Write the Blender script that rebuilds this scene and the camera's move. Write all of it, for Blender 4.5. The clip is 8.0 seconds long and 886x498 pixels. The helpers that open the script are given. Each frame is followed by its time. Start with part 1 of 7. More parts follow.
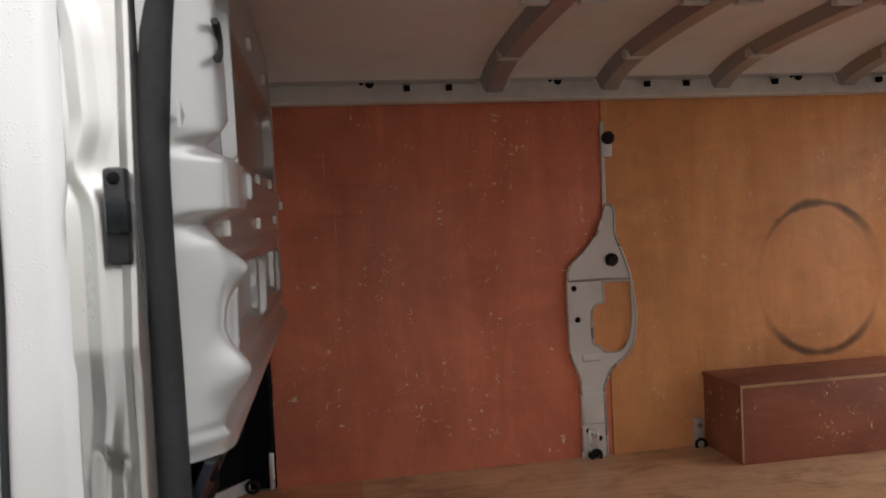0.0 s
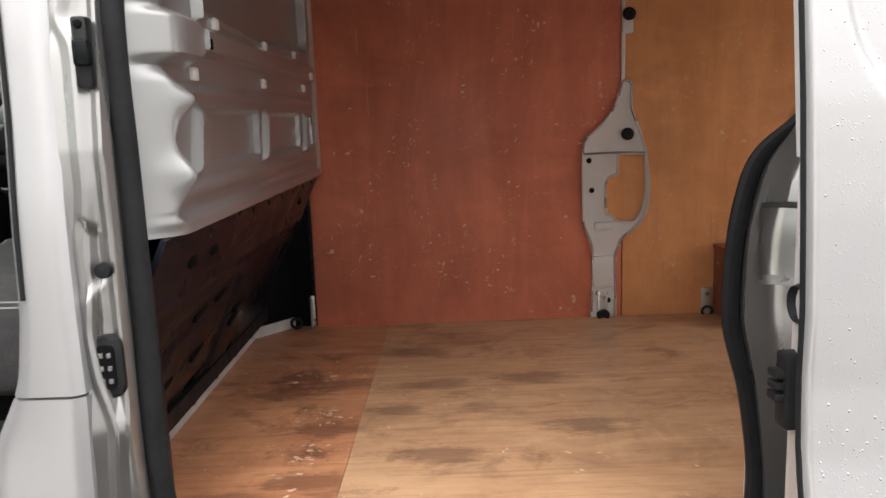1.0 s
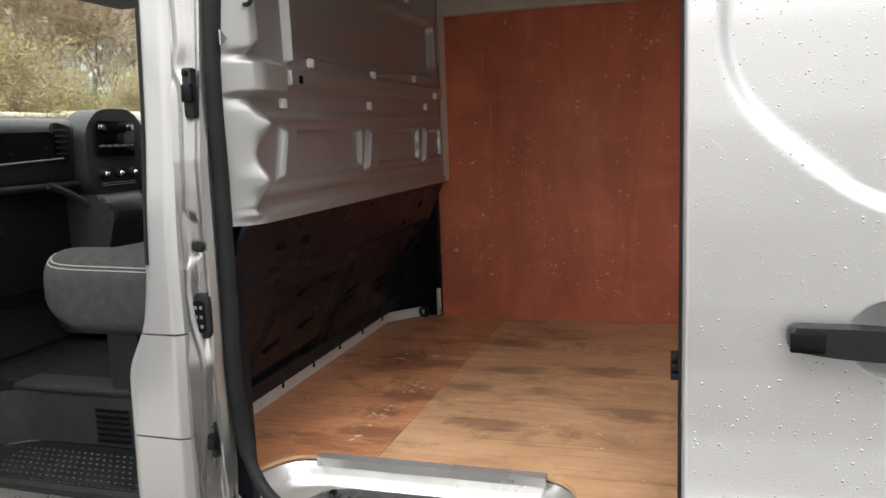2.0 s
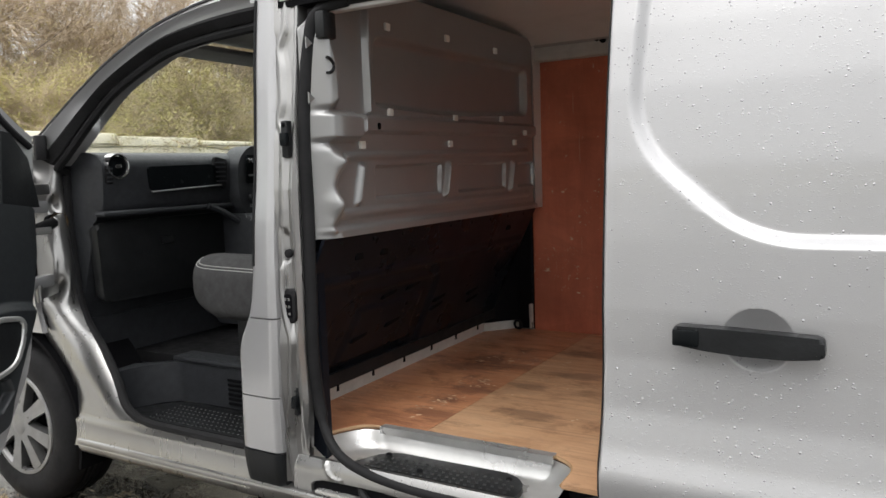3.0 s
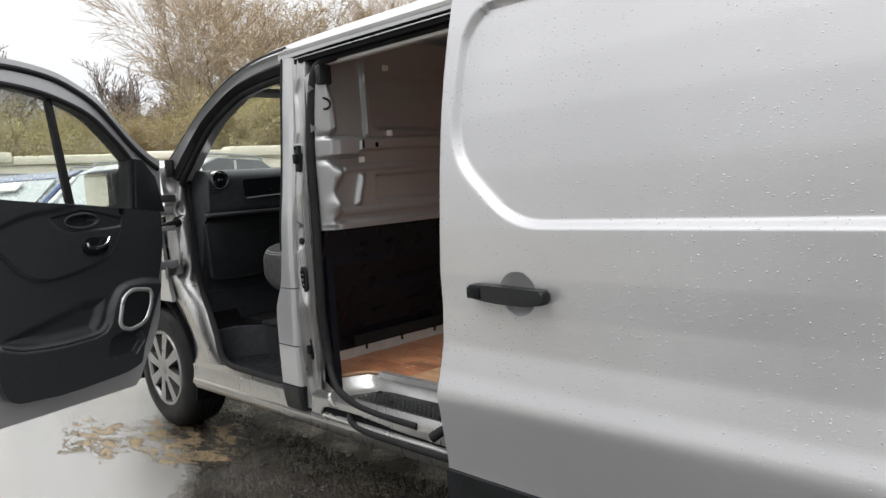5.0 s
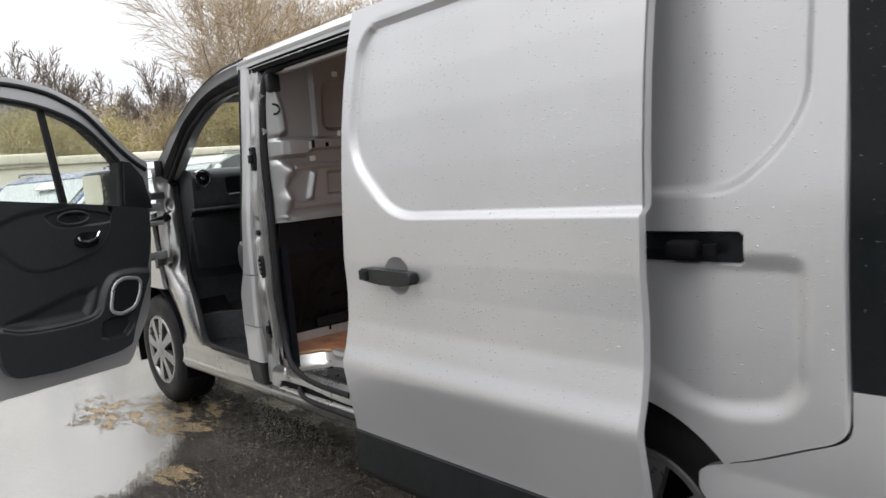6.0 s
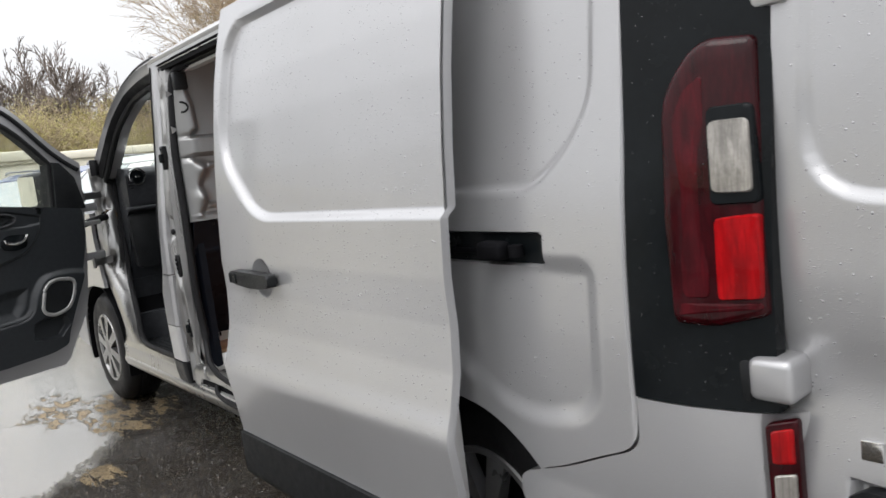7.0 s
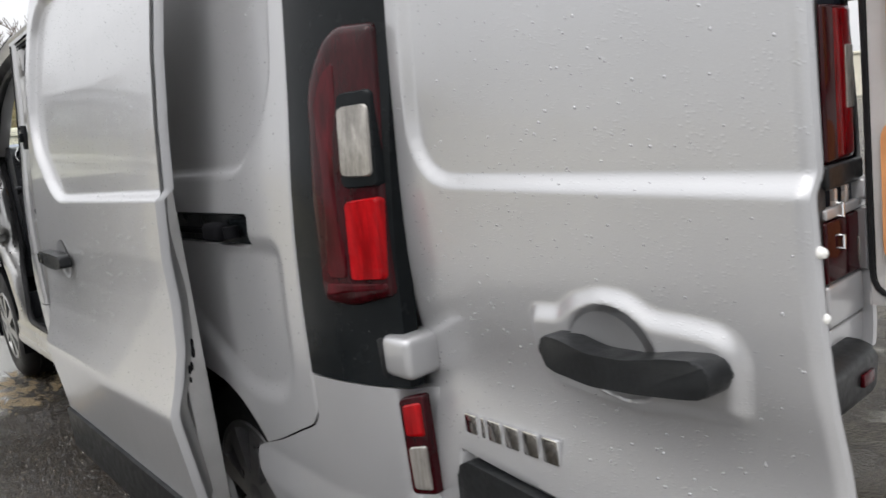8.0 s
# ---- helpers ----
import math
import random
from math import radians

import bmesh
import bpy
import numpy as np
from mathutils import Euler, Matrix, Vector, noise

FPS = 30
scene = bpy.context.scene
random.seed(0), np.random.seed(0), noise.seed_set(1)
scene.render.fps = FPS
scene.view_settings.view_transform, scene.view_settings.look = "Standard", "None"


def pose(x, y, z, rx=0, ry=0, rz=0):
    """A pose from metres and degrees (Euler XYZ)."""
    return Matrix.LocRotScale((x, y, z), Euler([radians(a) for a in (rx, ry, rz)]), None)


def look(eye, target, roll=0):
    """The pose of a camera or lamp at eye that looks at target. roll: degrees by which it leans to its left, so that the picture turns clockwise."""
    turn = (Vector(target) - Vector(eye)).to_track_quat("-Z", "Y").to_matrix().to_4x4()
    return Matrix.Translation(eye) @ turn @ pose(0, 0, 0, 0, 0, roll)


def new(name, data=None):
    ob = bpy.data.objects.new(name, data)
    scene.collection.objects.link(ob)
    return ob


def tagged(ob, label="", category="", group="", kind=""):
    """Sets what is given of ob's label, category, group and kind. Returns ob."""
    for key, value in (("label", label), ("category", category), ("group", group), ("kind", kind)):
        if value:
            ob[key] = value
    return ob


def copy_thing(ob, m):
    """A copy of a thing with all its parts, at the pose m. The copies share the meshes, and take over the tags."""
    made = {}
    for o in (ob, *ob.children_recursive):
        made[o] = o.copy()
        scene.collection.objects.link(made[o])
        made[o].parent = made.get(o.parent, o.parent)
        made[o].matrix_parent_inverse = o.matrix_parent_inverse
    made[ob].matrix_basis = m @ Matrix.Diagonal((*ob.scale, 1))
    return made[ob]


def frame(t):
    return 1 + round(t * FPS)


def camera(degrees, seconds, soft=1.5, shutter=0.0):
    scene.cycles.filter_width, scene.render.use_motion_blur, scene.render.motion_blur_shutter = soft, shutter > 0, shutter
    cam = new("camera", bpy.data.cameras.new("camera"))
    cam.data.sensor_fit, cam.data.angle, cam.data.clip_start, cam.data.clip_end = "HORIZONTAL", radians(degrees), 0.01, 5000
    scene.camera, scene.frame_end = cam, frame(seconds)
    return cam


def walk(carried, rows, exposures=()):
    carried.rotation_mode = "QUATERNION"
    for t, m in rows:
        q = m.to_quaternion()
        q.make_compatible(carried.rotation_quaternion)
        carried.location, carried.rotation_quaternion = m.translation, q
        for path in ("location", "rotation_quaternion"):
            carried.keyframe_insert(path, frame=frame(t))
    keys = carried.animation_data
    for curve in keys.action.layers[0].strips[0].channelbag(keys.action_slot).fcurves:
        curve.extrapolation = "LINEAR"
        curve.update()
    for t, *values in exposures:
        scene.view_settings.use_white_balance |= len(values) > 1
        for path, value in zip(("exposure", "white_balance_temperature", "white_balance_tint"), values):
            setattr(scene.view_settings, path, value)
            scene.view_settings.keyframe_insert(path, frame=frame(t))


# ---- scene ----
cam = camera(61.8, 8.0, shutter=0.2)
PATH = [
    (0, (1.673, -0.791, 1.362), (1.995, 1.181, 1.291), -2.8),
    (0.5, (1.869, -0.942, 1.296), (2.081, 1.035, 1.074), -2.2),
    (1, (1.981, -1.091, 1.263), (1.987, 0.881, 0.928), -2.1),
    (1.5, (2.144, -1.238, 1.269), (1.86, 0.712, 0.927), -2.4),
    (2, (2.425, -1.338, 1.269), (1.857, 0.556, 0.975), -2.2),
    (2.2, (2.498, -1.394, 1.279), (1.844, 0.476, 1.005), -2.0),
    (3.3, (3.088, -1.631, 1.284), (1.987, 0.028, 1.086), -2.2),
    (3.5, (3.191, -1.661, 1.291), (2.039, -0.038, 1.096), -2.5),
    (4, (3.437, -1.762, 1.291), (2.19, -0.209, 1.104), -3.1),
    (4.5, (3.709, -1.747, 1.279), (2.357, -0.284, 1.101), -3.3),
    (4.7, (3.822, -1.689, 1.266), (2.437, -0.257, 1.088), -3.4),
    (5.8, (4.404, -1.53, 1.279), (2.89, -0.241, 1.064), -5.3),
    (6, (4.522, -1.477, 1.259), (3.003, -0.194, 1.049), -5.2),
    (6.5, (4.698, -1.294, 1.256), (3.159, -0.038, 1.028), -6.2),
    (7, (4.783, -1.101, 1.257), (3.235, 0.138, 1.003), -7.0),
    (7.5, (5.006, -0.897, 1.239), (3.464, 0.342, 0.942), -7.7),
    (7.6, (5.071, -0.871, 1.241), (3.534, 0.372, 0.936), -7.7),
    (7.8, (5.14, -0.769, 1.235), (3.6, 0.463, 0.906), -7.9),
    (8, (5.181, -0.685, 1.207), (3.651, 0.56, 0.878), -7.4),
]
walk(cam, [(t, look(eye, target, roll)) for t, eye, target, roll in PATH],
     exposures=[(0.0, 1.22, 6750, 12), (0.5, 1.73, 6700, 12), (1.0, 1.48, 6750, 12), (2.0, 1.24, 6750, 10), (3.3, 0.76, 6550, 10), (4.5, 0.68, 6500, 10), (6.0, 0.69, 6450, 11), (8.0, 0.66, 6450, 11)])

# ---- light: a wet, overcast day ----
world = bpy.data.worlds.new("overcast_sky")
scene.world = world
world.use_nodes = True
wn, wl = world.node_tree.nodes, world.node_tree.links
wn.clear()
w_out, w_bg = wn.new("ShaderNodeOutputWorld"), wn.new("ShaderNodeBackground")
w_sky, w_mix = wn.new("ShaderNodeTexSky"), wn.new("ShaderNodeMix")
w_sky.sky_type, w_sky.sun_disc = "NISHITA", False
w_sky.sun_elevation, w_sky.sun_rotation = radians(48), radians(200)
w_sky.air_density, w_sky.dust_density = 1.0, 4.0
w_mix.data_type = "RGBA"
w_mix.inputs[0].default_value = 0.97
w_co, w_sep, w_ramp = wn.new("ShaderNodeTexCoord"), wn.new("ShaderNodeSeparateXYZ"), wn.new("ShaderNodeValToRGB")
w_ramp.color_ramp.elements[0].position, w_ramp.color_ramp.elements[0].color = 0.0, (3.4, 3.44, 3.48, 1)
w_ramp.color_ramp.elements[1].position, w_ramp.color_ramp.elements[1].color = 0.9, (11.2, 11.3, 11.5, 1)
w_ramp.color_ramp.elements.new(0.25).color = (4.6, 4.65, 4.71, 1)
wl.new(w_co.outputs["Generated"], w_sep.inputs[0])
wl.new(w_sep.outputs["Z"], w_ramp.inputs[0])
wl.new(w_sky.outputs[0], w_mix.inputs[6])
wl.new(w_ramp.outputs[0], w_mix.inputs[7])
wl.new(w_mix.outputs[2], w_bg.inputs[0])
w_bg.inputs[1].default_value = 0.15
wl.new(w_bg.outputs[0], w_out.inputs[0])

sun = new("sun", bpy.data.lights.new("sun", "SUN"))
sun.data.energy, sun.data.angle, sun.data.color = 0.5, radians(30), (1.0, 0.97, 0.93)
sun.matrix_world = look((3, -9, 14), (1.5, 0, 0))


# ---- materials ----
def mat(name, color, rough=0.5, metal=0.0, coat=0.0, coat_rough=0.05, spec=0.5, trans=0.0, ior=1.45):
    m = bpy.data.materials.new(name)
    m.use_nodes = True
    b = m.node_tree.nodes["Principled BSDF"]
    b.inputs["Base Color"].default_value = (*color, 1)
    b.inputs["Roughness"].default_value = rough
    b.inputs["Metallic"].default_value = metal
    b.inputs["Coat Weight"].default_value = coat
    b.inputs["Coat Roughness"].default_value = coat_rough
    b.inputs["Specular IOR Level"].default_value = spec
    b.inputs["Transmission Weight"].default_value = trans
    b.inputs["IOR"].default_value = ior
    return m


class Nodes:
    """Short hand for wiring a material."""

    def __init__(self, m):
        self.t, self.b = m.node_tree, m.node_tree.nodes["Principled BSDF"]
        self.co = self.add("ShaderNodeTexCoord").outputs["Object"]

    def add(self, kind):
        return self.t.nodes.new(kind)

    def link(self, a, b):
        self.t.links.new(a, b)

    def scaled(self, sx, sy, sz):
        n = self.add("ShaderNodeMapping")
        n.inputs["Scale"].default_value = (sx, sy, sz)
        self.link(self.co, n.inputs[0])
        return n.outputs[0]

    def noise(self, co, scale, detail=4.0, rough=0.55, dist=0.0):
        n = self.add("ShaderNodeTexNoise")
        n.inputs["Scale"].default_value, n.inputs["Detail"].default_value = scale, detail
        n.inputs["Roughness"].default_value, n.inputs["Distortion"].default_value = rough, dist
        self.link(co, n.inputs["Vector"])
        return n.outputs["Fac"]

    def voronoi(self, co, scale, feature="F1"):
        n = self.add("ShaderNodeTexVoronoi")
        n.feature = feature
        n.inputs["Scale"].default_value = scale
        self.link(co, n.inputs["Vector"])
        return n

    def ramp(self, fac, *stops):
        n = self.add("ShaderNodeValToRGB")
        e = n.color_ramp.elements
        while len(e) < len(stops):
            e.new(0.5)
        for el, (p, c) in zip(e, stops):
            el.position = p
            el.color = (*c, 1) if isinstance(c, tuple) else (c, c, c, 1)
        self.link(fac, n.inputs[0])
        return n.outputs[0]

    def mix(self, fac, a, b, mode="MIX"):
        n = self.add("ShaderNodeMix")
        n.data_type, n.blend_type = "RGBA", mode
        for sock, v in ((n.inputs[0], fac), (n.inputs[6], a), (n.inputs[7], b)):
            if isinstance(v, (int, float)):
                sock.default_value = v
            elif isinstance(v, tuple):
                sock.default_value = (*v, 1)
            else:
                self.link(v, sock)
        return n.outputs[2]

    def math(self, op, a, b=0.0):
        n = self.add("ShaderNodeMath")
        n.operation = op
        for sock, v in ((n.inputs[0], a), (n.inputs[1], b)):
            if isinstance(v, (int, float)):
                sock.default_value = v
            else:
                self.link(v, sock)
        return n.outputs[0]

    def bump(self, height, strength, dist=0.01, onto=None):
        n = self.add("ShaderNodeBump")
        n.inputs["Strength"].default_value, n.inputs["Distance"].default_value = strength, dist
        self.link(height, n.inputs["Height"])
        if onto is not None:
            self.link(onto, n.inputs["Normal"])
        self.link(n.outputs[0], self.b.inputs["Normal"])
        return n.outputs[0]

    def set(self, sock, out):
        self.link(out, self.b.inputs[sock])


def grainy(name, color, rough, var=0.15, scale=30.0, bump=0.1, **kw):
    """A surface with two scales of tone and a fine relief."""
    m = mat(name, color, rough, **kw)
    n = Nodes(m)
    big, fine = n.noise(n.co, scale * 0.12, 3), n.noise(n.co, scale, 6)
    lo, hi = tuple(c * (1 - var) for c in color), tuple(min(1, c * (1 + var)) for c in color)
    tone = n.mix(0.4, n.ramp(big, (0.3, lo), (0.7, hi)), n.ramp(fine, (0.3, lo), (0.7, hi)))
    n.set("Base Color", tone)
    n.set("Roughness", n.ramp(n.noise(n.co, scale * 0.3, 4), (0.3, max(0.02, rough - 0.08)), (0.7, min(1, rough + 0.1))))
    if bump:
        n.bump(fine, bump, 0.004)
    return m


def paint(name, color, rough, coat, drops=True, dirt=0.0, metal=0.75):
    m = mat(name, color, rough, metal=metal, coat=coat, coat_rough=0.04)
    n = Nodes(m)
    big, flake = n.noise(n.co, 1.8, 3), n.noise(n.co, 900, 1)
    lo, hi = tuple(c * 0.93 for c in color), tuple(min(1, c * 1.05) for c in color)
    tone = n.mix(0.35, n.ramp(big, (0.35, lo), (0.65, hi)), n.ramp(flake, (0.35, lo), (0.65, hi)))
    if dirt:
        grime = n.ramp(n.noise(n.co, 6, 8, 0.65), (0.5, 0.0), (0.8, dirt))
        tone = n.mix(grime, tone, (0.16, 0.15, 0.14))
    n.set("Base Color", tone)
    streak = n.noise(n.scaled(60, 60, 3), 1.0, 5)
    n.set("Roughness", n.ramp(streak, (0.3, rough - 0.015), (0.7, rough + 0.03)))
    if drops:
        v = n.voronoi(n.co, 210)
        dot = n.ramp(v.outputs["Distance"], (0.0, 1.0), (0.34, 0.0))
        pick = n.ramp(n.noise(n.co, 45, 3), (0.47, 0.0), (0.58, 1.0))
        spray = n.noise(n.co, 480, 2, 0.6)
        n.bump(n.math("ADD", n.math("MULTIPLY", dot, pick), n.math("MULTIPLY", spray, 0.25)), 0.30, 0.0012)
    return m


def wood(name, dark, light, along, rough=0.45, marks=(0.7, 0.6, 0.45), scuff=0.35, grime=(0.05, 0.035, 0.03), ring=None):
    """Plywood: grain stretched along one axis, blotches, scuffs and dirt."""
    m = mat(name, light, rough, coat=0.16, coat_rough=0.28, spec=0.4)
    n = Nodes(m)
    s = [26.0, 26.0, 26.0]
    s["xyz".index(along)] = 1.1
    grain = n.noise(n.scaled(*s), 1.0, 8, 0.6, 0.6)
    s2 = [5.0, 5.0, 5.0]
    s2["xyz".index(along)] = 1.3
    flame = n.noise(n.scaled(*s2), 1.0, 5, 0.55, 1.2)
    fac = n.math("ADD", n.math("MULTIPLY", grain, 0.22), n.math("MULTIPLY", flame, 0.78))
    col = n.ramp(fac, (0.34, dark), (0.66, light))
    cloud = n.noise(n.co, 1.3, 5, 0.6, 0.8)
    col = n.mix(n.ramp(cloud, (0.48, 0.0), (0.72, 0.26)), col, tuple(c * 0.6 for c in dark))
    rub = n.noise(n.scaled(1.4, 1.4, 4.5), 1.6, 7, 0.65, 0.8)
    col = n.mix(n.ramp(rub, (0.56, 0.0), (0.74, 0.35)), col, tuple(min(1, c * 1.25) for c in light))
    blotch = n.noise(n.co, 2.2, 6, 0.6)
    col = n.mix(n.ramp(blotch, (0.52, 0.0), (0.75, scuff)), col, grime)
    pore = n.noise(n.scaled(*[v * 7 for v in s]), 1.0, 3)
    col = n.mix(n.ramp(pore, (0.6, 0.0), (0.75, 0.25)), col, tuple(c * 0.4 for c in dark))
    nick = n.math("MULTIPLY", n.ramp(n.noise(n.co, 46, 4, 0.6, 1.2), (0.645, 0.0), (0.67, 1.0)), n.ramp(n.noise(n.co, 3.3, 2), (0.47, 0.0), (0.55, 0.95)))
    col = n.mix(nick, col, marks)
    line = n.noise(n.scaled(90, 90, 4), 1.0, 2, 0.5, 0.4)
    col = n.mix(n.ramp(line, (0.73, 0.0), (0.76, 0.25)), col, marks)
    drip = n.noise(n.scaled(14, 14, 1.6), 1.0, 6, 0.6, 0.5)
    col = n.mix(n.ramp(drip, (0.56, 0.0), (0.74, 0.15)), col, tuple(c * 0.5 for c in dark))
    haze = n.noise(n.scaled(2.6, 2.6, 4.2), 1.0, 8, 0.68, 1.0)
    col = n.mix(n.ramp(haze, (0.48, 0.0), (0.68, 0.28)), col, tuple(c * 0.55 for c in dark))
    if ring:
        # black rubber mark left by a wheel: heaviest at its top and bottom
        sep = n.add("ShaderNodeSeparateXYZ")
        n.link(n.co, sep.inputs[0])
        u = n.math("DIVIDE", n.math("SUBTRACT", sep.outputs["X"], ring[0]), ring[2])
        v = n.math("DIVIDE", n.math("SUBTRACT", sep.outputs["Z"], ring[1]), ring[3])
        rad = n.math("SQRT", n.math("ADD", n.math("MULTIPLY", u, u), n.math("MULTIPLY", v, v)))
        off = n.math("ADD", n.math("ABSOLUTE", n.math("SUBTRACT", rad, 1.0)), n.math("MULTIPLY", n.math("SUBTRACT", n.noise(n.co, 7, 5), 0.5), 0.16))
        band = n.ramp(off, (0.0, 1.0), (0.03, 0.8), (0.075, 0.0))
        arc = n.ramp(n.math("ABSOLUTE", v), (0.45, 0.10), (0.85, 0.8))
        col = n.mix(n.math("MULTIPLY", band, arc), col, (0.03, 0.024, 0.02))
    n.set("Base Color", col)
    n.set("Roughness", n.ramp(blotch, (0.3, rough - 0.08), (0.7, rough + 0.15)))
    n.bump(fac, 0.12, 0.004)
    return m


def ribbed(name, color, spec, metal=0.0):
    """Moulded lamp plastic: fine optics ribs and a cloudy depth of tone."""
    m = mat(name, color, 0.12, metal=metal, coat=0.25, coat_rough=0.03, spec=spec)
    n = Nodes(m)
    rib = n.noise(n.scaled(260, 260, 6), 1.0, 2)
    deep = n.noise(n.scaled(40, 40, 9), 1.0, 4)
    pix = n.voronoi(n.co, 150).outputs["Distance"]
    tone = n.mix(n.ramp(deep, (0.35, 0.0), (0.65, 1.0)), tuple(c * 0.55 for c in color), tuple(min(1, c * 1.25) for c in color))
    tone = n.mix(n.ramp(pix, (0.2, 0.12), (0.5, 0.0)), tone, tuple(c * 0.4 for c in color))
    n.set("Base Color", n.mix(n.ramp(rib, (0.4, 0.0), (0.6, 0.45)), tone, tuple(c * 0.4 for c in color)))
    n.bump(n.math("ADD", rib, pix), 0.12, 0.0015)
    return m


SILVER = (0.42, 0.42, 0.426)
M_PAINT = paint("silver_metallic_paint", SILVER, 0.30, 0.6, metal=0.45)
M_DRY = paint("silver_paint_under_cover", (0.64, 0.63, 0.62), 0.40, 0.2, drops=False, dirt=0.2, metal=0.15)
M_JAMB = paint("silver_jamb_paint", (0.37, 0.367, 0.36), 0.28, 0.3, drops=False, dirt=0.2, metal=0.9)
M_BULK = paint("silver_bulkhead_paint", (0.32, 0.321, 0.319), 0.29, 0.25, drops=False, dirt=0.12, metal=0.5)
M_BLACKPL = grainy("black_textured_plastic", (0.013, 0.014, 0.015), 0.36, 0.35, 120, 0.15, spec=0.3)
M_GLOSSBLACK = grainy("black_gloss_panel", (0.006, 0.0075, 0.0085), 0.2, 0.3, 60, 0.03, spec=0.16)
M_BOWL = grainy("dark_grey_moulded_plastic", (0.045, 0.046, 0.048), 0.5, 0.25, 120, 0.1, spec=0.3)
M_RUBBER = grainy("black_rubber", (0.017, 0.017, 0.018), 0.5, 0.3, 90, 0.1, spec=0.13)
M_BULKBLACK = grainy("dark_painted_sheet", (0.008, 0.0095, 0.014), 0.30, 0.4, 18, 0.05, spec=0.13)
M_TRIM = grainy("black_moulded_door_trim", (0.021, 0.0235, 0.026), 0.36, 0.2, 420, 0.05, spec=0.5)
M_DASH = grainy("charcoal_dash_plastic", (0.032, 0.034, 0.038), 0.40, 0.3, 300, 0.2, spec=0.4)
M_FABRIC = grainy("grey_seat_cloth", (0.048, 0.048, 0.049), 0.9, 0.3, 260, 0.5, spec=0.2)
M_STEEL = grainy("galvanised_bright_steel", (0.58, 0.58, 0.57), 0.3, 0.15, 20, 0.05, metal=0.7)
M_CHROME = mat("chrome", (0.8, 0.8, 0.8), 0.12, 1.0)
M_HUBCAP = grainy("silver_plastic_trim", (0.27, 0.27, 0.27), 0.34, 0.2, 40, 0.03, metal=0.7)
M_TYRE = grainy("tyre_rubber", (0.013, 0.013, 0.014), 0.55, 0.4, 50, 0.25, spec=0.18)
# black parts; also plugs holes, slots and channels with their shade as colour
M_DARK = grainy("black_parts_and_void_shade", (0.005, 0.005, 0.006), 0.7, 0.3, 20, 0.1, spec=0.08)
M_REDLENS = ribbed("red_lamp_lens", (0.06, 0.002, 0.005), 0.12)
M_DEEPRED = ribbed("deep_red_lamp_lens", (0.032, 0.0012, 0.003), 0.14)
M_MIDRED = ribbed("red_outer_lens", (0.17, 0.003, 0.005), 0.12)
M_BRIGHTRED = ribbed("bright_red_reflector", (0.36, 0.003, 0.005), 0.12)
M_CLEAR = ribbed("clear_ribbed_lens", (0.36, 0.34, 0.31), 0.3, metal=0.35)


def wet_glass(name, tint, spots):
    """Thin pane: mostly clear, a little gloss, beaded with rain."""
    m = bpy.data.materials.new(name)
    m.use_nodes = True
    n = Nodes(m)
    out = m.node_tree.nodes["Material Output"]
    clear, gloss, bead = n.add("ShaderNodeBsdfTransparent"), n.add("ShaderNodeBsdfGlossy"), n.add("ShaderNodeBsdfGlass")
    clear.inputs[0].default_value = (*tint, 1)
    gloss.inputs["Roughness"].default_value = 0.02
    bead.inputs["IOR"].default_value, bead.inputs["Roughness"].default_value = 1.25, 0.15
    fres = n.add("ShaderNodeLayerWeight")
    edge = n.math("ADD", n.math("MULTIPLY", n.math("POWER", fres.outputs["Facing"], 4.0), 0.5), 0.05)
    a, b = n.add("ShaderNodeMixShader"), n.add("ShaderNodeMixShader")
    n.link(edge, a.inputs[0])
    n.link(clear.outputs[0], a.inputs[1])
    n.link(gloss.outputs[0], a.inputs[2])
    v = n.voronoi(n.co, 150)
    dot = n.ramp(v.outputs["Distance"], (0.22, 1.0), (0.30, 0.0))
    pick = n.ramp(n.noise(n.co, 30, 3), (0.50 - spots, 0.0), (0.56 - spots, 1.0))
    n.link(n.math("MULTIPLY", dot, pick), b.inputs[0])
    n.link(a.outputs[0], b.inputs[1])
    n.link(bead.outputs[0], b.inputs[2])
    n.link(b.outputs[0], out.inputs[0])
    return m


M_GLASS = wet_glass("window_glass", (0.93, 0.96, 0.94), 0.11)
M_WINDSCREEN = wet_glass("rain_spotted_windscreen", (0.90, 0.94, 0.91), 0.02)
M_MIRROR = mat("mirror_glass", (0.85, 0.87, 0.87), 0.02, 1.0)
M_RED = wood("red_brown_plywood", (0.52, 0.150, 0.088), (0.70, 0.230, 0.138), "z", 0.5, scuff=0.3, grime=(0.07, 0.03, 0.025))
M_ORANGE = wood("orange_brown_plywood", (0.66, 0.285, 0.115), (0.80, 0.39, 0.165), "z", 0.5, scuff=0.35, grime=(0.16, 0.07, 0.04), ring=(3.56, 1.08, 0.26, 0.29))


M_BOXPLY = wood("dark_red_plywood", (0.235, 0.076, 0.047), (0.36, 0.122, 0.076), "x", 0.5, scuff=0.4, grime=(0.05, 0.025, 0.02))


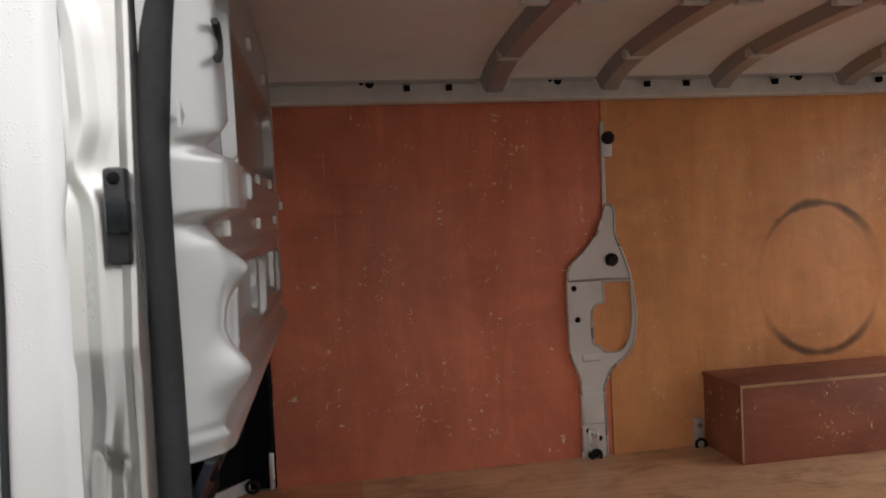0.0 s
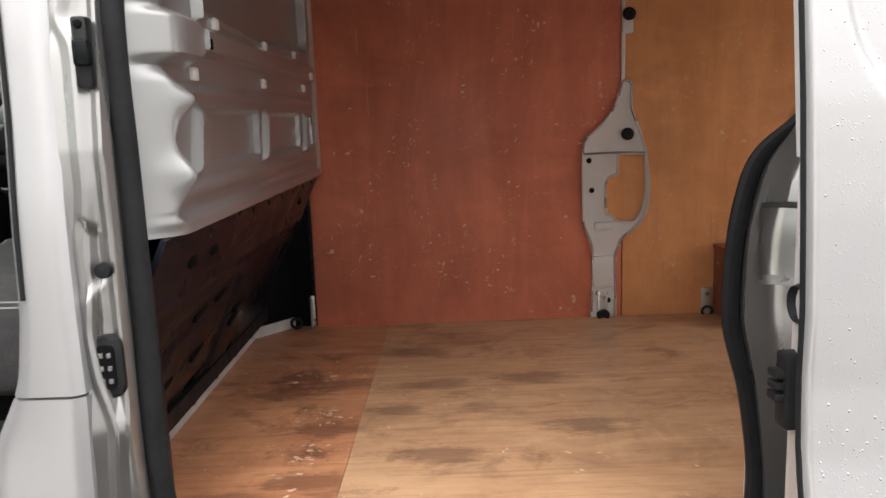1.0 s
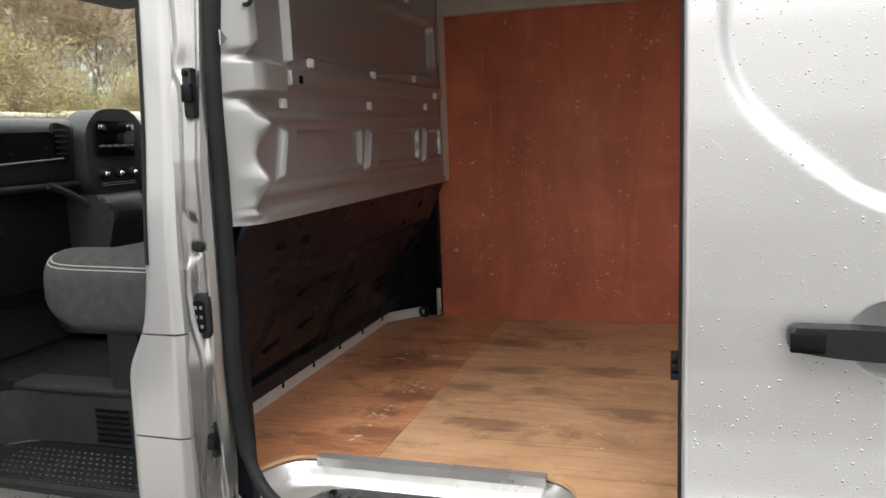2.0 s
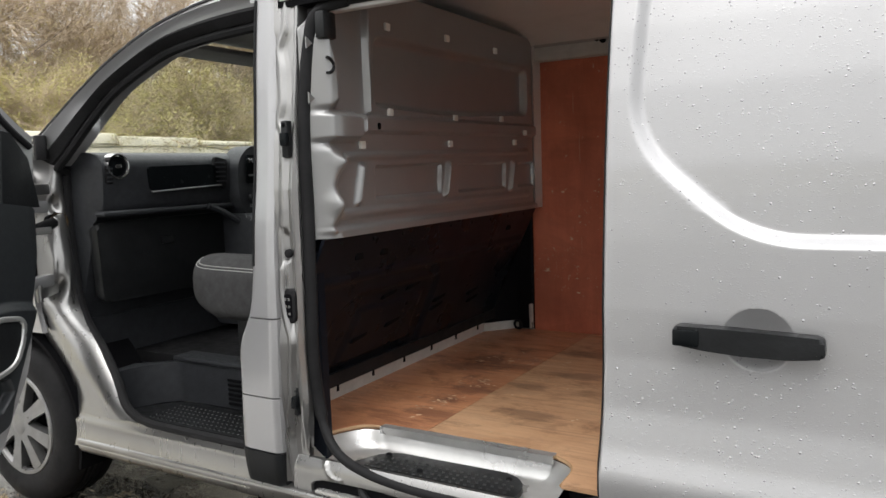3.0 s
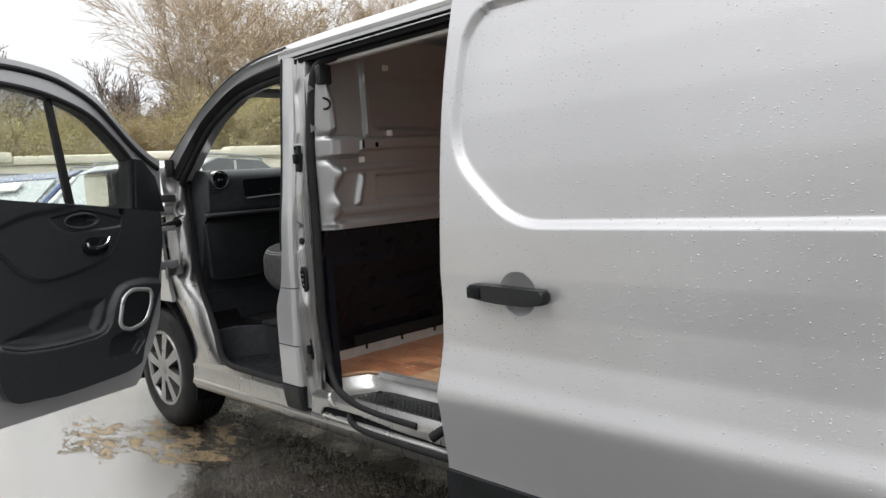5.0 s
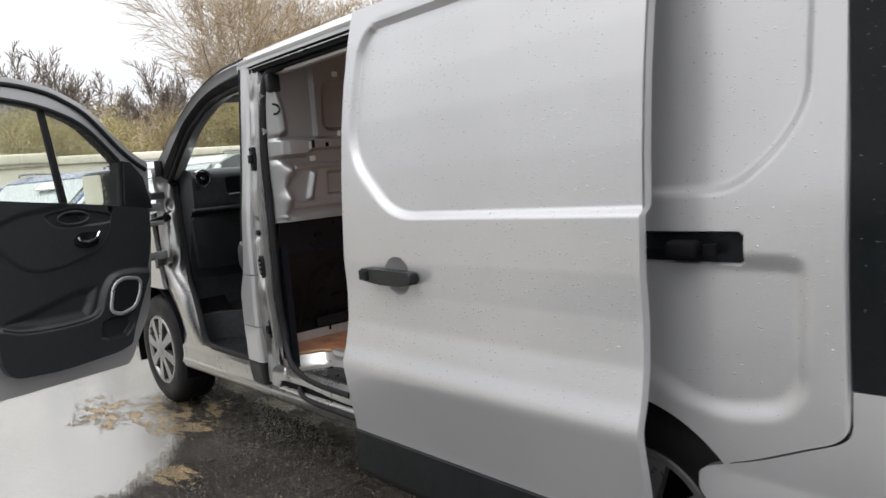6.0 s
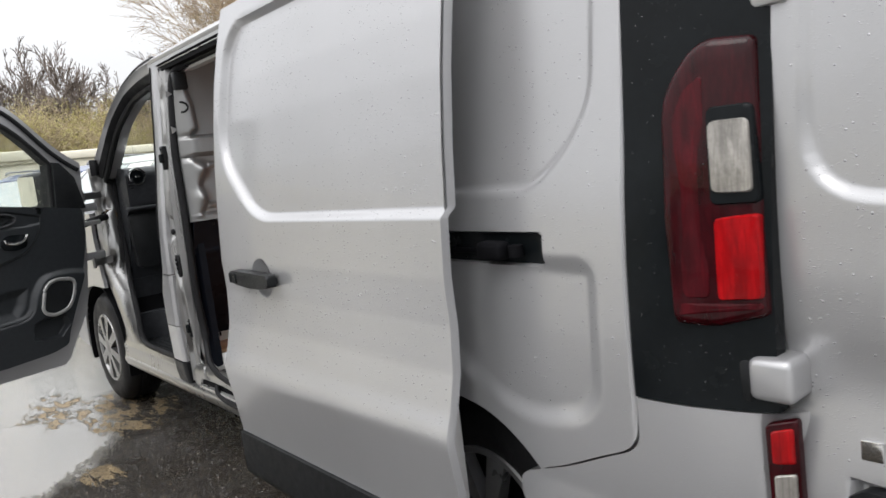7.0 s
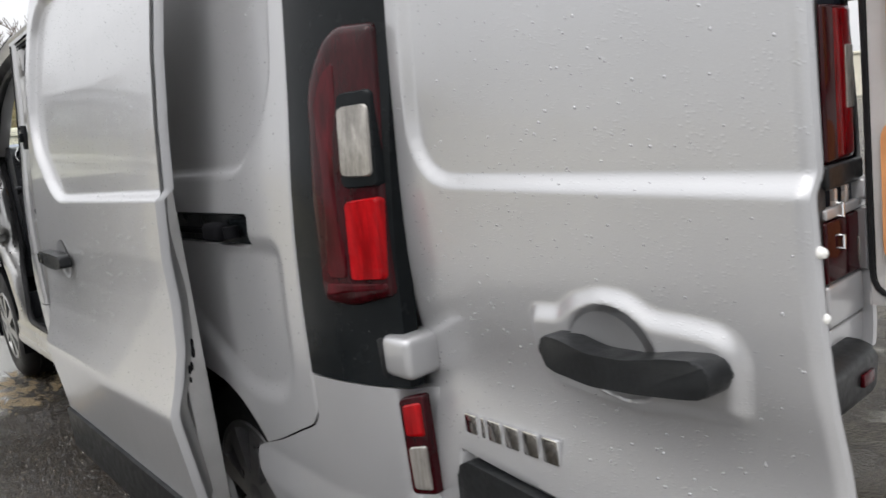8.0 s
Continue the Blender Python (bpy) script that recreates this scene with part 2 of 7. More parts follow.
def floor_wood(name, dark, light, grime, spots=(), stains=()):
    """Worn plywood underfoot: soft grain, long dirty smears, ring stains, pale chips and scratches."""
    m = mat(name, light, 0.42, coat=0.15, coat_rough=0.22)
    n = Nodes(m)
    grain = n.noise(n.scaled(3.5, 40, 30), 1.0, 8, 0.65, 0.3)
    flame = n.noise(n.scaled(3.0, 5.5, 5), 1.0, 8, 0.68, 0.3)
    fac = n.math("ADD", n.math("MULTIPLY", grain, 0.35), n.math("MULTIPLY", flame, 0.65))
    col = n.ramp(fac, (0.36, dark), (0.64, light))
    smear = n.noise(n.scaled(3.4, 7.0, 5), 1.0, 11, 0.76, 0.4)
    col = n.mix(n.ramp(smear, (0.54, 0.0), (0.62, 0.42), (0.74, 0.85)), col, grime)
    patch = n.noise(n.co, 4.2, 9, 0.74, 0.5)
    col = n.mix(n.ramp(patch, (0.50, 0.0), (0.68, 0.6)), col, tuple(c * 0.55 for c in dark))
    worn = n.noise(n.scaled(2.5, 6, 5), 1.7, 6, 0.6)
    col = n.mix(n.ramp(worn, (0.55, 0.0), (0.72, 0.4)), col, tuple(min(1, c * 1.35) for c in light))
    chip = n.math("MULTIPLY", n.ramp(n.noise(n.co, 42, 4, 0.6, 1.0), (0.64, 0.0), (0.67, 1.0)), n.ramp(n.noise(n.co, 3.7, 2), (0.54, 0.0), (0.62, 1.0)))
    col = n.mix(chip, col, (0.66, 0.52, 0.36))
    for x, y, r in spots:
        # torn patches where the face veneer has lifted, dirty round about
        d = n.add("ShaderNodeVectorMath")
        d.operation = "DISTANCE"
        d.inputs[1].default_value = (x, y, 0.478)
        n.link(n.co, d.inputs[0])
        near = n.ramp(n.math("DIVIDE", d.outputs["Value"], r), (0.0, 1.0), (1.0, 0.0))
        soil = n.ramp(n.math("ADD", n.math("MULTIPLY", near, 0.30), n.noise(n.co, 9, 8, 0.7)), (0.66, 0.0), (0.80, 0.75))
        col = n.mix(soil, col, grime)
        torn = n.ramp(n.math("ADD", n.math("MULTIPLY", near, 0.13), n.noise(n.scaled(30, 52, 30), 1.0, 4, 0.6)), (0.715, 0.0), (0.735, 1.0))
        col = n.mix(torn, col, (0.72, 0.56, 0.40))
    for x, y, r in stains:
        # rubbed-in dirt, drawn out along the grain
        d = n.add("ShaderNodeVectorMath")
        d.operation = "DISTANCE"
        d.inputs[1].default_value = (x, y * 2.2, 0.478)
        n.link(n.scaled(1.0, 2.2, 1.0), d.inputs[0])
        near = n.math("SUBTRACT", 1.0, n.math("DIVIDE", d.outputs["Value"], r))
        soil = n.ramp(n.math("ADD", n.math("MULTIPLY", near, 0.42), n.noise(n.scaled(9, 34, 9), 1.0, 11, 0.82)), (0.66, 0.0), (0.80, 0.60))
        col = n.mix(soil, col, grime)
    streak = n.noise(n.scaled(2.2, 75, 9), 1.0, 6, 0.7)
    col = n.mix(n.ramp(streak, (0.52, 0.0), (0.66, 0.4)), col, tuple(c * 0.5 for c in dark))
    scratch = n.noise(n.scaled(3, 160, 20), 1.0, 2)
    col = n.mix(n.ramp(scratch, (0.70, 0.0), (0.74, 0.3)), col, (0.62, 0.5, 0.38))
    n.set("Base Color", col)
    n.set("Roughness", n.ramp(smear, (0.35, 0.30), (0.7, 0.55)))
    n.bump(n.math("SUBTRACT", fac, chip), 0.12, 0.004)
    return m


M_FLOOR = floor_wood("scuffed_plywood_floor", (0.47, 0.265, 0.148), (0.64, 0.40, 0.235), (0.095, 0.045, 0.03), stains=((1.88, 1.40, 0.24), (1.84, 0.875, 0.16), (1.96, 1.074, 0.22), (2.25, 1.10, 0.25), (2.338, 0.724, 0.22), (1.967, 0.58, 0.2)))
M_FLOOR_RED = floor_wood("scuffed_reddish_plywood_floor", (0.46, 0.19, 0.095), (0.63, 0.31, 0.165), (0.11, 0.036, 0.024), ((1.64, 0.85, 0.16), (1.62, 0.60, 0.15), (1.58, 1.15, 0.34)), ((1.66, 1.10, 0.2), (1.67, 0.76, 0.22), (1.69, 0.47, 0.25), (1.50, 1.03, 0.26)))
M_PLYEDGE = grainy("raw_plywood_edge", (0.42, 0.27, 0.15), 0.7, 0.3, 60, 0.1)
M_WHITETRIM = grainy("pale_grey_sealer", (0.5, 0.49, 0.46), 0.6, 0.2, 25, 0.1)
M_CLIP = grainy("white_plastic_clip", (0.75, 0.74, 0.7), 0.5, 0.1, 25, 0.02)


# ---- mesh helpers ----
def link_mesh(name, me, material, parent, label=""):
    me.materials.append(material)
    for p in me.polygons:
        p.use_smooth = True
    me.set_sharp_from_angle(angle=radians(38))
    while parent is not None and parent.parent is not None and parent.parent.parent is not None:
        parent = parent.parent
    ob = new(name, me)
    ob.parent = parent
    if label:
        tagged(ob, label)
    return ob


def part(name, bm, material, parent, label="", m=None):
    """One mesh object under a thing or a part."""
    bmesh.ops.recalc_face_normals(bm, faces=bm.faces)
    me = bpy.data.meshes.new(name)
    bm.to_mesh(me)
    bm.free()
    if m is not None:
        me.transform(m)
    return link_mesh(name, me, material, parent, label)


def rbox(x0, x1, y0, y1, z0, z1, r=0.0, seg=2, bm=None, m=None):
    """A box with rounded edges."""
    bm = bm or bmesh.new()
    g = bmesh.ops.create_cube(bm, size=1.0)
    bmesh.ops.scale(bm, vec=(x1 - x0, y1 - y0, z1 - z0), verts=g["verts"])
    bmesh.ops.translate(bm, vec=((x0 + x1) / 2, (y0 + y1) / 2, (z0 + z1) / 2), verts=g["verts"])
    vs = g["verts"]
    if r:
        es = list({e for v in vs for e in v.link_edges})
        out = bmesh.ops.bevel(bm, geom=es, offset=r, segments=seg, profile=0.5, affect="EDGES")
        vs = out["verts"]
    if m is not None:
        bmesh.ops.transform(bm, matrix=m, verts=vs)
    return bm


def prism(pts, axis, a, b, r=0.0, seg=2, bm=None):
    """An outline drawn across one axis and pushed along it from a to b, its rim rounded by r."""
    bm = bm or bmesh.new()

    def place(p, d):
        return {"x": (d, p[0], p[1]), "y": (p[0], d, p[1]), "z": (p[0], p[1], d)}[axis]

    lo = [bm.verts.new(place(p, a)) for p in pts]
    hi = [bm.verts.new(place(p, b)) for p in pts]
    caps = [bm.faces.new(lo), bm.faces.new(hi)]
    n = len(pts)
    for i in range(n):
        bm.faces.new((lo[i], lo[(i + 1) % n], hi[(i + 1) % n], hi[i]))
    if r:
        es = list({e for f in caps for e in f.edges})
        bmesh.ops.bevel(bm, geom=es, offset=r, segments=seg, profile=0.5, affect="EDGES")
    return bm


def tube(path, r, n=8, bm=None, closed=False, flat=1.0):
    """A round bar along a path; r may be one radius or one for each point."""
    bm = bm or bmesh.new()
    ps = [Vector(p) for p in path]
    rs = r if isinstance(r, (list, tuple)) else [r] * len(ps)
    rings, side = [], None
    for i, p in enumerate(ps):
        a = ps[i - 1] if i or closed else p
        b = ps[(i + 1) % len(ps)] if i + 1 < len(ps) or closed else p
        d = (b - a).normalized()
        if side is None:
            side = d.cross((0, 0, 1)) if abs(d.z) < 0.9 else d.cross((0, 1, 0))
        side = (side - d * side.dot(d)).normalized()
        up = d.cross(side)
        rings.append([bm.verts.new(p + rs[i] * (math.cos(k * math.tau / n) * side + flat * math.sin(k * math.tau / n) * up)) for k in range(n)])
    pairs = list(zip(rings, rings[1:])) + ([(rings[-1], rings[0])] if closed else [])
    for q, s in pairs:
        for k in range(n):
            bm.faces.new((q[k], q[(k + 1) % n], s[(k + 1) % n], s[k]))
    if not closed:
        bm.faces.new(rings[0][::-1])
        bm.faces.new(rings[-1])
    return bm


def lathe(profile, n, centre, bm=None, axis="y"):
    """Turns (radius, offset) pairs about an axis through centre."""
    bm = bm or bmesh.new()
    rings = []
    for rad, off in profile:
        ring = []
        for k in range(n):
            c, s = rad * math.cos(k * math.tau / n), rad * math.sin(k * math.tau / n)
            v = {"y": (c, off, s), "x": (off, c, s), "z": (c, s, off)}[axis]
            ring.append(bm.verts.new(Vector(centre) + Vector(v)))
        rings.append(ring)
    for q, s in zip(rings, rings[1:]):
        for k in range(n):
            bm.faces.new((q[k], q[(k + 1) % n], s[(k + 1) % n], s[k]))
    return bm


def smooth_curve(pts, n=8):
    """Catmull-Rom through the points."""
    ps = [np.array(p, float) for p in pts]
    ps = [2 * ps[0] - ps[1]] + ps + [2 * ps[-1] - ps[-2]]
    out = []
    for a, b, c, d in zip(ps, ps[1:], ps[2:], ps[3:]):
        for k in range(n):
            t = k / n
            out.append(0.5 * (2 * b + (c - a) * t + (2 * a - 5 * b + 4 * c - d) * t * t + (3 * b - a - 3 * c + d) * t**3))
    out.append(ps[-2])
    return [tuple(float(v) for v in p) for p in out]


def round_poly(pts, r, n=5):
    """A polygon with its corners rounded."""
    out = []
    k = len(pts)
    for i in range(k):
        p, a, b = (Vector(pts[i]), Vector(pts[i - 1]), Vector(pts[(i + 1) % k]))
        rr = r[i] if isinstance(r, (list, tuple)) else r
        da, db = (a - p), (b - p)
        cut = min(rr, da.length * 0.49, db.length * 0.49)
        q0, q1 = p + da.normalized() * cut, p + db.normalized() * cut
        for s in range(n + 1):
            t = s / n
            out.append(tuple((1 - t) ** 2 * q0 + 2 * t * (1 - t) * p + t * t * q1))
    return out


def curve_of(knots, blur=0.03):
    """A smooth function of height through (height, value) knots."""
    ks = np.array(sorted(knots), float)
    zz = np.arange(ks[0, 0] - 0.3, ks[-1, 0] + 0.3, 0.005)
    lo = (ks[1, 1] - ks[0, 1]) / (ks[1, 0] - ks[0, 0])
    hi = (ks[-1, 1] - ks[-2, 1]) / (ks[-1, 0] - ks[-2, 0])
    vv = np.interp(zz, ks[:, 0], ks[:, 1])
    vv = np.where(zz < ks[0, 0], ks[0, 1] + lo * (zz - ks[0, 0]), vv)
    vv = np.where(zz > ks[-1, 0], ks[-1, 1] + hi * (zz - ks[-1, 0]), vv)
    w = np.exp(-0.5 * (np.arange(-18, 19) * 0.005 / blur) ** 2)
    vv = np.convolve(np.pad(vv, 18, mode="edge"), w / w.sum(), "valid")
    return lambda z: np.interp(z, zz, vv)


def inside(x, z, poly, r=0.0):
    """Signed distance to a rounded polygon, negative within."""
    x, z = np.asarray(x, float), np.asarray(z, float)
    best, odd = np.full(x.shape, 1e9), np.zeros(x.shape, bool)
    n = len(poly)
    for i in range(n):
        (ax, az), (bx, bz) = poly[i], poly[(i + 1) % n]
        ex, ez = bx - ax, bz - az
        t = np.clip(((x - ax) * ex + (z - az) * ez) / (ex * ex + ez * ez), 0, 1)
        best = np.minimum(best, np.hypot(x - ax - t * ex, z - az - t * ez))
        if abs(ez) > 1e-9:
            odd ^= ((az > z) != (bz > z)) & (x < ex * (z - az) / ez + ax)
    return np.where(odd, -best, best) - r


def press(sd, width):
    """1 within a pressing, 0 outside it, with a soft flank of that width."""
    t = np.clip(0.5 - sd / width, 0, 1)
    return t * t * (3 - 2 * t)


def sheet(name, material, parent, rows, left, right, cols, depth, thick, label="", swap=False, m=None):
    """A pressed sheet: for each height, points from left(z) to right(z) at the depth given by depth(x, z), with a real thickness.
    swap: the sheet runs along y and faces along x."""
    z = np.asarray(rows, float)[:, None]
    lo = np.array([left(v) for v in z[:, 0]])[:, None]
    hi = np.array([right(v) for v in z[:, 0]])[:, None]
    x = lo + (hi - lo) * np.linspace(0, 1, cols)[None]
    z = z + 0 * x
    y = depth(x, z)
    nz, nx = x.shape
    pts = []
    for off in (0.0, thick):
        pts.append(np.stack([y + off, x, z] if swap else [x, y + off, z], -1).reshape(-1, 3))
    idx = np.arange(nz * nx).reshape(nz, nx)
    quads = np.stack([idx[:-1, :-1], idx[:-1, 1:], idx[1:, 1:], idx[1:, :-1]], -1).reshape(-1, 4)
    back = quads[:, ::-1] + nz * nx
    rim = np.concatenate([idx[0, :], idx[1:, -1], idx[-1, -2::-1], idx[-2:0:-1, 0]])
    nxt = np.roll(rim, -1)
    edge = np.stack([nxt, rim, rim + nz * nx, nxt + nz * nx], -1)
    faces = np.concatenate([quads, back, edge])
    if swap:
        faces = faces[:, ::-1]
    if thick < 0:
        faces = faces[:, ::-1]
    me = bpy.data.meshes.new(name)
    me.from_pydata(np.concatenate(pts).tolist(), [], faces.tolist())
    if m is not None:
        me.transform(m)
    return link_mesh(name, me, material, parent, label)


def thing(name, label, category, at=(0, 0, 0), group="", kind=""):
    ob = new(name)
    ob.location = at
    return tagged(ob, label, category, group, kind)


# ---- the van's plan: x to its rear, y across from the near side, z up ----
YC = 0.945  # centre line
FLOOR_Z = 0.478
SIDE = curve_of([(0.28, 0.05), (0.35, 0.022), (0.45, 0.010), (0.62, 0.002), (0.78, 0.002), (0.9, 0.004), (1.03, 0.010), (1.15, 0.022),
                 (1.28, 0.042), (1.40, 0.058), (1.55, 0.077), (1.70, 0.093), (1.82, 0.107)])
SLIDE = curve_of([(0.25, -0.180), (0.44, -0.184), (0.55, -0.198), (0.645, -0.211), (0.668, -0.211), (0.72, -0.192), (0.80, -0.172), (0.9, -0.164), (1.0, -0.166), (1.13, -0.156),
                  (1.28, -0.142), (1.43, -0.122), (1.55, -0.100), (1.68, -0.070), (1.80, -0.036)], 0.006)


def side(x, z):
    """The near flank of the body, a little wider towards the rear, turning in at the rear corner."""
    x = np.asarray(x, float)
    return SIDE(z) - 0.022 * (x - 1.4) + 0.9 * np.clip(x - 3.97, 0, 1) ** 2


van = thing("van", "silver metallic panel van with open doors, wet with rain", "van")


def van_roof():
    ys = np.linspace(0.105, 2 * YC - 0.105, 41)
    xs = np.linspace(1.30, 4.16, 40)

    def height(y):
        s = np.abs(y - YC) / (YC - 0.105)
        return 1.955 - 0.05 * s**2 - 0.075 * s**8

    bm = bmesh.new()
    grid = [[[bm.verts.new((x, y, height(y) - d - 0.02 * max(0, (1.8 - x)) ** 2)) for y in ys] for x in xs] for d in (0, 0.03)]
    for g in grid:
        for i in range(len(xs) - 1):
            for j in range(len(ys) - 1):
                bm.faces.new((g[i][j], g[i + 1][j], g[i + 1][j + 1], g[i][j + 1]))
    for i in range(len(xs) - 1):
        for j in (0, len(ys) - 1):
            bm.faces.new((grid[0][i][j], grid[0][i + 1][j], grid[1][i + 1][j], grid[1][i][j]))
    for j in range(len(ys) - 1):
        for i in (0, len(xs) - 1):
            bm.faces.new((grid[0][i][j], grid[0][i][j + 1], grid[1][i][j + 1], grid[1][i][j]))
    part("roof", bm, M_PAINT, van)
    bm = bmesh.new()
    g = [[bm.verts.new((x, y, height(y) - 0.034 - 0.02 * max(0, (1.8 - x)) ** 2)) for y in ys[2:-2]] for x in xs]
    for i in range(len(xs) - 1):
        for j in range(len(ys) - 5):
            bm.faces.new((g[i][j], g[i + 1][j], g[i + 1][j + 1], g[i][j + 1]))
    part("roof_inner_skin", bm, M_DRY, van, "bare grey underside of the roof skin")
    # cross bows under the roof skin
    for x in (2.29, 2.71, 3.14, 3.65):
        path = [(x, y, float(height(y)) - 0.055) for y in np.linspace(0.14, 2 * YC - 0.14, 25)]
        bm = bmesh.new()
        prev = None
        for _, y, z in path:
            ring = [bm.verts.new((x + dx, y, z + dz)) for dx, dz in ((-0.055, 0.024), (-0.028, -0.014), (0.028, -0.014), (0.055, 0.024))]
            if prev:
                for a in range(4):
                    bm.faces.new((prev[a], prev[(a + 1) % 4], ring[(a + 1) % 4], ring[a]))
            else:
                bm.faces.new(ring)
            prev = ring
        bm.faces.new(prev)
        bow = part("roof_bow", bm, M_BULK, van, "pressed grey roof cross bow")
        for y, dx in ((0.5, -0.07), (0.5, 0.07), (0.97, -0.075), (0.97, 0.075), (1.48, -0.01)):
            part("pad", rbox(x + dx - 0.036, x + dx + 0.036, y - 0.014, y + 0.014, float(height(y)) - 0.073, float(height(y)) - 0.034, 0.003), M_WHITETRIM, bow, "pale sealant pad")
        part("bow_foot", prism(round_poly([(x - 0.085, 1.90), (x + 0.085, 1.90), (x + 0.045, 1.815), (x - 0.045, 1.815)], 0.02), "y", 1.715, 1.76, 0.006), M_DRY, bow)
        part("hole", lathe([(0.0, 0), (0.028, 0.0), (0.028, 0.004)], 16, (x, 1.711, 1.835)), M_DARK, bow)


van_roof()


def far_side():
    """The far flank with its lining, seen from within."""
    far = 2 * YC

    def wall(x, z):
        return far - 0.9 * SIDE(z) + 0.012

    sheet("offside_panel", M_PAINT, van, np.linspace(0.30, 1.83, 40), lambda z: 1.2, lambda z: 4.17, 40, lambda x, z: wall(x, z) - 0.012, 0.014)
    # cant rail above the lining
    rail = part("cant_rail", prism(round_poly([(1.712, 1.775), (1.775, 1.775), (1.79, 1.88), (1.74, 1.895)], 0.01), "x", 1.30, 4.15), M_WHITETRIM, van, "pale painted rail with punched holes")
    for x, w in ((1.86, 0.03), (2.52, 0.028), (3.45, 0.03)):
        part("rail_hole", lathe([(0.0, 0), (w / 2, 0.0), (w / 2, 0.01)], 14, (x, 1.719, 1.84)), M_DARK, rail)
        part("rail_hole", lathe([(0.0, 0), (w / 4, 0.0), (w / 4, 0.01)], 10, (x - 0.028, 1.7185, 1.843)), M_DARK, rail)
    for x in (1.985, 2.13, 2.85, 3.0, 3.35, 3.78):
        part("rail_hole", rbox(x - 0.01, x + 0.01, 1.708, 1.725, 1.812, 1.832), M_DARK, rail)
    part("rail_seam", tube([(1.5, 1.735, 1.893), (4.15, 1.735, 1.893)], 0.006, 6), M_STEEL, rail)
    # plywood lining
    part("plywood_panel", rbox(1.478, 2.694, 1.785, 1.797, FLOOR_Z - 0.02, 1.792, 0.002), M_RED, van, "reddish-brown plywood lining sheet, scratched")
    part("plywood_panel", rbox(2.698, 4.14, 1.787, 1.799, FLOOR_Z - 0.02, 1.792, 0.002), M_ORANGE, van, "orange-brown plywood lining sheet with black tyre scuff")


far_side()


def pillar_bracket():
    """The bare body pillar left open between the two lining sheets."""
    outer = [(2.694, 1.404), (2.730, 1.392), (2.728, 1.290), (2.758, 1.215), (2.784, 1.130), (2.800, 1.001), (2.790, 0.899), (2.763, 0.848), (2.690, 0.795), (2.662, 0.72),
             (2.668, 0.60), (2.668, 0.452), (2.572, 0.452), (2.577, 0.62), (2.577, 0.765), (2.541, 0.857), (2.538, 1.079), (2.545, 1.175), (2.617, 1.238), (2.662, 1.295), (2.684, 1.36)]
    hole = [(2.676, 1.122), (2.783, 1.118), (2.786, 0.976), (2.770, 0.900), (2.741, 0.857), (2.669, 0.860), (2.660, 0.883), (2.631, 0.888), (2.627, 1.008), (2.643, 1.038), (2.676, 1.043)]
    hole = round_poly(hole, 0.012, 2)
    bm = bmesh.new()

    def loop(pts, y):
        vs = [bm.verts.new((x, y, z)) for x, z in pts]
        es = [bm.edges.new((vs[i], vs[(i + 1) % len(vs)])) for i in range(len(vs))]
        return vs, es

    o, oe = loop(round_poly(outer, 0.02, 3), 1.776)
    h, he = loop(hole, 1.776)
    bmesh.ops.triangle_fill(bm, use_beauty=True, edges=oe + he)
    top = list(bm.faces)
    out = bmesh.ops.extrude_face_region(bm, geom=top)
    bmesh.ops.translate(bm, vec=(0, 0.012, 0), verts=[v for v in out["geom"] if isinstance(v, bmesh.types.BMVert)])
    br = part("pillar_bracket", bm, M_DRY, van, "bare silver steel pillar pressing with cut-out")
    part("flange", tube([(x, 1.774, z) for x, z in round_poly(outer, 0.02, 3)], 0.005, 6, closed=True), M_STEEL, br)
    part("upright", rbox(2.690, 2.704, 1.778, 1.792, 1.38, 1.70, 0.003), M_DRY, br)
    part("top_tab", rbox(2.69, 2.735, 1.772, 1.79, 1.57, 1.66, 0.01), M_DRY, br)
    for x, z, r in ((2.712, 1.197, 0.024), (2.716, 1.64, 0.024), (2.616, 0.488, 0.024)):
        part("bung", lathe([(0, -0.012), (r * 0.6, -0.012), (r * 0.75, -0.006), (r, -0.006), (r, 0.002)], 18, (x, 1.772, z)), M_RUBBER, br)
    for x, z in ((2.565, 1.10), (2.575, 0.985), (2.60, 0.845), (2.635, 0.845), (2.60, 0.70), (2.60, 0.575), (2.64, 0.545)):
        part("rivet_hole", lathe([(0, -0.002), (0.007, -0.002), (0.011, 0.001)], 10, (x, 1.774, z)), M_DARK, br)
    part("crease", tube([(2.545, 1.775, 1.126), (2.68, 1.774, 1.128), (2.782, 1.775, 1.124)], 0.0045, 6), M_BULK, br)
    part("lower_step", rbox(2.580, 2.662, 1.770, 1.778, 0.600, 0.725, 0.006), M_DRY, br, "stepped lower leg of the pressing")
    part("inner_lip", tube([(x, 1.775, z) for x, z in hole], 0.0045, 6, closed=True), M_STEEL, br)
    part("plywood_offcut", rbox(2.605, 2.700, 1.7815, 1.7845, 0.84, 1.135), M_ORANGE, van, "orange-brown plywood behind the cut-out")
    part("dimple", rbox(2.585, 2.66, 1.770, 1.78, 0.83, 0.86, 0.006), M_DRY, br)


pillar_bracket()


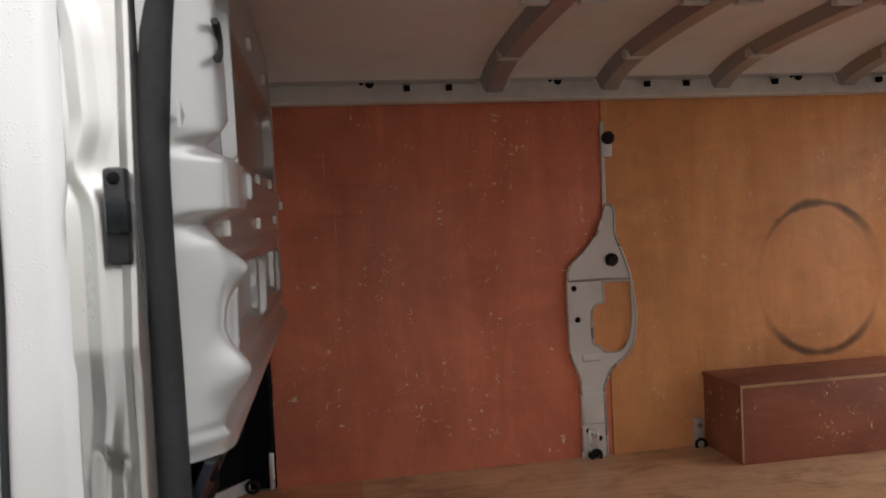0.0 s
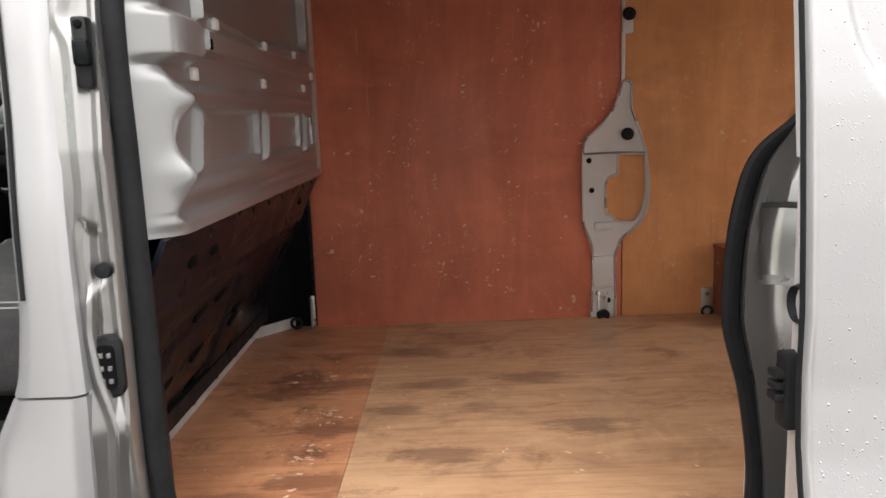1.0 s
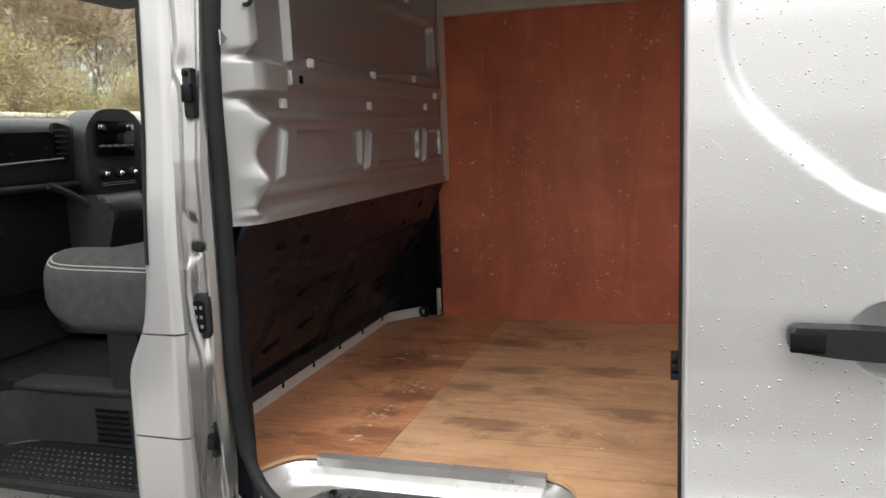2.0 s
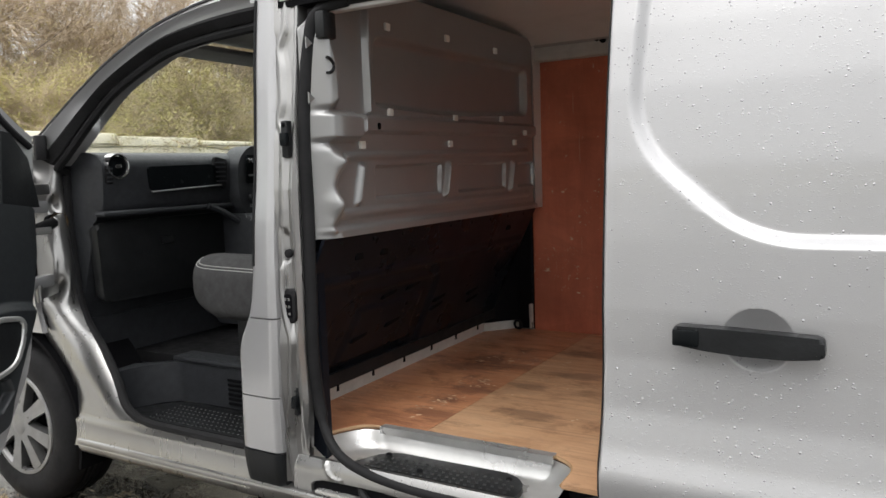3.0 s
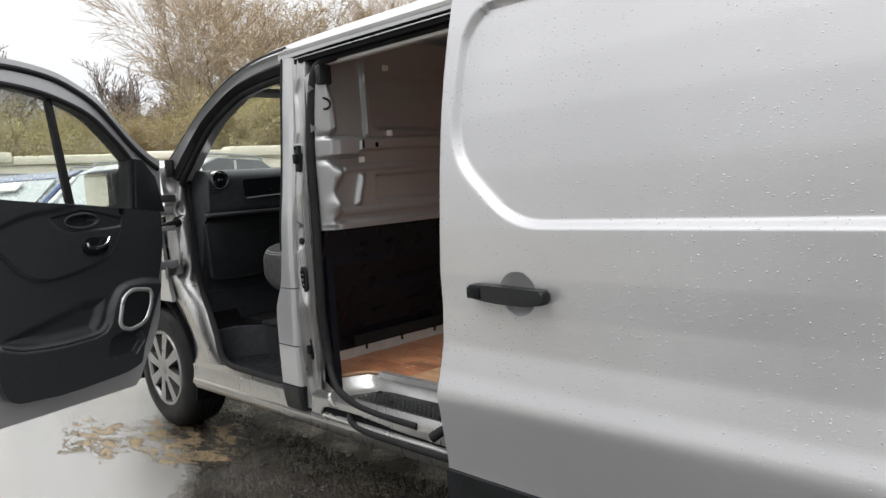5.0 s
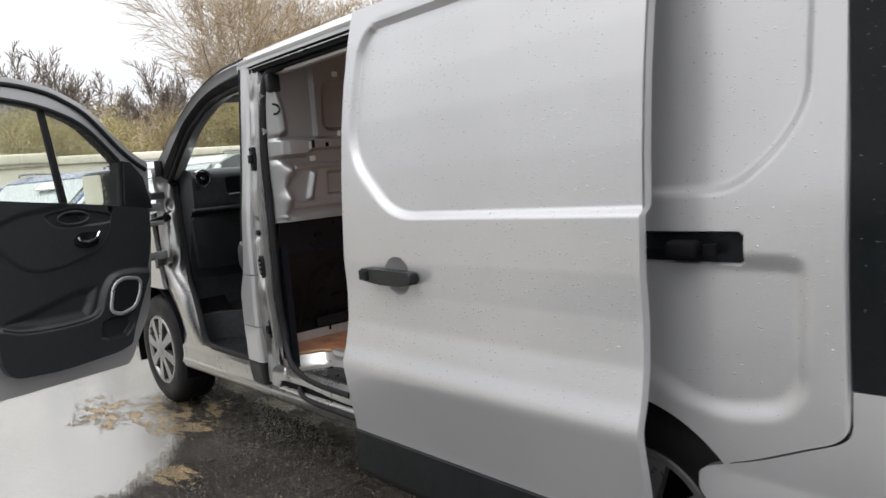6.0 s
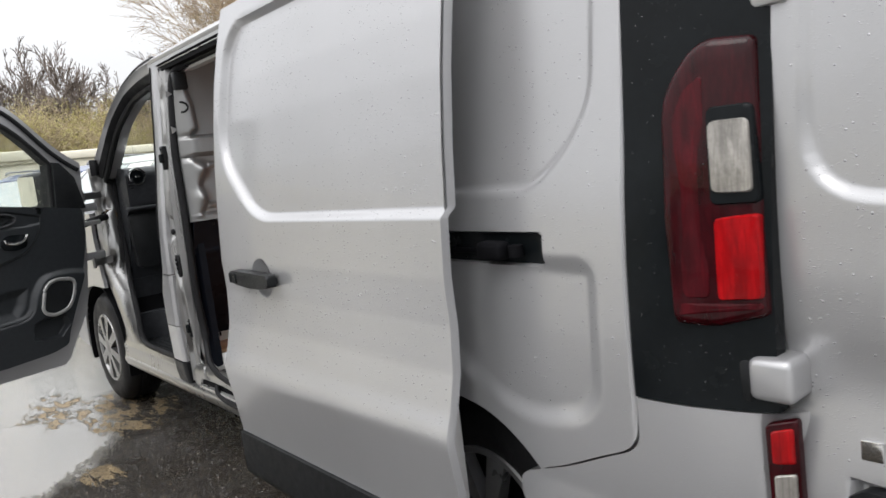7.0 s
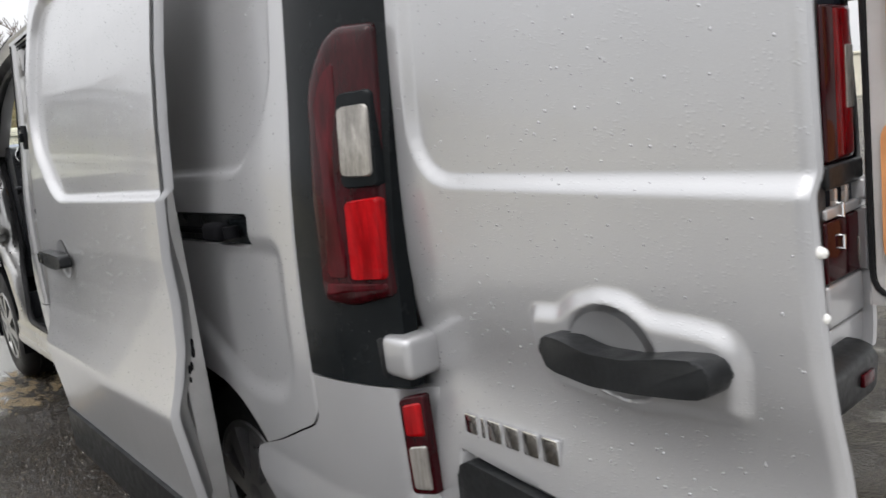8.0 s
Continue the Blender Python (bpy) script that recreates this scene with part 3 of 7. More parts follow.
def lashing_ring(x, y, z):
    ring = part("lashing_ring", rbox(x - 0.02, x + 0.02, y, y + 0.012, z - 0.02, z + 0.115, 0.006), M_STEEL, van, "steel lashing plate with black ring")
    part("eye", tube([(x + 0.02 * math.cos(a), y - 0.012, z + 0.02 + 0.02 * math.sin(a)) for a in np.linspace(0, math.tau, 14)[:-1]], 0.006, 6, closed=True), M_RUBBER, ring)
    part("bolt", lathe([(0, -0.01), (0.009, -0.008), (0.011, 0.0)], 8, (x, y, z + 0.09)), M_CHROME, ring)


lashing_ring(3.030, 1.772, 0.468)
lashing_ring(2.616, 1.764, 0.40 + 0.07)


def arch_box():
    """The plywood box over the far wheel arch."""
    b = part("wheel_arch_box", rbox(3.060, 3.92, 1.530, 1.545, FLOOR_Z, 0.752, 0.002), M_BOXPLY, van, "plywood box over the wheel arch, edges worn pale")
    part("end_board", rbox(3.060, 3.075, 1.546, 1.784, FLOOR_Z, 0.740, 0.002), M_BOXPLY, b)
    part("top_board", rbox(3.056, 3.93, 1.546, 1.784, 0.741, 0.756, 0.002), M_BOXPLY, b)
    part("worn_edge", rbox(3.0575, 3.93, 1.5285, 1.5305, 0.744, 0.754, 0.0008), M_PLYEDGE, b)
    part("worn_edge", rbox(3.0575, 3.065, 1.5285, 1.5305, FLOOR_Z + 0.01, 0.744, 0.0008), M_PLYEDGE, b)


arch_box()


def load_floor():
    """Plywood boards on the load floor, cut round the step well."""
    well = smooth_curve([(1.435, 0.09), (1.462, 0.19), (1.515, 0.275), (1.59, 0.300)], 5)
    tail = smooth_curve([(2.165, 0.300), (2.215, 0.27), (2.245, 0.22), (2.25, 0.125)], 5)
    first = [(1.255, 0.20), (1.34, 0.09)] + well + [(1.735, 0.300), (1.765, 1.782), (1.36, 1.782), (1.275, 1.66), (1.25, 1.60)]
    part("floor_board", prism(first, "z", FLOOR_Z - 0.014, FLOOR_Z), M_FLOOR_RED, van, "scuffed plywood floor board")
    second = [(1.7362, 0.300)] + tail + [(2.44, 0.125), (4.16, 0.125), (4.16, 1.782), (1.7662, 1.782)]
    part("floor_board", prism(second, "z", FLOOR_Z - 0.014, FLOOR_Z - 0.0005), M_FLOOR, van, "scuffed plywood floor board")
    part("sill_strip", prism([(0.274, FLOOR_Z + 0.0035), (0.304, FLOOR_Z + 0.0035), (0.304, FLOOR_Z + 0.0005), (0.2775, FLOOR_Z + 0.0005), (0.2775, FLOOR_Z - 0.019), (0.274, FLOOR_Z - 0.019)], "x", 1.585, 2.168), M_STEEL, van, "aluminium edge strip on the plywood")
    part("board_edge", tube([(x, y, FLOOR_Z - 0.006) for x, y in well], 0.006, 6), M_PLYEDGE, van)
    part("board_edge", tube([(x, y, FLOOR_Z - 0.006) for x, y in tail], 0.006, 6), M_PLYEDGE, van)
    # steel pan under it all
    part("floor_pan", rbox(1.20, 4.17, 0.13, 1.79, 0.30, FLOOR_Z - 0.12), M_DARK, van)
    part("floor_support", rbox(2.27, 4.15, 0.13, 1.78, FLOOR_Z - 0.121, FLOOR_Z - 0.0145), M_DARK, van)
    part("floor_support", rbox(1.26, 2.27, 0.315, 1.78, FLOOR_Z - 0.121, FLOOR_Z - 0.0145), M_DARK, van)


load_floor()


def chips(name, spots, size, flat, label, seed):
    """Pale splinters where the face veneer has lifted: small ragged flakes on a floor (flat) or on the far lining."""
    rng = random.Random(seed)
    bm = bmesh.new()
    for a, b, k in spots:
        for _ in range(k):
            u, v = a + rng.gauss(0, 0.012) * (k > 1), b + rng.gauss(0, 0.012) * (k > 1)
            r, turn = size * rng.uniform(0.5, 1.2), rng.uniform(0, math.pi)
            ring = []
            for q in range(7):
                w = r * rng.uniform(0.45, 1.0)
                x, y = w * math.cos(q * math.tau / 7), 0.45 * w * math.sin(q * math.tau / 7)
                x, y = x * math.cos(turn) - y * math.sin(turn), x * math.sin(turn) + y * math.cos(turn)
                ring.append(bm.verts.new((u + x, v + y, FLOOR_Z + 0.0006) if flat else (u + x, 1.7844, v + y)))
            top = [bm.verts.new(vt.co + Vector((0, 0, 0.0008) if flat else (0, -0.0008, 0))) for vt in ring]
            bm.faces.new(top)
            for q in range(7):
                bm.faces.new((ring[q], ring[(q + 1) % 7], top[(q + 1) % 7], top[q]))
    tagged(part(name, bm, M_CHIP, van, label), kind="stuff")


M_CHIP = grainy("torn_pale_veneer", (0.68, 0.53, 0.38), 0.8, 0.25, 90, 0.1)
chips("veneer_chips", ((1.652, 0.867, 7), (1.658, 0.789, 3), (1.627, 0.593, 4), (1.633, 0.64, 3), (1.636, 0.507, 1), (1.636, 0.431, 1), (1.629, 0.403, 2), (1.357, 1.5, 2),
      (1.826, 0.753, 1), (2.117, 0.594, 2), (2.266, 0.565, 1), (2.34, 0.558, 1), (2.262, 0.469, 2), (2.641, 0.661, 1), (2.542, 0.473, 1), (2.478, 0.345, 1)), 0.011, True, "pale veneer chips torn from the floor board", 3)
chips("lining_nicks", ((1.657, 1.331, 1), (2.09, 1.425, 2), (2.08, 1.368, 3), (1.583, 1.163, 1), (1.637, 1.161, 1), (1.799, 1.155, 3), (1.945, 1.154, 1), (2.219, 0.966, 1), (2.471, 0.899, 2),
      (2.454, 0.801, 1), (1.709, 0.675, 1), (2.076, 0.62, 2), (2.232, 0.591, 1), (2.502, 0.565, 1), (1.812, 1.414, 1), (1.702, 0.744, 1)), 0.010, False, "pale nicks in the plywood lining", 4)


def step_well():
    """The sunken step in the side doorway: a bright pan with a black mat."""
    rows = []
    ring_top = smooth_curve([(1.437, 0.062), (1.462, 0.19), (1.515, 0.273), (1.59, 0.298)], 5) + smooth_curve([(2.165, 0.298), (2.215, 0.27), (2.245, 0.22), (2.26, 0.075)], 5)
    bm = bmesh.new()
    c = Vector((1.86, 0.10))
    prev = None
    for s, z in ((1.0, FLOOR_Z - 0.016), (0.985, FLOOR_Z - 0.022), (0.955, 0.435), (0.92, 0.412), (0.86, 0.402), (0.5, 0.400), (0.05, 0.400)):
        cur = [bm.verts.new((c.x + (x - c.x) * s, 0.075 + (y - 0.075) * s, z)) for x, y in ring_top]
        if prev:
            for i in range(len(cur) - 1):
                bm.faces.new((prev[i], prev[i + 1], cur[i + 1], cur[i]))
        prev = cur
    well = part("step_well", bm, M_STEEL, van, "bright steel step well in the side doorway")
    mat_out = round_poly([(1.575, 0.062), (1.582, 0.14), (1.64, 0.250), (2.06, 0.258), (2.115, 0.20), (2.125, 0.062)], 0.04)
    step = part("step_mat", prism(mat_out, "z", 0.401, 0.418, 0.004), M_BLACKPL, well, "black moulded step mat")
    bm = bmesh.new()
    for i in range(20):
        for j in range(6):
            x, y = 1.63 + i * 0.024, 0.085 + j * 0.024
            if inside(x, y, mat_out) < -0.02:
                g = bmesh.ops.create_cone(bm, cap_ends=True, segments=6, radius1=0.007, radius2=0.004, depth=0.004)
                bmesh.ops.translate(bm, vec=(x, y, 0.419), verts=g["verts"])
    tagged(part("tread_studs", bm, M_BLACKPL, step), kind="stuff")
    for x, y in ((1.65, 0.225), (2.06, 0.215), (1.80, 0.16)):
        part("screw", lathe([(0, 0.004), (0.008, 0.004), (0.01, 0.0)], 10, (x, y, 0.418), axis="z"), M_DARK, step)


step_well()


def near_sill():
    """Sill under the doors with the lower slide rail."""
    prof = [(0.055, 0.285), (0.03, 0.290), (0.022, 0.305), (0.016, 0.335), (0.02, 0.345), (0.12, 0.35), (0.12, 0.285)]
    part("sill", prism(round_poly(prof, 0.006, 3), "x", 0.40, 2.52), M_JAMB, van)
    part("rail_channel", rbox(1.50, 2.52, 0.045, 0.10, 0.350, 0.395), M_DARK, van)
    mouth = round_poly([(1.500, 0.345), (1.506, 0.376), (1.545, 0.386), (1.74, 0.388), (1.85, 0.381), (1.96, 0.372), (2.6, 0.360), (2.6, 0.33), (1.6, 0.33)], 0.01, 3)
    sheet("sill_panel", M_JAMB, van, np.linspace(0.342, 0.446, 36), lambda z: 1.43, lambda z: 2.53, 150,
          lambda x, z: 0.036 + 0.018 * np.clip((z - 0.40) / 0.05, 0, 1) ** 2 + 0.05 * press(inside(x, z, mouth), 0.008)
          - 0.006 * press(np.abs(np.hypot(x - 1.60, z - 0.455) - 0.055) - 0.004, 0.01) * (x < 1.61) * (z < 0.45), 0.012, "silver inner sill with the slide rail mouth")
    part("guide_rail", rbox(1.52, 2.5, 0.022, 0.045, 0.348, 0.362, 0.004), M_STEEL, van)
    part("slide_cable", tube(smooth_curve([(1.66, 0.06, 0.384), (1.70, 0.030, 0.366), (1.76, 0.022, 0.348), (1.86, 0.018, 0.342), (2.02, 0.016, 0.342), (2.30, 0.010, 0.345)], 5), 0.012, 8), M_RUBBER, van, "black flexible cable sleeve")


near_sill()


CATCHES = ((1.458, 0.050, 1.386, 0.105), (1.447, 0.046, 0.614, 0.088))


def b_pillar():
    """The post between the two doorways: outer skin, jamb and its fittings."""
    lft = curve_of([(0.30, 1.245), (0.45, 1.245), (0.62, 1.257), (0.78, 1.262), (0.88, 1.315), (1.0, 1.33), (1.3, 1.325), (1.6, 1.31), (1.83, 1.31)], 0.02)
    rgt = curve_of([(0.30, 1.40), (0.62, 1.411), (0.86, 1.42), (1.2, 1.41), (1.5, 1.40), (1.83, 1.392)], 0.02)
    gap = 0.0022
    for z0, z1, name in ((0.30, 0.452, "lower_cover"), (0.452, 0.625, "pillar_panel"), (0.625, 0.865, "pillar_panel"), (0.865, 1.84, "pillar_panel")):
        m = M_BLACKPL if name == "lower_cover" else M_PAINT
        sheet(name, m, van, np.linspace(z0 + gap, z1 - gap, max(6, int((z1 - z0) / 0.02))), lft, rgt, 12,
              lambda x, z: side(x, z) + 0.012 * np.clip((x - rgt(z) + 0.02) / 0.02, 0, 1) ** 2 + 0.012 * np.clip((lft(z) + 0.02 - x) / 0.02, 0, 1) ** 2 - (0.004 if m is M_BLACKPL else 0), 0.03)

    wander = curve_of([(0.36, 0.03), (0.50, 0.012), (0.62, 0.030), (0.72, 0.030), (0.80, 0.036), (0.88, 0.014), (0.955, 0.008), (1.0, 0.014), (1.10, 0.016), (1.135, 0.022), (1.18, 0.028),
                       (1.38, 0.028), (1.41, 0.026), (1.438, 0.006), (1.488, 0.022), (1.60, 0.016), (1.65, 0.004), (1.70, 0.030), (1.80, 0.036)], 0.010)

    def jamb(x, z):
        """Depth of the jamb: a channel behind the outer skin, a wandering ridge, the flat face and the lip that carries the seal."""
        u = x - rgt(z) - wander(z)
        base = side(1.4, z)
        y = base + np.clip((np.maximum(base + 0.024, 0.060) - base) / 0.058, 0, 1) * np.interp(u, [-0.04, -0.016, -0.005, 0.0, 0.006, 0.016, 0.030, 0.10], [0.016, 0.034, 0.026, 0.022, 0.027, 0.046, 0.054, 0.058])
        y = y + np.interp(x, [1.455, 1.466, 1.472, 1.478], [0.0, -0.010, -0.010, 0.010]) * np.clip((z - 0.45) / 0.1, 0, 1)
        return y + 0.010 * press(inside(x, z, [(1.425, 1.02), (1.447, 1.045), (1.447, 1.11), (1.43, 1.13)], 0.004), 0.02)

    z = np.linspace(0.36, 1.80, 220)
    s = np.linspace(0, 1, 64)
    ss, zz = np.meshgrid(s, z)
    x0 = rgt(zz) - 0.004
    xx = x0 + ss * (1.478 - x0)
    yy = jamb(xx, zz)
    pts = np.concatenate([np.stack([xx, yy, zz], -1).reshape(-1, 3), np.stack([xx, yy + 0.02, zz], -1).reshape(-1, 3)])
    idx = np.arange(zz.size).reshape(zz.shape)
    q = np.stack([idx[:-1, :-1], idx[:-1, 1:], idx[1:, 1:], idx[1:, :-1]], -1).reshape(-1, 4)
    me = bpy.data.meshes.new("door_jamb")
    me.from_pydata(pts.tolist(), [], np.concatenate([q, q[:, ::-1] + zz.size]).tolist())
    jam = link_mesh("door_jamb", me, M_JAMB, van, "silver pressed door jamb")
    part("edge_strip", tube([(float(lft(z)) + 0.014, float(side(1.33, z)) - 0.001, z) for z in np.linspace(1.02, 1.80, 24)], 0.0045, 6), M_RUBBER, van)
    # inside of the post
    for z0, z1, pm in ((0.36, 1.088, M_BULKBLACK), (1.088, 1.82, M_DRY)):
        part("pillar_inner", prism([(1.33, 0.075), (1.40, 0.075), (1.485, 0.130), (1.485, 0.16), (1.33, 0.20)] if z1 < 1.2 else [(1.33, 0.165), (1.42, 0.165), (1.480, 0.175), (1.480, 0.20), (1.33, 0.22)], "z", z0, min(z1, 1.77)), pm, van)
    # fittings
    c = part("contact_plate", prism(round_poly([(1.422, 0.850), (1.472, 0.850), (1.472, 0.952), (1.422, 0.952)], 0.022), "y", 0.036, 0.066, 0.006), M_RUBBER, jam, "black contact plate with brass pins")
    part("contact_recess", prism(round_poly([(1.433, 0.866), (1.461, 0.866), (1.461, 0.938), (1.433, 0.938)], 0.01), "y", 0.033, 0.040), M_DARK, c)
    for i in range(6):
        part("pin", rbox(1.437 + 0.013 * (i % 2), 1.444 + 0.013 * (i % 2), 0.0305, 0.0332, 0.876 + 0.021 * (i // 2), 0.884 + 0.021 * (i // 2), 0.001), M_HUBCAP, c)
    for x, y0, z, h in CATCHES:
        k = part("jamb_catch", rbox(x - 0.012, x + 0.012, y0 - 0.006, y0 + 0.020, z - h / 2, z + h / 2, 0.005), M_BLACKPL, jam, "black plastic door guide")
        part("catch_block", rbox(x - 0.008, x + 0.016, y0 - 0.018, y0, z - 0.020, z + 0.018, 0.004), M_GLOSSBLACK, k)
        part("catch_screw", lathe([(0, -0.004), (0.006, -0.003), (0.008, 0.002)], 10, (x, y0 - 0.006, z + h / 2 - 0.012)), M_DARK, k)
    st = part("striker_pin", lathe([(0, -0.052), (0.012, -0.050), (0.013, -0.040), (0.006, -0.036), (0.006, -0.02), (0.014, -0.016), (0.016, 0.0)], 14, (1.457, 0.084, 1.057)), M_RUBBER, jam, "dark steel striker pin")
    return jam


b_pillar()


def seals():
    front = smooth_curve([(1.62, 0.16, 1.772), (1.545, 0.138, 1.755), (1.508, 0.122, 1.69), (1.490, 0.105, 1.5), (1.488, 0.096, 1.38), (1.490, 0.094, 1.2), (1.492, 0.088, 0.95), (1.490, 0.085, 0.75),
                          (1.50, 0.090, 0.60), (1.53, 0.078, 0.52), (1.59, 0.060, 0.466), (1.688, 0.05, 0.434), (1.845, 0.045, 0.416), (2.078, 0.042, 0.412)], 6)
    part("door_seal", tube(front, [0.0165 if q[2] > 0.56 else 0.0125 for q in front], 10, flat=1.15), M_RUBBER, van, "black rubber doorway seal")
    rear = smooth_curve([(2.19, 0.0, 0.405), (2.24, 0.03, 0.44), (2.35, 0.06, 0.47), (2.49, 0.11, 0.52), (2.530, 0.15, 0.61), (2.512, 0.15, 0.77), (2.480, 0.15, 0.90), (2.480, 0.15, 1.01), (2.494, 0.15, 1.115), (2.522, 0.15, 1.19), (2.590, 0.15, 1.25), (2.625, 0.15, 1.32), (2.63, 0.15, 1.6), (2.60, 0.15, 1.74), (2.55, 0.16, 1.772)], 6)
    part("door_seal", tube(rear, 0.0145, 10, flat=1.2), M_RUBBER, van, "black rubber doorway seal")
    part("door_seal", tube([(1.62, 0.16, 1.772), (2.55, 0.16, 1.772)], 0.015, 8), M_RUBBER, van)
    # header over the side doorway with the upper slide channel
    part("doorway_header", prism(round_poly([(0.104, 1.812), (0.20, 1.812), (0.20, 1.835), (0.13, 1.838), (0.100, 1.830)], 0.004), "x", 1.31, 4.16), M_PAINT, van)
    part("upper_channel", rbox(1.402, 2.6, 0.112, 0.168, 1.768, 1.8115), M_DARK, van)
    part("slide_track", rbox(1.41, 2.6, 0.108, 0.114, 1.786, 1.790, 0.0015), M_STEEL, van)
    part("header_inner", prism(round_poly([(0.165, 1.745), (0.23, 1.755), (0.23, 1.86), (0.165, 1.80)], 0.008), "x", 1.50, 4.15), M_DRY, van)
    part("near_cant_rail", prism(round_poly([(0.10, 1.80), (0.24, 1.80), (0.26, 1.89), (0.13, 1.87)], 0.01), "x", 2.6, 4.15), M_DRY, van)


seals()


def c_pillar():
    """The jamb behind the side doorway."""
    lft = curve_of([(0.36, 2.53), (0.62, 2.542), (0.78, 2.522), (0.92, 2.492), (1.06, 2.498), (1.18, 2.525), (1.25, 2.58), (1.34, 2.63), (1.8, 2.64)], 0.02)
    c = sheet("rear_jamb", M_JAMB, van, np.linspace(0.40, 1.79, 110), lft, lambda z: 2.72, 30,
              lambda x, z: 0.130 + 0.01 * np.clip((z - 1.0) / 0.7, 0, 1) - 0.12 * np.clip((x - lft(z) - 0.05) / 0.12, 0, 1)
              + 0.022 * press(inside(x, z, [(2.53, 0.99), (2.60, 0.99), (2.60, 1.10), (2.53, 1.10)], 0.008), 0.015), 0.02, "silver pressed rear door jamb")
    part("inner_return", prism([(2.52, 0.155), (2.56, 0.155), (2.72, 0.16), (2.72, 0.175), (2.52, 0.17)], "z", 0.42, 1.18), M_DRY, van)
    # near wall, inside
    part("near_inner_wall", rbox(2.66, 4.15, 0.155, 0.167, 0.46, 1.80), M_DRY, van)


c_pillar()


def bulkhead():
    """Pressed steel partition behind the cab: silver above, dark sheet sloping forward below."""
    def face(y, z):
        d = 0 * y
        # box ledge by the door and the lower rail that carries on from it
        d = d + 0.038 * press(inside(y, z, [(-0.2, 1.382), (0.272, 1.388), (0.292, 1.405), (0.292, 1.445), (0.27, 1.457), (-0.2, 1.457)], 0.004), 0.022)
        d = d + 0.016 * press(inside(y, z, [(0.29, 1.412), (1.72, 1.432), (1.72, 1.474), (0.29, 1.456)], 0.003), 0.014)
        d = d + 0.010 * press(inside(y, z, [(0.22, 1.326), (1.60, 1.350), (1.60, 1.362), (0.22, 1.340)], 0.002), 0.016)
        # bulge with its two round knuckles
        d = d + 0.026 * press(inside(y, z, [(-0.2, 1.12), (0.145, 1.12), (0.175, 1.17), (0.160, 1.25), (0.185, 1.32), (0.15, 1.36), (-0.2, 1.36)], 0.004), 0.04)
        d = d + 0.024 * np.exp(-((y - 0.180) ** 2 + (z - 1.318) ** 2) / 0.0008)
        d = d + 0.024 * np.exp(-((y - 0.155) ** 2 + (z - 1.192) ** 2) / 0.0008)
        # sunk panels with a raised slanting flute before each
        for a, b in ((0.385, 0.80), (0.94, 1.36), (1.50, 1.70)):
            d = d - 0.014 * press(inside(y, z, [(a, 1.205), (b - 0.008, 1.205), (b, 1.303), (a + 0.004, 1.297)], 0.004), 0.012)
        for a in (0.278, 0.828, 1.402):
            d = d + 0.017 * press(inside(y, z, [(a - 0.010, 1.190), (a + 0.008, 1.190), (a + 0.040, 1.304), (a + 0.022, 1.304)], 0.003), 0.024)
        d = d + 0.010 * press(inside(y, z, [(0.19, 1.150), (1.60, 1.156), (1.60, 1.172), (0.19, 1.168)], 0.003), 0.016)
        d = d + 0.016 * press(inside(y, z, [(-0.2, 1.05), (1.8, 1.05), (1.8, 1.112), (-0.2, 1.118)], 0.003), 0.018)
        # narrow upright rib, then the large sunk field
        d = d + 0.022 * press(inside(y, z, [(0.338, 1.470), (0.350, 1.470), (0.358, 1.88), (0.344, 1.88)], 0.002), 0.012)
        d = d - 0.030 * press(inside(y, z, round_poly([(0.40, 1.503), (0.86, 1.498), (1.60, 1.530), (1.60, 1.722), (0.412, 1.705)], 0.035, 4), 0.004), 0.026)
        d = d + 0.008 * press(inside(y, z, [(0.46, 1.487), (0.83, 1.481), (0.83, 1.487), (0.46, 1.493)], 0.001), 0.008)
        d = d + 0.008 * press(inside(y, z, [(0.94, 1.481), (1.46, 1.512), (1.46, 1.518), (0.94, 1.487)], 0.001), 0.008)
        d = d + 0.034 * press(inside(y, z, [(-0.2, 1.480), (0.150, 1.480), (0.178, 1.50), (0.172, 1.60), (0.15, 1.68), (-0.2, 1.70)], 0.008), 0.035)
        d = d - 0.030 * np.clip((y - 1.60) / 0.15, 0, 1) ** 2
        d = d * np.clip((y - 0.100) / 0.045, 0, 1)
        return 1.535 + d - 0.046 * np.clip((0.19 - y) / 0.088, 0, 1) ** 2

    b = sheet("bulkhead", M_BULK, van, np.linspace(1.092, 1.87, 200), lambda z: 0.102 + 0.8 * max(0, z - 1.70), lambda z: 1.80, 340, face, -0.012, "pressed silver steel bulkhead with clips", swap=True)
    for y, z in ((0.474, 1.478), (0.917, 1.478), (1.324, 1.492), (0.311, 1.369), (0.872, 1.380), (1.455, 1.395), (1.535, 1.438), (0.475, 1.752), (0.871, 1.768), (1.279, 1.772)):
        x = float(face(np.array(y), np.array(z)))
        part("clip", rbox(x - 0.002, x + 0.009, y - 0.014, y + 0.014, z - 0.012, z + 0.012, 0.003), M_CLIP, b, "white plastic clip")
    for y, z, w, h in ((0.307, 1.433, 0.014, 0.017), (0.388, 1.429, 0.007, 0.010)):
        x = float(face(np.array(y), np.array(z)))
        part("punched_hole", prism(round_poly([(y - w, z - h), (y + w, z - h), (y + w, z + h), (y - w, z + h)], min(w, h) * 0.6), "x", x - 0.003, x + 0.004), M_DARK, b)
    for z in (1.50, 1.655):
        part("edge_tab", prism([(0.085, z - 0.016), (0.112, z), (0.085, z + 0.016)], "x", 1.520, 1.524), M_BULK, b)
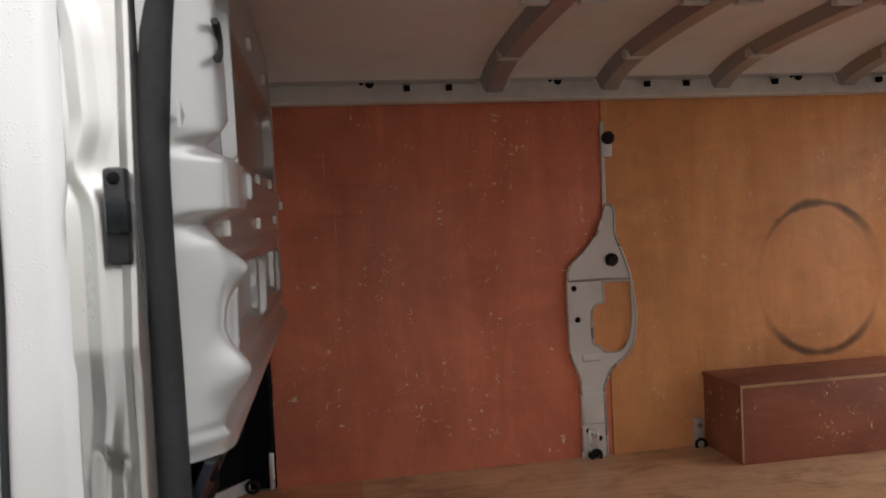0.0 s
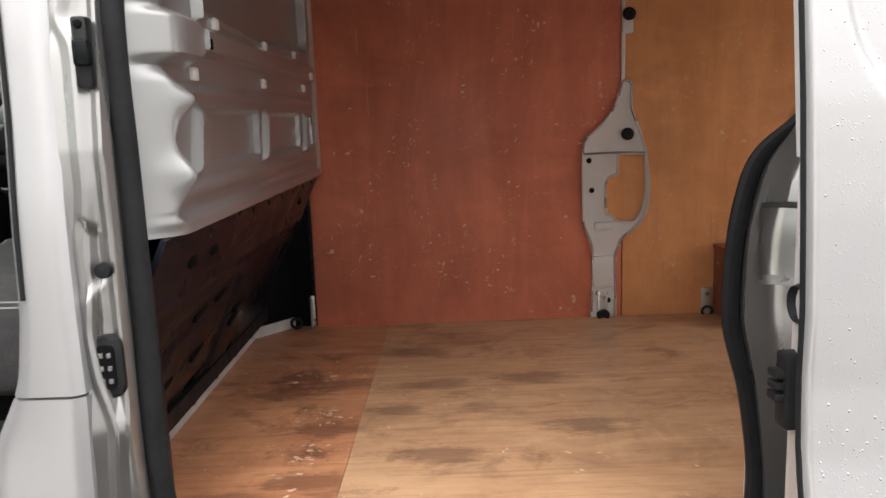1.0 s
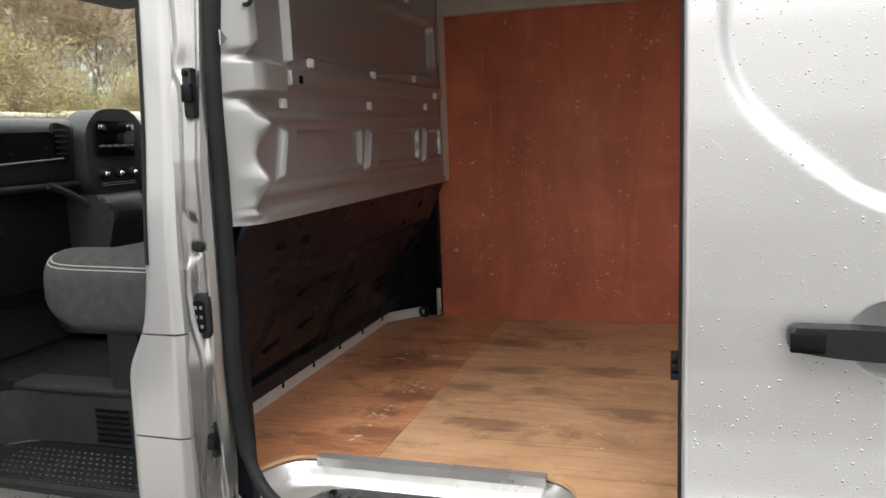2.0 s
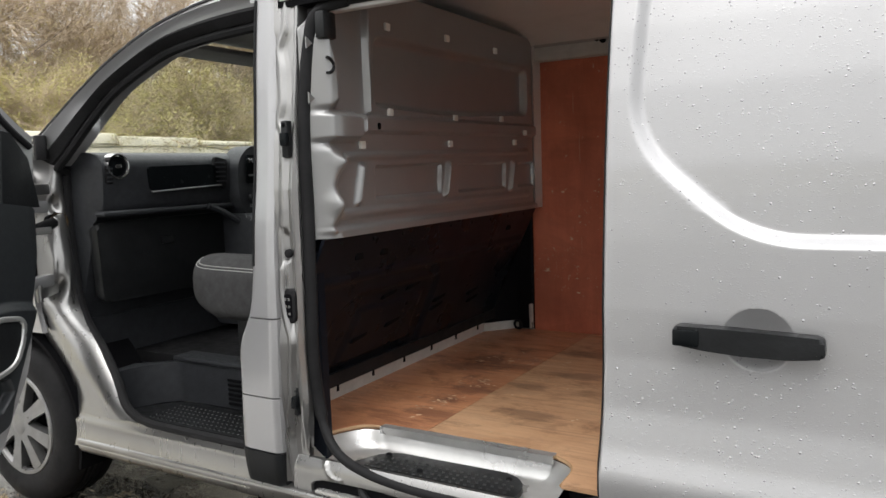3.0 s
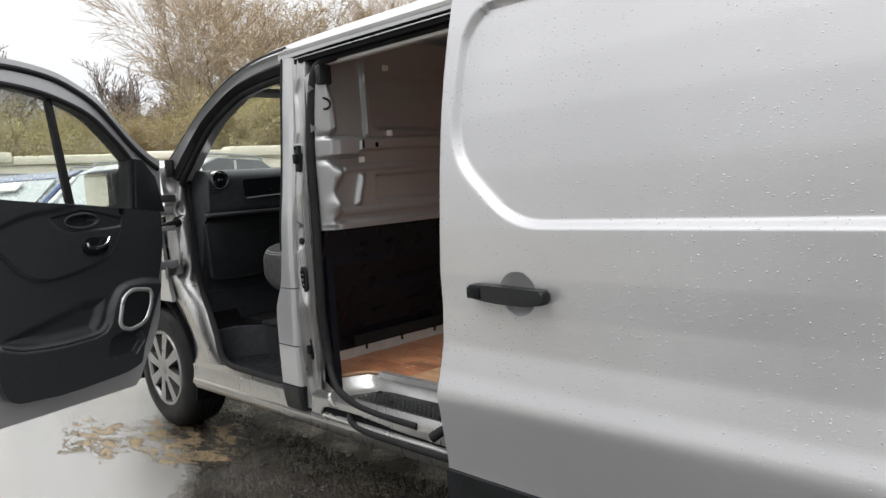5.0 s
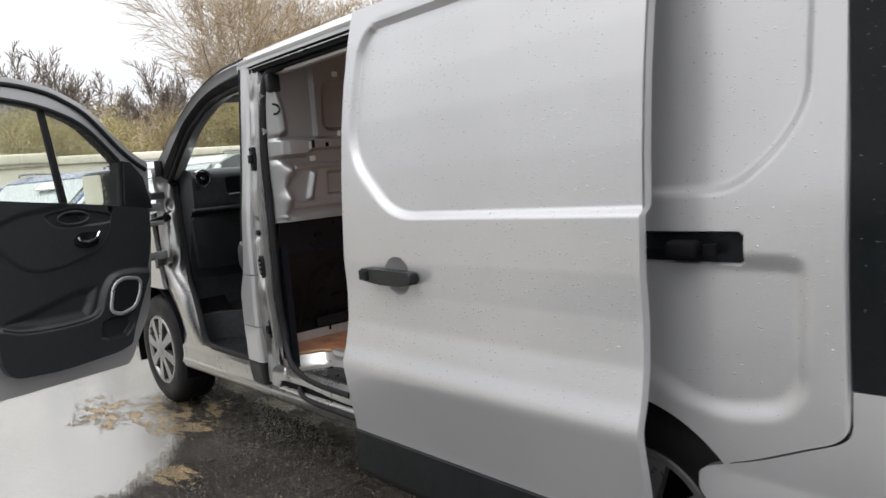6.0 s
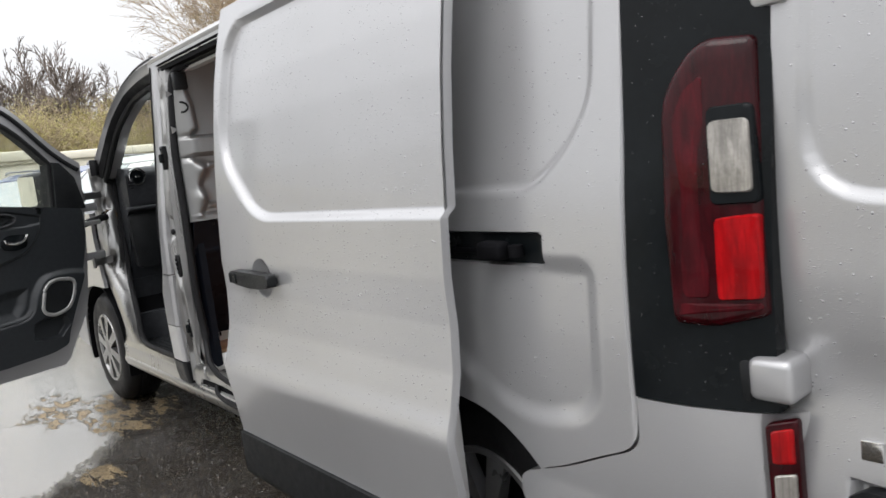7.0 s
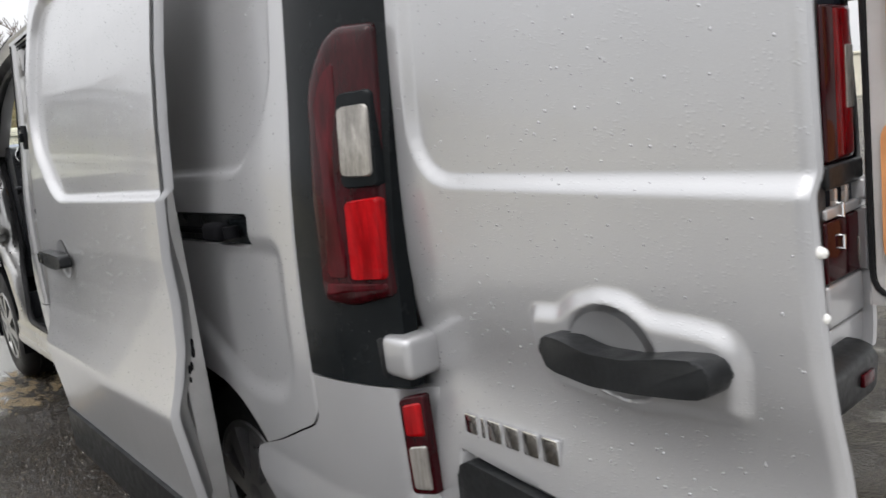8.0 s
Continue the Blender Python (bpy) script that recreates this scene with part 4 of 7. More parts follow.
    part("cable_hook", tube([(1.562, 0.125 + 0.032 * math.sin(a), 1.592 + 0.022 * math.cos(a)) for a in np.linspace(0, math.pi, 9)], 0.005, 6), M_RUBBER, b, "black wire loop")
    part("corner_block", rbox(1.53, 1.565, 0.115, 0.175, 1.668, 1.745, 0.008), M_BLACKPL, b)

    # dark lower sheet
    def low(y, z):
        d = 1.255 + (z - 0.50) * 0.472
        d = d - 0.012 * press(inside(y, z, [(0.30, 0.56), (0.95, 0.58), (0.93, 0.86), (0.40, 0.86), (0.32, 0.80)], 0.01), 0.025)
        d = d + 0.010 * press(inside(y, z, [(0.42, 0.62), (0.86, 0.63), (0.85, 0.80), (0.46, 0.80)], 0.01), 0.02)
        d = d + 0.008 * press(inside(y, z, [(0.06, 0.93), (1.66, 0.935), (1.66, 0.955), (0.06, 0.95)], 0.003), 0.02)
        return d

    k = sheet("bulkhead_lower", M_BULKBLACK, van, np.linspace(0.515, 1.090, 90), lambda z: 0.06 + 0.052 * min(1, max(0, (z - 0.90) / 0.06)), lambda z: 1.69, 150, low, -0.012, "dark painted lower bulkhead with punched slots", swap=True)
    for y, z in ((0.46, 1.02), (0.32, 1.02), (1.45, 1.02)):
        x = float(low(np.array(y), np.array(z)))
        part("punched_hole", rbox(x - 0.004, x + 0.004, y - 0.02, y + 0.02, z - 0.014, z + 0.014, 0.003), M_DARK, k)
    for y, z in ((0.78, 0.85), (0.62, 0.84), (0.70, 0.72), (0.50, 0.70), (1.02, 0.76), (1.02, 0.725), (1.33, 0.74), (1.36, 0.70), (0.85, 0.62)):
        x = float(low(np.array(y), np.array(z)))
        part("slot", prism(round_poly([(y - 0.05, z - 0.012), (y + 0.04, z + 0.002), (y + 0.05, z + 0.014), (y - 0.04, z + 0.004)], 0.004), "x", x - 0.008, x + 0.006), M_DARK, k)
    for y in np.arange(0.2, 1.65, 0.17):
        x = float(low(np.array(y), np.array(1.075)))
        part("bolt", lathe([(0.0, 0.005), (0.006, 0.004), (0.008, 0.0)], 8, (x, y, 1.072), axis="x"), M_RUBBER, k)
    part("foot_flange", prism([(1.245, FLOOR_Z), (1.262, FLOOR_Z), (1.268, FLOOR_Z + 0.045), (1.250, FLOOR_Z + 0.045)], "y", 0.09, 1.64), M_WHITETRIM, k, "pale sealed flange along the floor")
    for y in np.arange(0.25, 1.6, 0.22):
        part("flange_notch", rbox(1.262, 1.270, y - 0.006, y + 0.006, FLOOR_Z + 0.025, FLOOR_Z + 0.055, 0.002), M_DARK, k)
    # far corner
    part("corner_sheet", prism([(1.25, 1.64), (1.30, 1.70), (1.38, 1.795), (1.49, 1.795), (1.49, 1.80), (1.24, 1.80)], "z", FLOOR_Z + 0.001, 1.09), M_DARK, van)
    part("corner_flange", prism([(1.262, 1.640), (1.31, 1.697), (1.388, 1.790), (1.382, 1.794), (1.30, 1.702), (1.256, 1.646)], "z", FLOOR_Z, FLOOR_Z + 0.04), M_WHITETRIM, van)
    lc = part("corner_bracket", rbox(1.455, 1.474, 1.765, 1.782, FLOOR_Z, FLOOR_Z + 0.13, 0.004), M_STEEL, van, "bright steel corner bracket with lashing eye")
    part("eye", tube([(1.40 + 0.02 * math.cos(a), 1.755, FLOOR_Z + 0.025 + 0.02 * math.sin(a)) for a in np.linspace(0, math.tau, 12)[:-1]], 0.007, 6, closed=True), M_RUBBER, lc)
    part("corner_edge", rbox(1.468, 1.476, 1.772, 1.784, FLOOR_Z + 0.13, 1.09, 0.002), M_BULKBLACK, van)
    part("corner_post", prism([(1.47, 1.80), (1.47, 1.74), (1.53, 1.70), (1.53, 1.80)], "z", 1.09, 1.90), M_DRY, van)


bulkhead()


# ---- doors ----
def sliding_door():
    """The side door, slid back along the flank."""
    front, rear = 2.455, 3.608
    recess = [(2.540, 1.745), (2.528, 1.50), (2.520, 1.31), (2.715, 1.138), (3.80, 1.138), (3.80, 1.73)]
    well = round_poly([(u + 0.026 * (u < 3), v + (0.036 if v < 1.6 else -0.05)) for u, v in recess], 0.085, 7)

    def skin(x, z):
        y = SLIDE(z)
        y = y + 0.022 * press(inside(x, z, well, 0.038), 0.026)
        rim = np.minimum(x - front, 3 * (rear - x))
        y = y + 0.014 * np.clip(1 - rim / 0.007, 0, 1) ** 2
        cup = np.hypot((x - 2.745) / 0.058, (z - 0.957) / 0.058)
        return y + 0.024 * np.clip(1 - cup**2, 0, 1) ** 0.75

    rows = np.concatenate([np.linspace(0.43, 0.885, 46), np.linspace(0.89, 1.02, 50), np.linspace(1.03, 1.105, 8), np.linspace(1.115, 1.19, 26), np.linspace(1.20, 1.80, 60)])
    d = sheet("sliding_door", M_PAINT, van, rows, lambda z: front, lambda z: rear, 300, skin, 0.005, "silver sliding side door slid open, wet")
    sheet("lower_trim", M_BLACKPL, d, np.linspace(0.268, 0.428, 16), lambda z: front + 0.004, lambda z: rear - 0.004, 60, lambda x, z: SLIDE(z) - 0.010 + 0.015 * np.clip((0.29 - z) / 0.02, 0, 1), 0.03, "black textured lower trim")
    # inner frame of the door
    part("door_inner", rbox(front + 0.02, rear - 0.12, -0.125, -0.070, 0.30, 1.20, 0.01), M_DRY, d)
    part("door_inner_upper", prism([(-0.125, 1.20), (-0.070, 1.20), (0.005, 1.76), (-0.03, 1.76)], "x", front + 0.02, rear - 0.12), M_DRY, d)
    part("front_edge_strip", tube([(front + 0.001, float(SLIDE(z)) + 0.018, z) for z in np.linspace(0.45, 1.78, 30)], 0.006, 6), M_RUBBER, d)
    part("front_edge", prism([(front + 0.004, -0.15), (front + 0.03, -0.15), (front + 0.05, -0.07), (front + 0.025, -0.07)], "z", 0.45, 1.15), M_DRY, d)
    # handle
    h = part("door_handle", prism(round_poly([(2.602, 0.946), (2.602, 0.981), (2.690, 0.981), (2.815, 0.977), (2.855, 0.976), (2.857, 0.941), (2.80, 0.934), (2.72, 0.934), (2.66, 0.938)], 0.009, 4), "y", -0.205, -0.172, 0.008, 3), M_BLACKPL, d, "black door handle with lock barrel")
    bm = bmesh.new()
    rings = []
    for r in np.linspace(1.0, 0.05, 8):
        rings.append([bm.verts.new((2.745 + 0.062 * r * math.cos(a), float(SLIDE(0.957)) - 0.003 + 0.020 * (1 - r * r), 0.955 + 0.060 * r * math.sin(a))) for a in np.linspace(0, math.pi, 22)])
    for q0, q1 in zip(rings, rings[1:]):
        for k in range(21):
            bm.faces.new((q0[k], q0[k + 1], q1[k + 1], q1[k]))
    part("handle_bowl", bm, M_PAINT, h, "satin silver handle bowl")
    part("keyhole_cap", rbox(2.602, 2.650, -0.209, -0.2, 0.944, 0.976, 0.004), M_GLOSSBLACK, h)
    # plug and hole on the leading edge
    g = part("edge_plug", rbox(front - 0.003, front + 0.03, -0.118, -0.080, 0.82, 0.93, 0.006), M_RUBBER, d, "black contact plug on the door edge")
    for i in range(3):
        part("plug_rib", rbox(front - 0.016, front + 0.002, -0.112, -0.085, 0.862 + 0.0165 * i, 0.873 + 0.0165 * i, 0.002), M_RUBBER, g)
    part("latch_hole", lathe([(0.0, 0.006), (0.018, 0.004), (0.026, -0.008), (0.03, 0.002)], 18, (front + 0.018, -0.105, 1.0), axis="x"), M_RUBBER, d)
    # roller arm at the rear edge
    arm = part("roller_arm", rbox(3.60, 3.675, -0.070, -0.03, 1.022, 1.062, 0.012, 3), M_DARK, d, "black roller arm in the rail slot")
    part("roller", lathe([(0, -0.012), (0.016, -0.012), (0.016, 0.012), (0, 0.012)], 12, (3.70, -0.045, 1.042), axis="z"), M_DARK, arm)
    # folded flange behind the rear edge, running forward and inward
    bm = bmesh.new()
    prev = None
    for z in np.linspace(0.44, 1.78, 70):
        y0 = float(SLIDE(z)) + 0.012
        wide = 0.085 + 0.022 * math.sin((z - 0.5) * 6.0) - 0.035 * math.exp(-((z - 1.07) / 0.07) ** 2)
        ring = [bm.verts.new((rear - 0.002, y0, z)), bm.verts.new((rear - 0.012, y0 + 0.012, z)), bm.verts.new((rear - 0.88 * wide, y0 + 0.56 * wide, z)), bm.verts.new((rear - 0.88 * wide - 0.03, y0 + 0.56 * wide + 0.002, z))]
        if prev:
            for k in range(3):
                bm.faces.new((prev[k], prev[k + 1], ring[k + 1], ring[k]))
        prev = ring
    # door silver in shade: the darker bulkhead paint stands in for it
    part("rear_flange", bm, M_BULK, d, "silver folded door edge, shade in its colour, with punched holes")
    for s, z, r in ((0.55, 0.80, 0.009), (0.75, 0.775, 0.012), (0.45, 0.745, 0.009), (0.70, 0.745, 0.009), (0.70, 0.715, 0.006)):
        y0 = float(SLIDE(z)) + 0.012
        part("edge_hole", lathe([(0.0, 0.003), (r, 0.003), (r * 1.2, 0.0)], 10, (0, 0, 0), axis="x"), M_DARK, d, m=Matrix.Translation((rear - 0.084 * s, y0 + 0.009 + 0.053 * s, z)) @ Matrix.Rotation(radians(58), 4, "Z"))

    return skin


slide_skin = sliding_door()

WHEEL_X = (0.0, 3.445)


def quarter_panel():
    """The rear flank, with its blind window pressing, rail slot and lower pressing."""
    ax, ar = WHEEL_X[1], 0.352

    def left(z):
        if z < 0.335 + ar:
            return ax + math.sqrt(max(0.0, ar * ar - max(0.0, z - 0.335) ** 2)) if z > 0.335 else ax + ar
        return max(2.66, ax - 8.0 * (z - 0.335 - ar))

    win = [(2.0, 1.155), (3.745, 1.157), (3.845, 1.236), (3.903, 1.328), (3.908, 1.60), (3.908, 1.90), (2.0, 1.90)]
    low = round_poly([(3.2, 1.035), (3.2, 0.88), (3.50, 0.75), (3.60, 0.690), (3.720, 0.672), (3.850, 0.700), (3.900, 0.760), (3.908, 1.035)], 0.06, 8)
    win = round_poly(win, 0.05, 6)
    slot = round_poly([(2.7, 1.010), (3.765, 1.010), (3.765, 1.078), (2.7, 1.078)], 0.014)

    def skin(x, z):
        y = side(x, z)
        y = y + 0.013 * press(inside(x, z, win) + 0.010, 0.020)
        y = y + 0.013 * press(inside(x, z, low) + 0.018, 0.05)
        y = y + 0.030 * press(inside(x, z, slot) + 0.002, 0.008)
        rim = 3.972 - x
        return y + 0.008 * np.clip(1 - rim / 0.01, 0, 1) ** 2

    seam = curve_of([(0.50, 3.62), (0.545, 3.63), (0.60, 3.78), (0.655, 3.90), (0.672, 3.945), (0.70, 3.968), (0.75, 3.972), (1.8, 3.972)], 0.008)
    rows = np.concatenate([np.linspace(0.545, 0.70, 24), np.linspace(0.705, 1.0, 50), np.linspace(1.003, 1.085, 36), np.linspace(1.09, 1.84, 90)])
    q = sheet("rear_quarter", M_PAINT, van, rows, left, lambda z: max(float(seam(z)), left(z) + 0.01), 170, skin, 0.012, "silver rear flank panel with blind window pressing")
    part("rail_slot", prism(round_poly([(2.75, 1.013), (3.762, 1.013), (3.762, 1.075), (2.75, 1.075)], 0.012), "y", -0.022, 0.03), M_GLOSSBLACK, q, "black recessed slide rail")
    part("slide_rail", rbox(2.75, 3.70, -0.030, -0.020, 1.030, 1.042, 0.003), M_DARK, q)
    # black inner arch
    arch = [(ax + r * math.cos(a), 0.335 + r * math.sin(a)) for r, rng in ((0.37, np.linspace(-0.3, math.pi + 0.3, 30)), (0.353, np.linspace(math.pi + 0.3, -0.3, 30))) for a in rng]
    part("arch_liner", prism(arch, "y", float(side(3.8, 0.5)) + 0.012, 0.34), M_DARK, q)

    return skin


quarter_skin = quarter_panel()


def rear_corner(mirror):
    """Bumper corner, black lamp surround and the lamps; mirrored for the far side."""
    flip = Matrix.Translation((0, 2 * YC, 0)) @ Matrix.Diagonal((1, -1, 1, 1)) if mirror else None

    def put(name, material, parent, rows, l, r, cols, depth, thick, label=""):
        return sheet(name, material, parent, rows, l, r, cols, depth, thick, label, m=flip)

    ys = lambda x, z: side(x, z) + (0.0 if not mirror else 0.04)
    seam = curve_of([(0.30, 3.86), (0.50, 3.645), (0.55, 3.645), (0.60, 3.79), (0.655, 3.91), (0.672, 3.955), (0.70, 3.976), (0.79, 3.978)], 0.008)
    b = put("rear_bumper", M_PAINT, van, np.linspace(0.33, 0.782, 50), lambda z: float(seam(z)), lambda z: 4.246 + 0.01 * np.clip((0.6 - z) / 0.2, 0, 1), 44,
            lambda x, z: ys(x, z) - 0.012 * np.clip((0.56 - z) / 0.08, 0, 1) + 0.02 * press(inside(x, z, [(4.190, 0.582), (4.28, 0.582), (4.28, 0.80), (4.190, 0.775)]) + 0.003, 0.012), 0.03, "silver painted rear bumper corner")
    s = put("lamp_surround", M_GLOSSBLACK, van, np.linspace(0.785, 1.83, 60), lambda z: 3.976 - 0.03 * max(0, z - 1.2), lambda z: 4.216, 24, lambda x, z: ys(x, z) - 0.001, 0.03, "black gloss panel round the tail lamp")
    edge = [(4.071, 0.928), (4.135, 0.925), (4.213, 0.944), (4.196, 1.381), (4.126, 1.388), (4.100, 1.375), (4.074, 1.342), (4.056, 1.305), (4.051, 1.27), (4.058, 1.10)]

    def lens(name, material, pts, r, proud, parent, label=""):
        poly = round_poly(pts, r, 4)
        cx, cz = sum(q[0] for q in poly) / len(poly), sum(q[1] for q in poly) / len(poly)
        bm = bmesh.new()
        rings = []
        soft = 0.016 if r > 0.01 and proud < 0.0145 else 0.004
        for inset, f in ((0.0, -0.4), (0.0, 0.0), (0.15, 0.55), (0.45, 0.85), (1.0, 1.0), (2.5, 1.0), (None, 1.0)):
            ring = []
            for x, z in poly:
                far = math.hypot(x - cx, z - cz)
                k = 0.45 if inset is None else max(0.5, 1 - inset * soft / far)
                x, z = cx + (x - cx) * k, cz + (z - cz) * k
                ring.append(bm.verts.new((x, float(ys(np.array(x), np.array(z))) - proud * f, z)))
            rings.append(ring)
        for q0, q1 in zip(rings, rings[1:]):
            for k in range(len(poly)):
                bm.faces.new((q0[k], q0[(k + 1) % len(poly)], q1[(k + 1) % len(poly)], q1[k]))
        hub = bm.verts.new((cx, float(ys(np.array(cx), np.array(cz))) - proud, cz))
        for k in range(len(poly)):
            bm.faces.new((rings[-1][k], rings[-1][(k + 1) % len(poly)], hub))
        return part(name, bm, material, parent, label, m=flip)

    lamp = lens("tail_lamp", M_DEEPRED, edge, 0.012, 0.014, van, "dark red tail lamp cluster with clear and bright red lenses")
    lens("inner_housing", M_REDLENS, [(4.090, 0.972), (4.132, 0.972), (4.122, 1.335), (4.092, 1.315), (4.074, 1.27)], 0.012, 0.0155, lamp)
    lens("reverse_surround", M_GLOSSBLACK, [(4.136, 1.122), (4.207, 1.122), (4.196, 1.280), (4.127, 1.280)], 0.012, 0.0165, lamp)
    lens("reverse_lens", M_CLEAR, [(4.139, 1.141), (4.200, 1.139), (4.192, 1.258), (4.131, 1.258)], 0.012, 0.0205, lamp, "clear ribbed reversing lens")
    lens("brake_lens", M_BRIGHTRED, [(4.145, 0.970), (4.209, 0.972), (4.205, 1.108), (4.142, 1.104)], 0.008, 0.0205, lamp, "bright red lens")
    lens("lower_band", M_REDLENS, [(4.078, 0.945), (4.209, 0.957), (4.209, 0.967), (4.082, 0.966)], 0.004, 0.0165, lamp)
    # small lamp low in the bumper
    low = lens("reflector_lamp", M_DEEPRED, [(4.200, 0.594), (4.244, 0.598), (4.242, 0.779), (4.197, 0.768)], 0.008, 0.010, van, "small red and clear bumper lamp")
    lens("fog_lens", M_BRIGHTRED, [(4.205, 0.700), (4.238, 0.703), (4.237, 0.766), (4.204, 0.758)], 0.006, 0.013, low)
    lens("clear_lens", M_CLEAR, [(4.207, 0.604), (4.239, 0.606), (4.238, 0.690), (4.206, 0.684)], 0.006, 0.013, low)
    # painted hinge cover standing out of the surround
    y0 = float(ys(4.20, 0.85))
    hc = part("hinge_cover", rbox(4.176, 4.249, y0 - 0.018, y0 + 0.06, 0.806, 0.878, 0.014, 3), M_PAINT, van, "silver painted hinge cover", m=flip)
    part("hinge_recess", rbox(4.158, 4.18, y0 - 0.014, y0 + 0.05, 0.800, 0.872, 0.006), M_BLACKPL, hc, m=flip)
    if mirror:
        # the lamps and bumper wrap round onto the rear face
        part("lens_return", rbox(4.200, 4.220, 1.60, 1.80, 0.945, 1.41, 0.012, 3), M_DEEPRED, lamp)
        part("red_band", rbox(4.210, 4.223, 1.675, 1.796, 0.955, 1.40, 0.008, 3), M_MIDRED, lamp)
        part("clear_return", rbox(4.219, 4.227, 1.745, 1.798, 1.10, 1.29, 0.004), M_CLEAR, lamp)
        part("lens_return", rbox(4.200, 4.222, 1.57, 1.86, 0.580, 0.772, 0.010, 3), M_DEEPRED, low)
        part("clear_return", rbox(4.219, 4.226, 1.80, 1.855, 0.60, 0.69, 0.004), M_CLEAR, low)
        part("bumper_return", rbox(4.196, 4.222, 1.57, 1.86, 0.44, 0.574, 0.010, 3), M_PAINT, b)
        part("bumper_return", rbox(4.190, 4.218, 1.58, 1.85, 0.28, 0.436, 0.010, 3), M_PAINT, b)
        part("bumper_return", rbox(4.196, 4.224, 1.57, 1.86, 0.778, 0.812, 0.008, 3), M_PAINT, b)
        part("surround_return", rbox(4.196, 4.212, 1.47, 1.598, 0.40, 1.82, 0.005), M_BLACKPL, s)
        part("surround_return", rbox(4.196, 4.230, 1.58, 1.84, 0.868, 0.942, 0.012, 3), M_BLACKPL, s)
        for y in (1.64, 1.72):
            part("hinge_arm", rbox(4.205, 4.222, y, y + 0.02, 0.812, 0.868, 0.004), M_STEEL, s)
    # rear return of the body, facing backwards
    part("rear_post", prism(round_poly([(4.16, 0.06), (4.205, 0.06), (4.205, 0.16), (4.16, 0.20)], 0.01), "z", 0.50, 1.84), M_PAINT if not mirror else M_BULKBLACK, van, m=flip)


rear_corner(False)
rear_corner(True)


def rear_end():
    part("rear_step", prism(round_poly([(4.12, 0.22), (4.30, 0.22), (4.312, 0.36), (4.26, 0.385), (4.12, 0.385)], 0.02), "y", 0.21, 1.69, 0.02, 3), M_BLACKPL, van, "black plastic rear step bumper")
    for y in (0.29, 1.60):
        part("step_reflector", rbox(4.303, 4.318, y - 0.04, y + 0.04, 0.275, 0.315, 0.004), M_REDLENS, van)
    part("rear_header", rbox(4.10, 4.17, 0.16, 2 * YC - 0.16, 1.80, 1.90, 0.01), M_PAINT, van)
    for z, y in ((0.80, 1.66), (0.70, 1.66)):
        part("striker", tube([(4.205, y, z - 0.02), (4.235, y, z - 0.02), (4.235, y, z + 0.02), (4.205, y, z + 0.02)], 0.006, 6), M_CHROME, van)


rear_end()


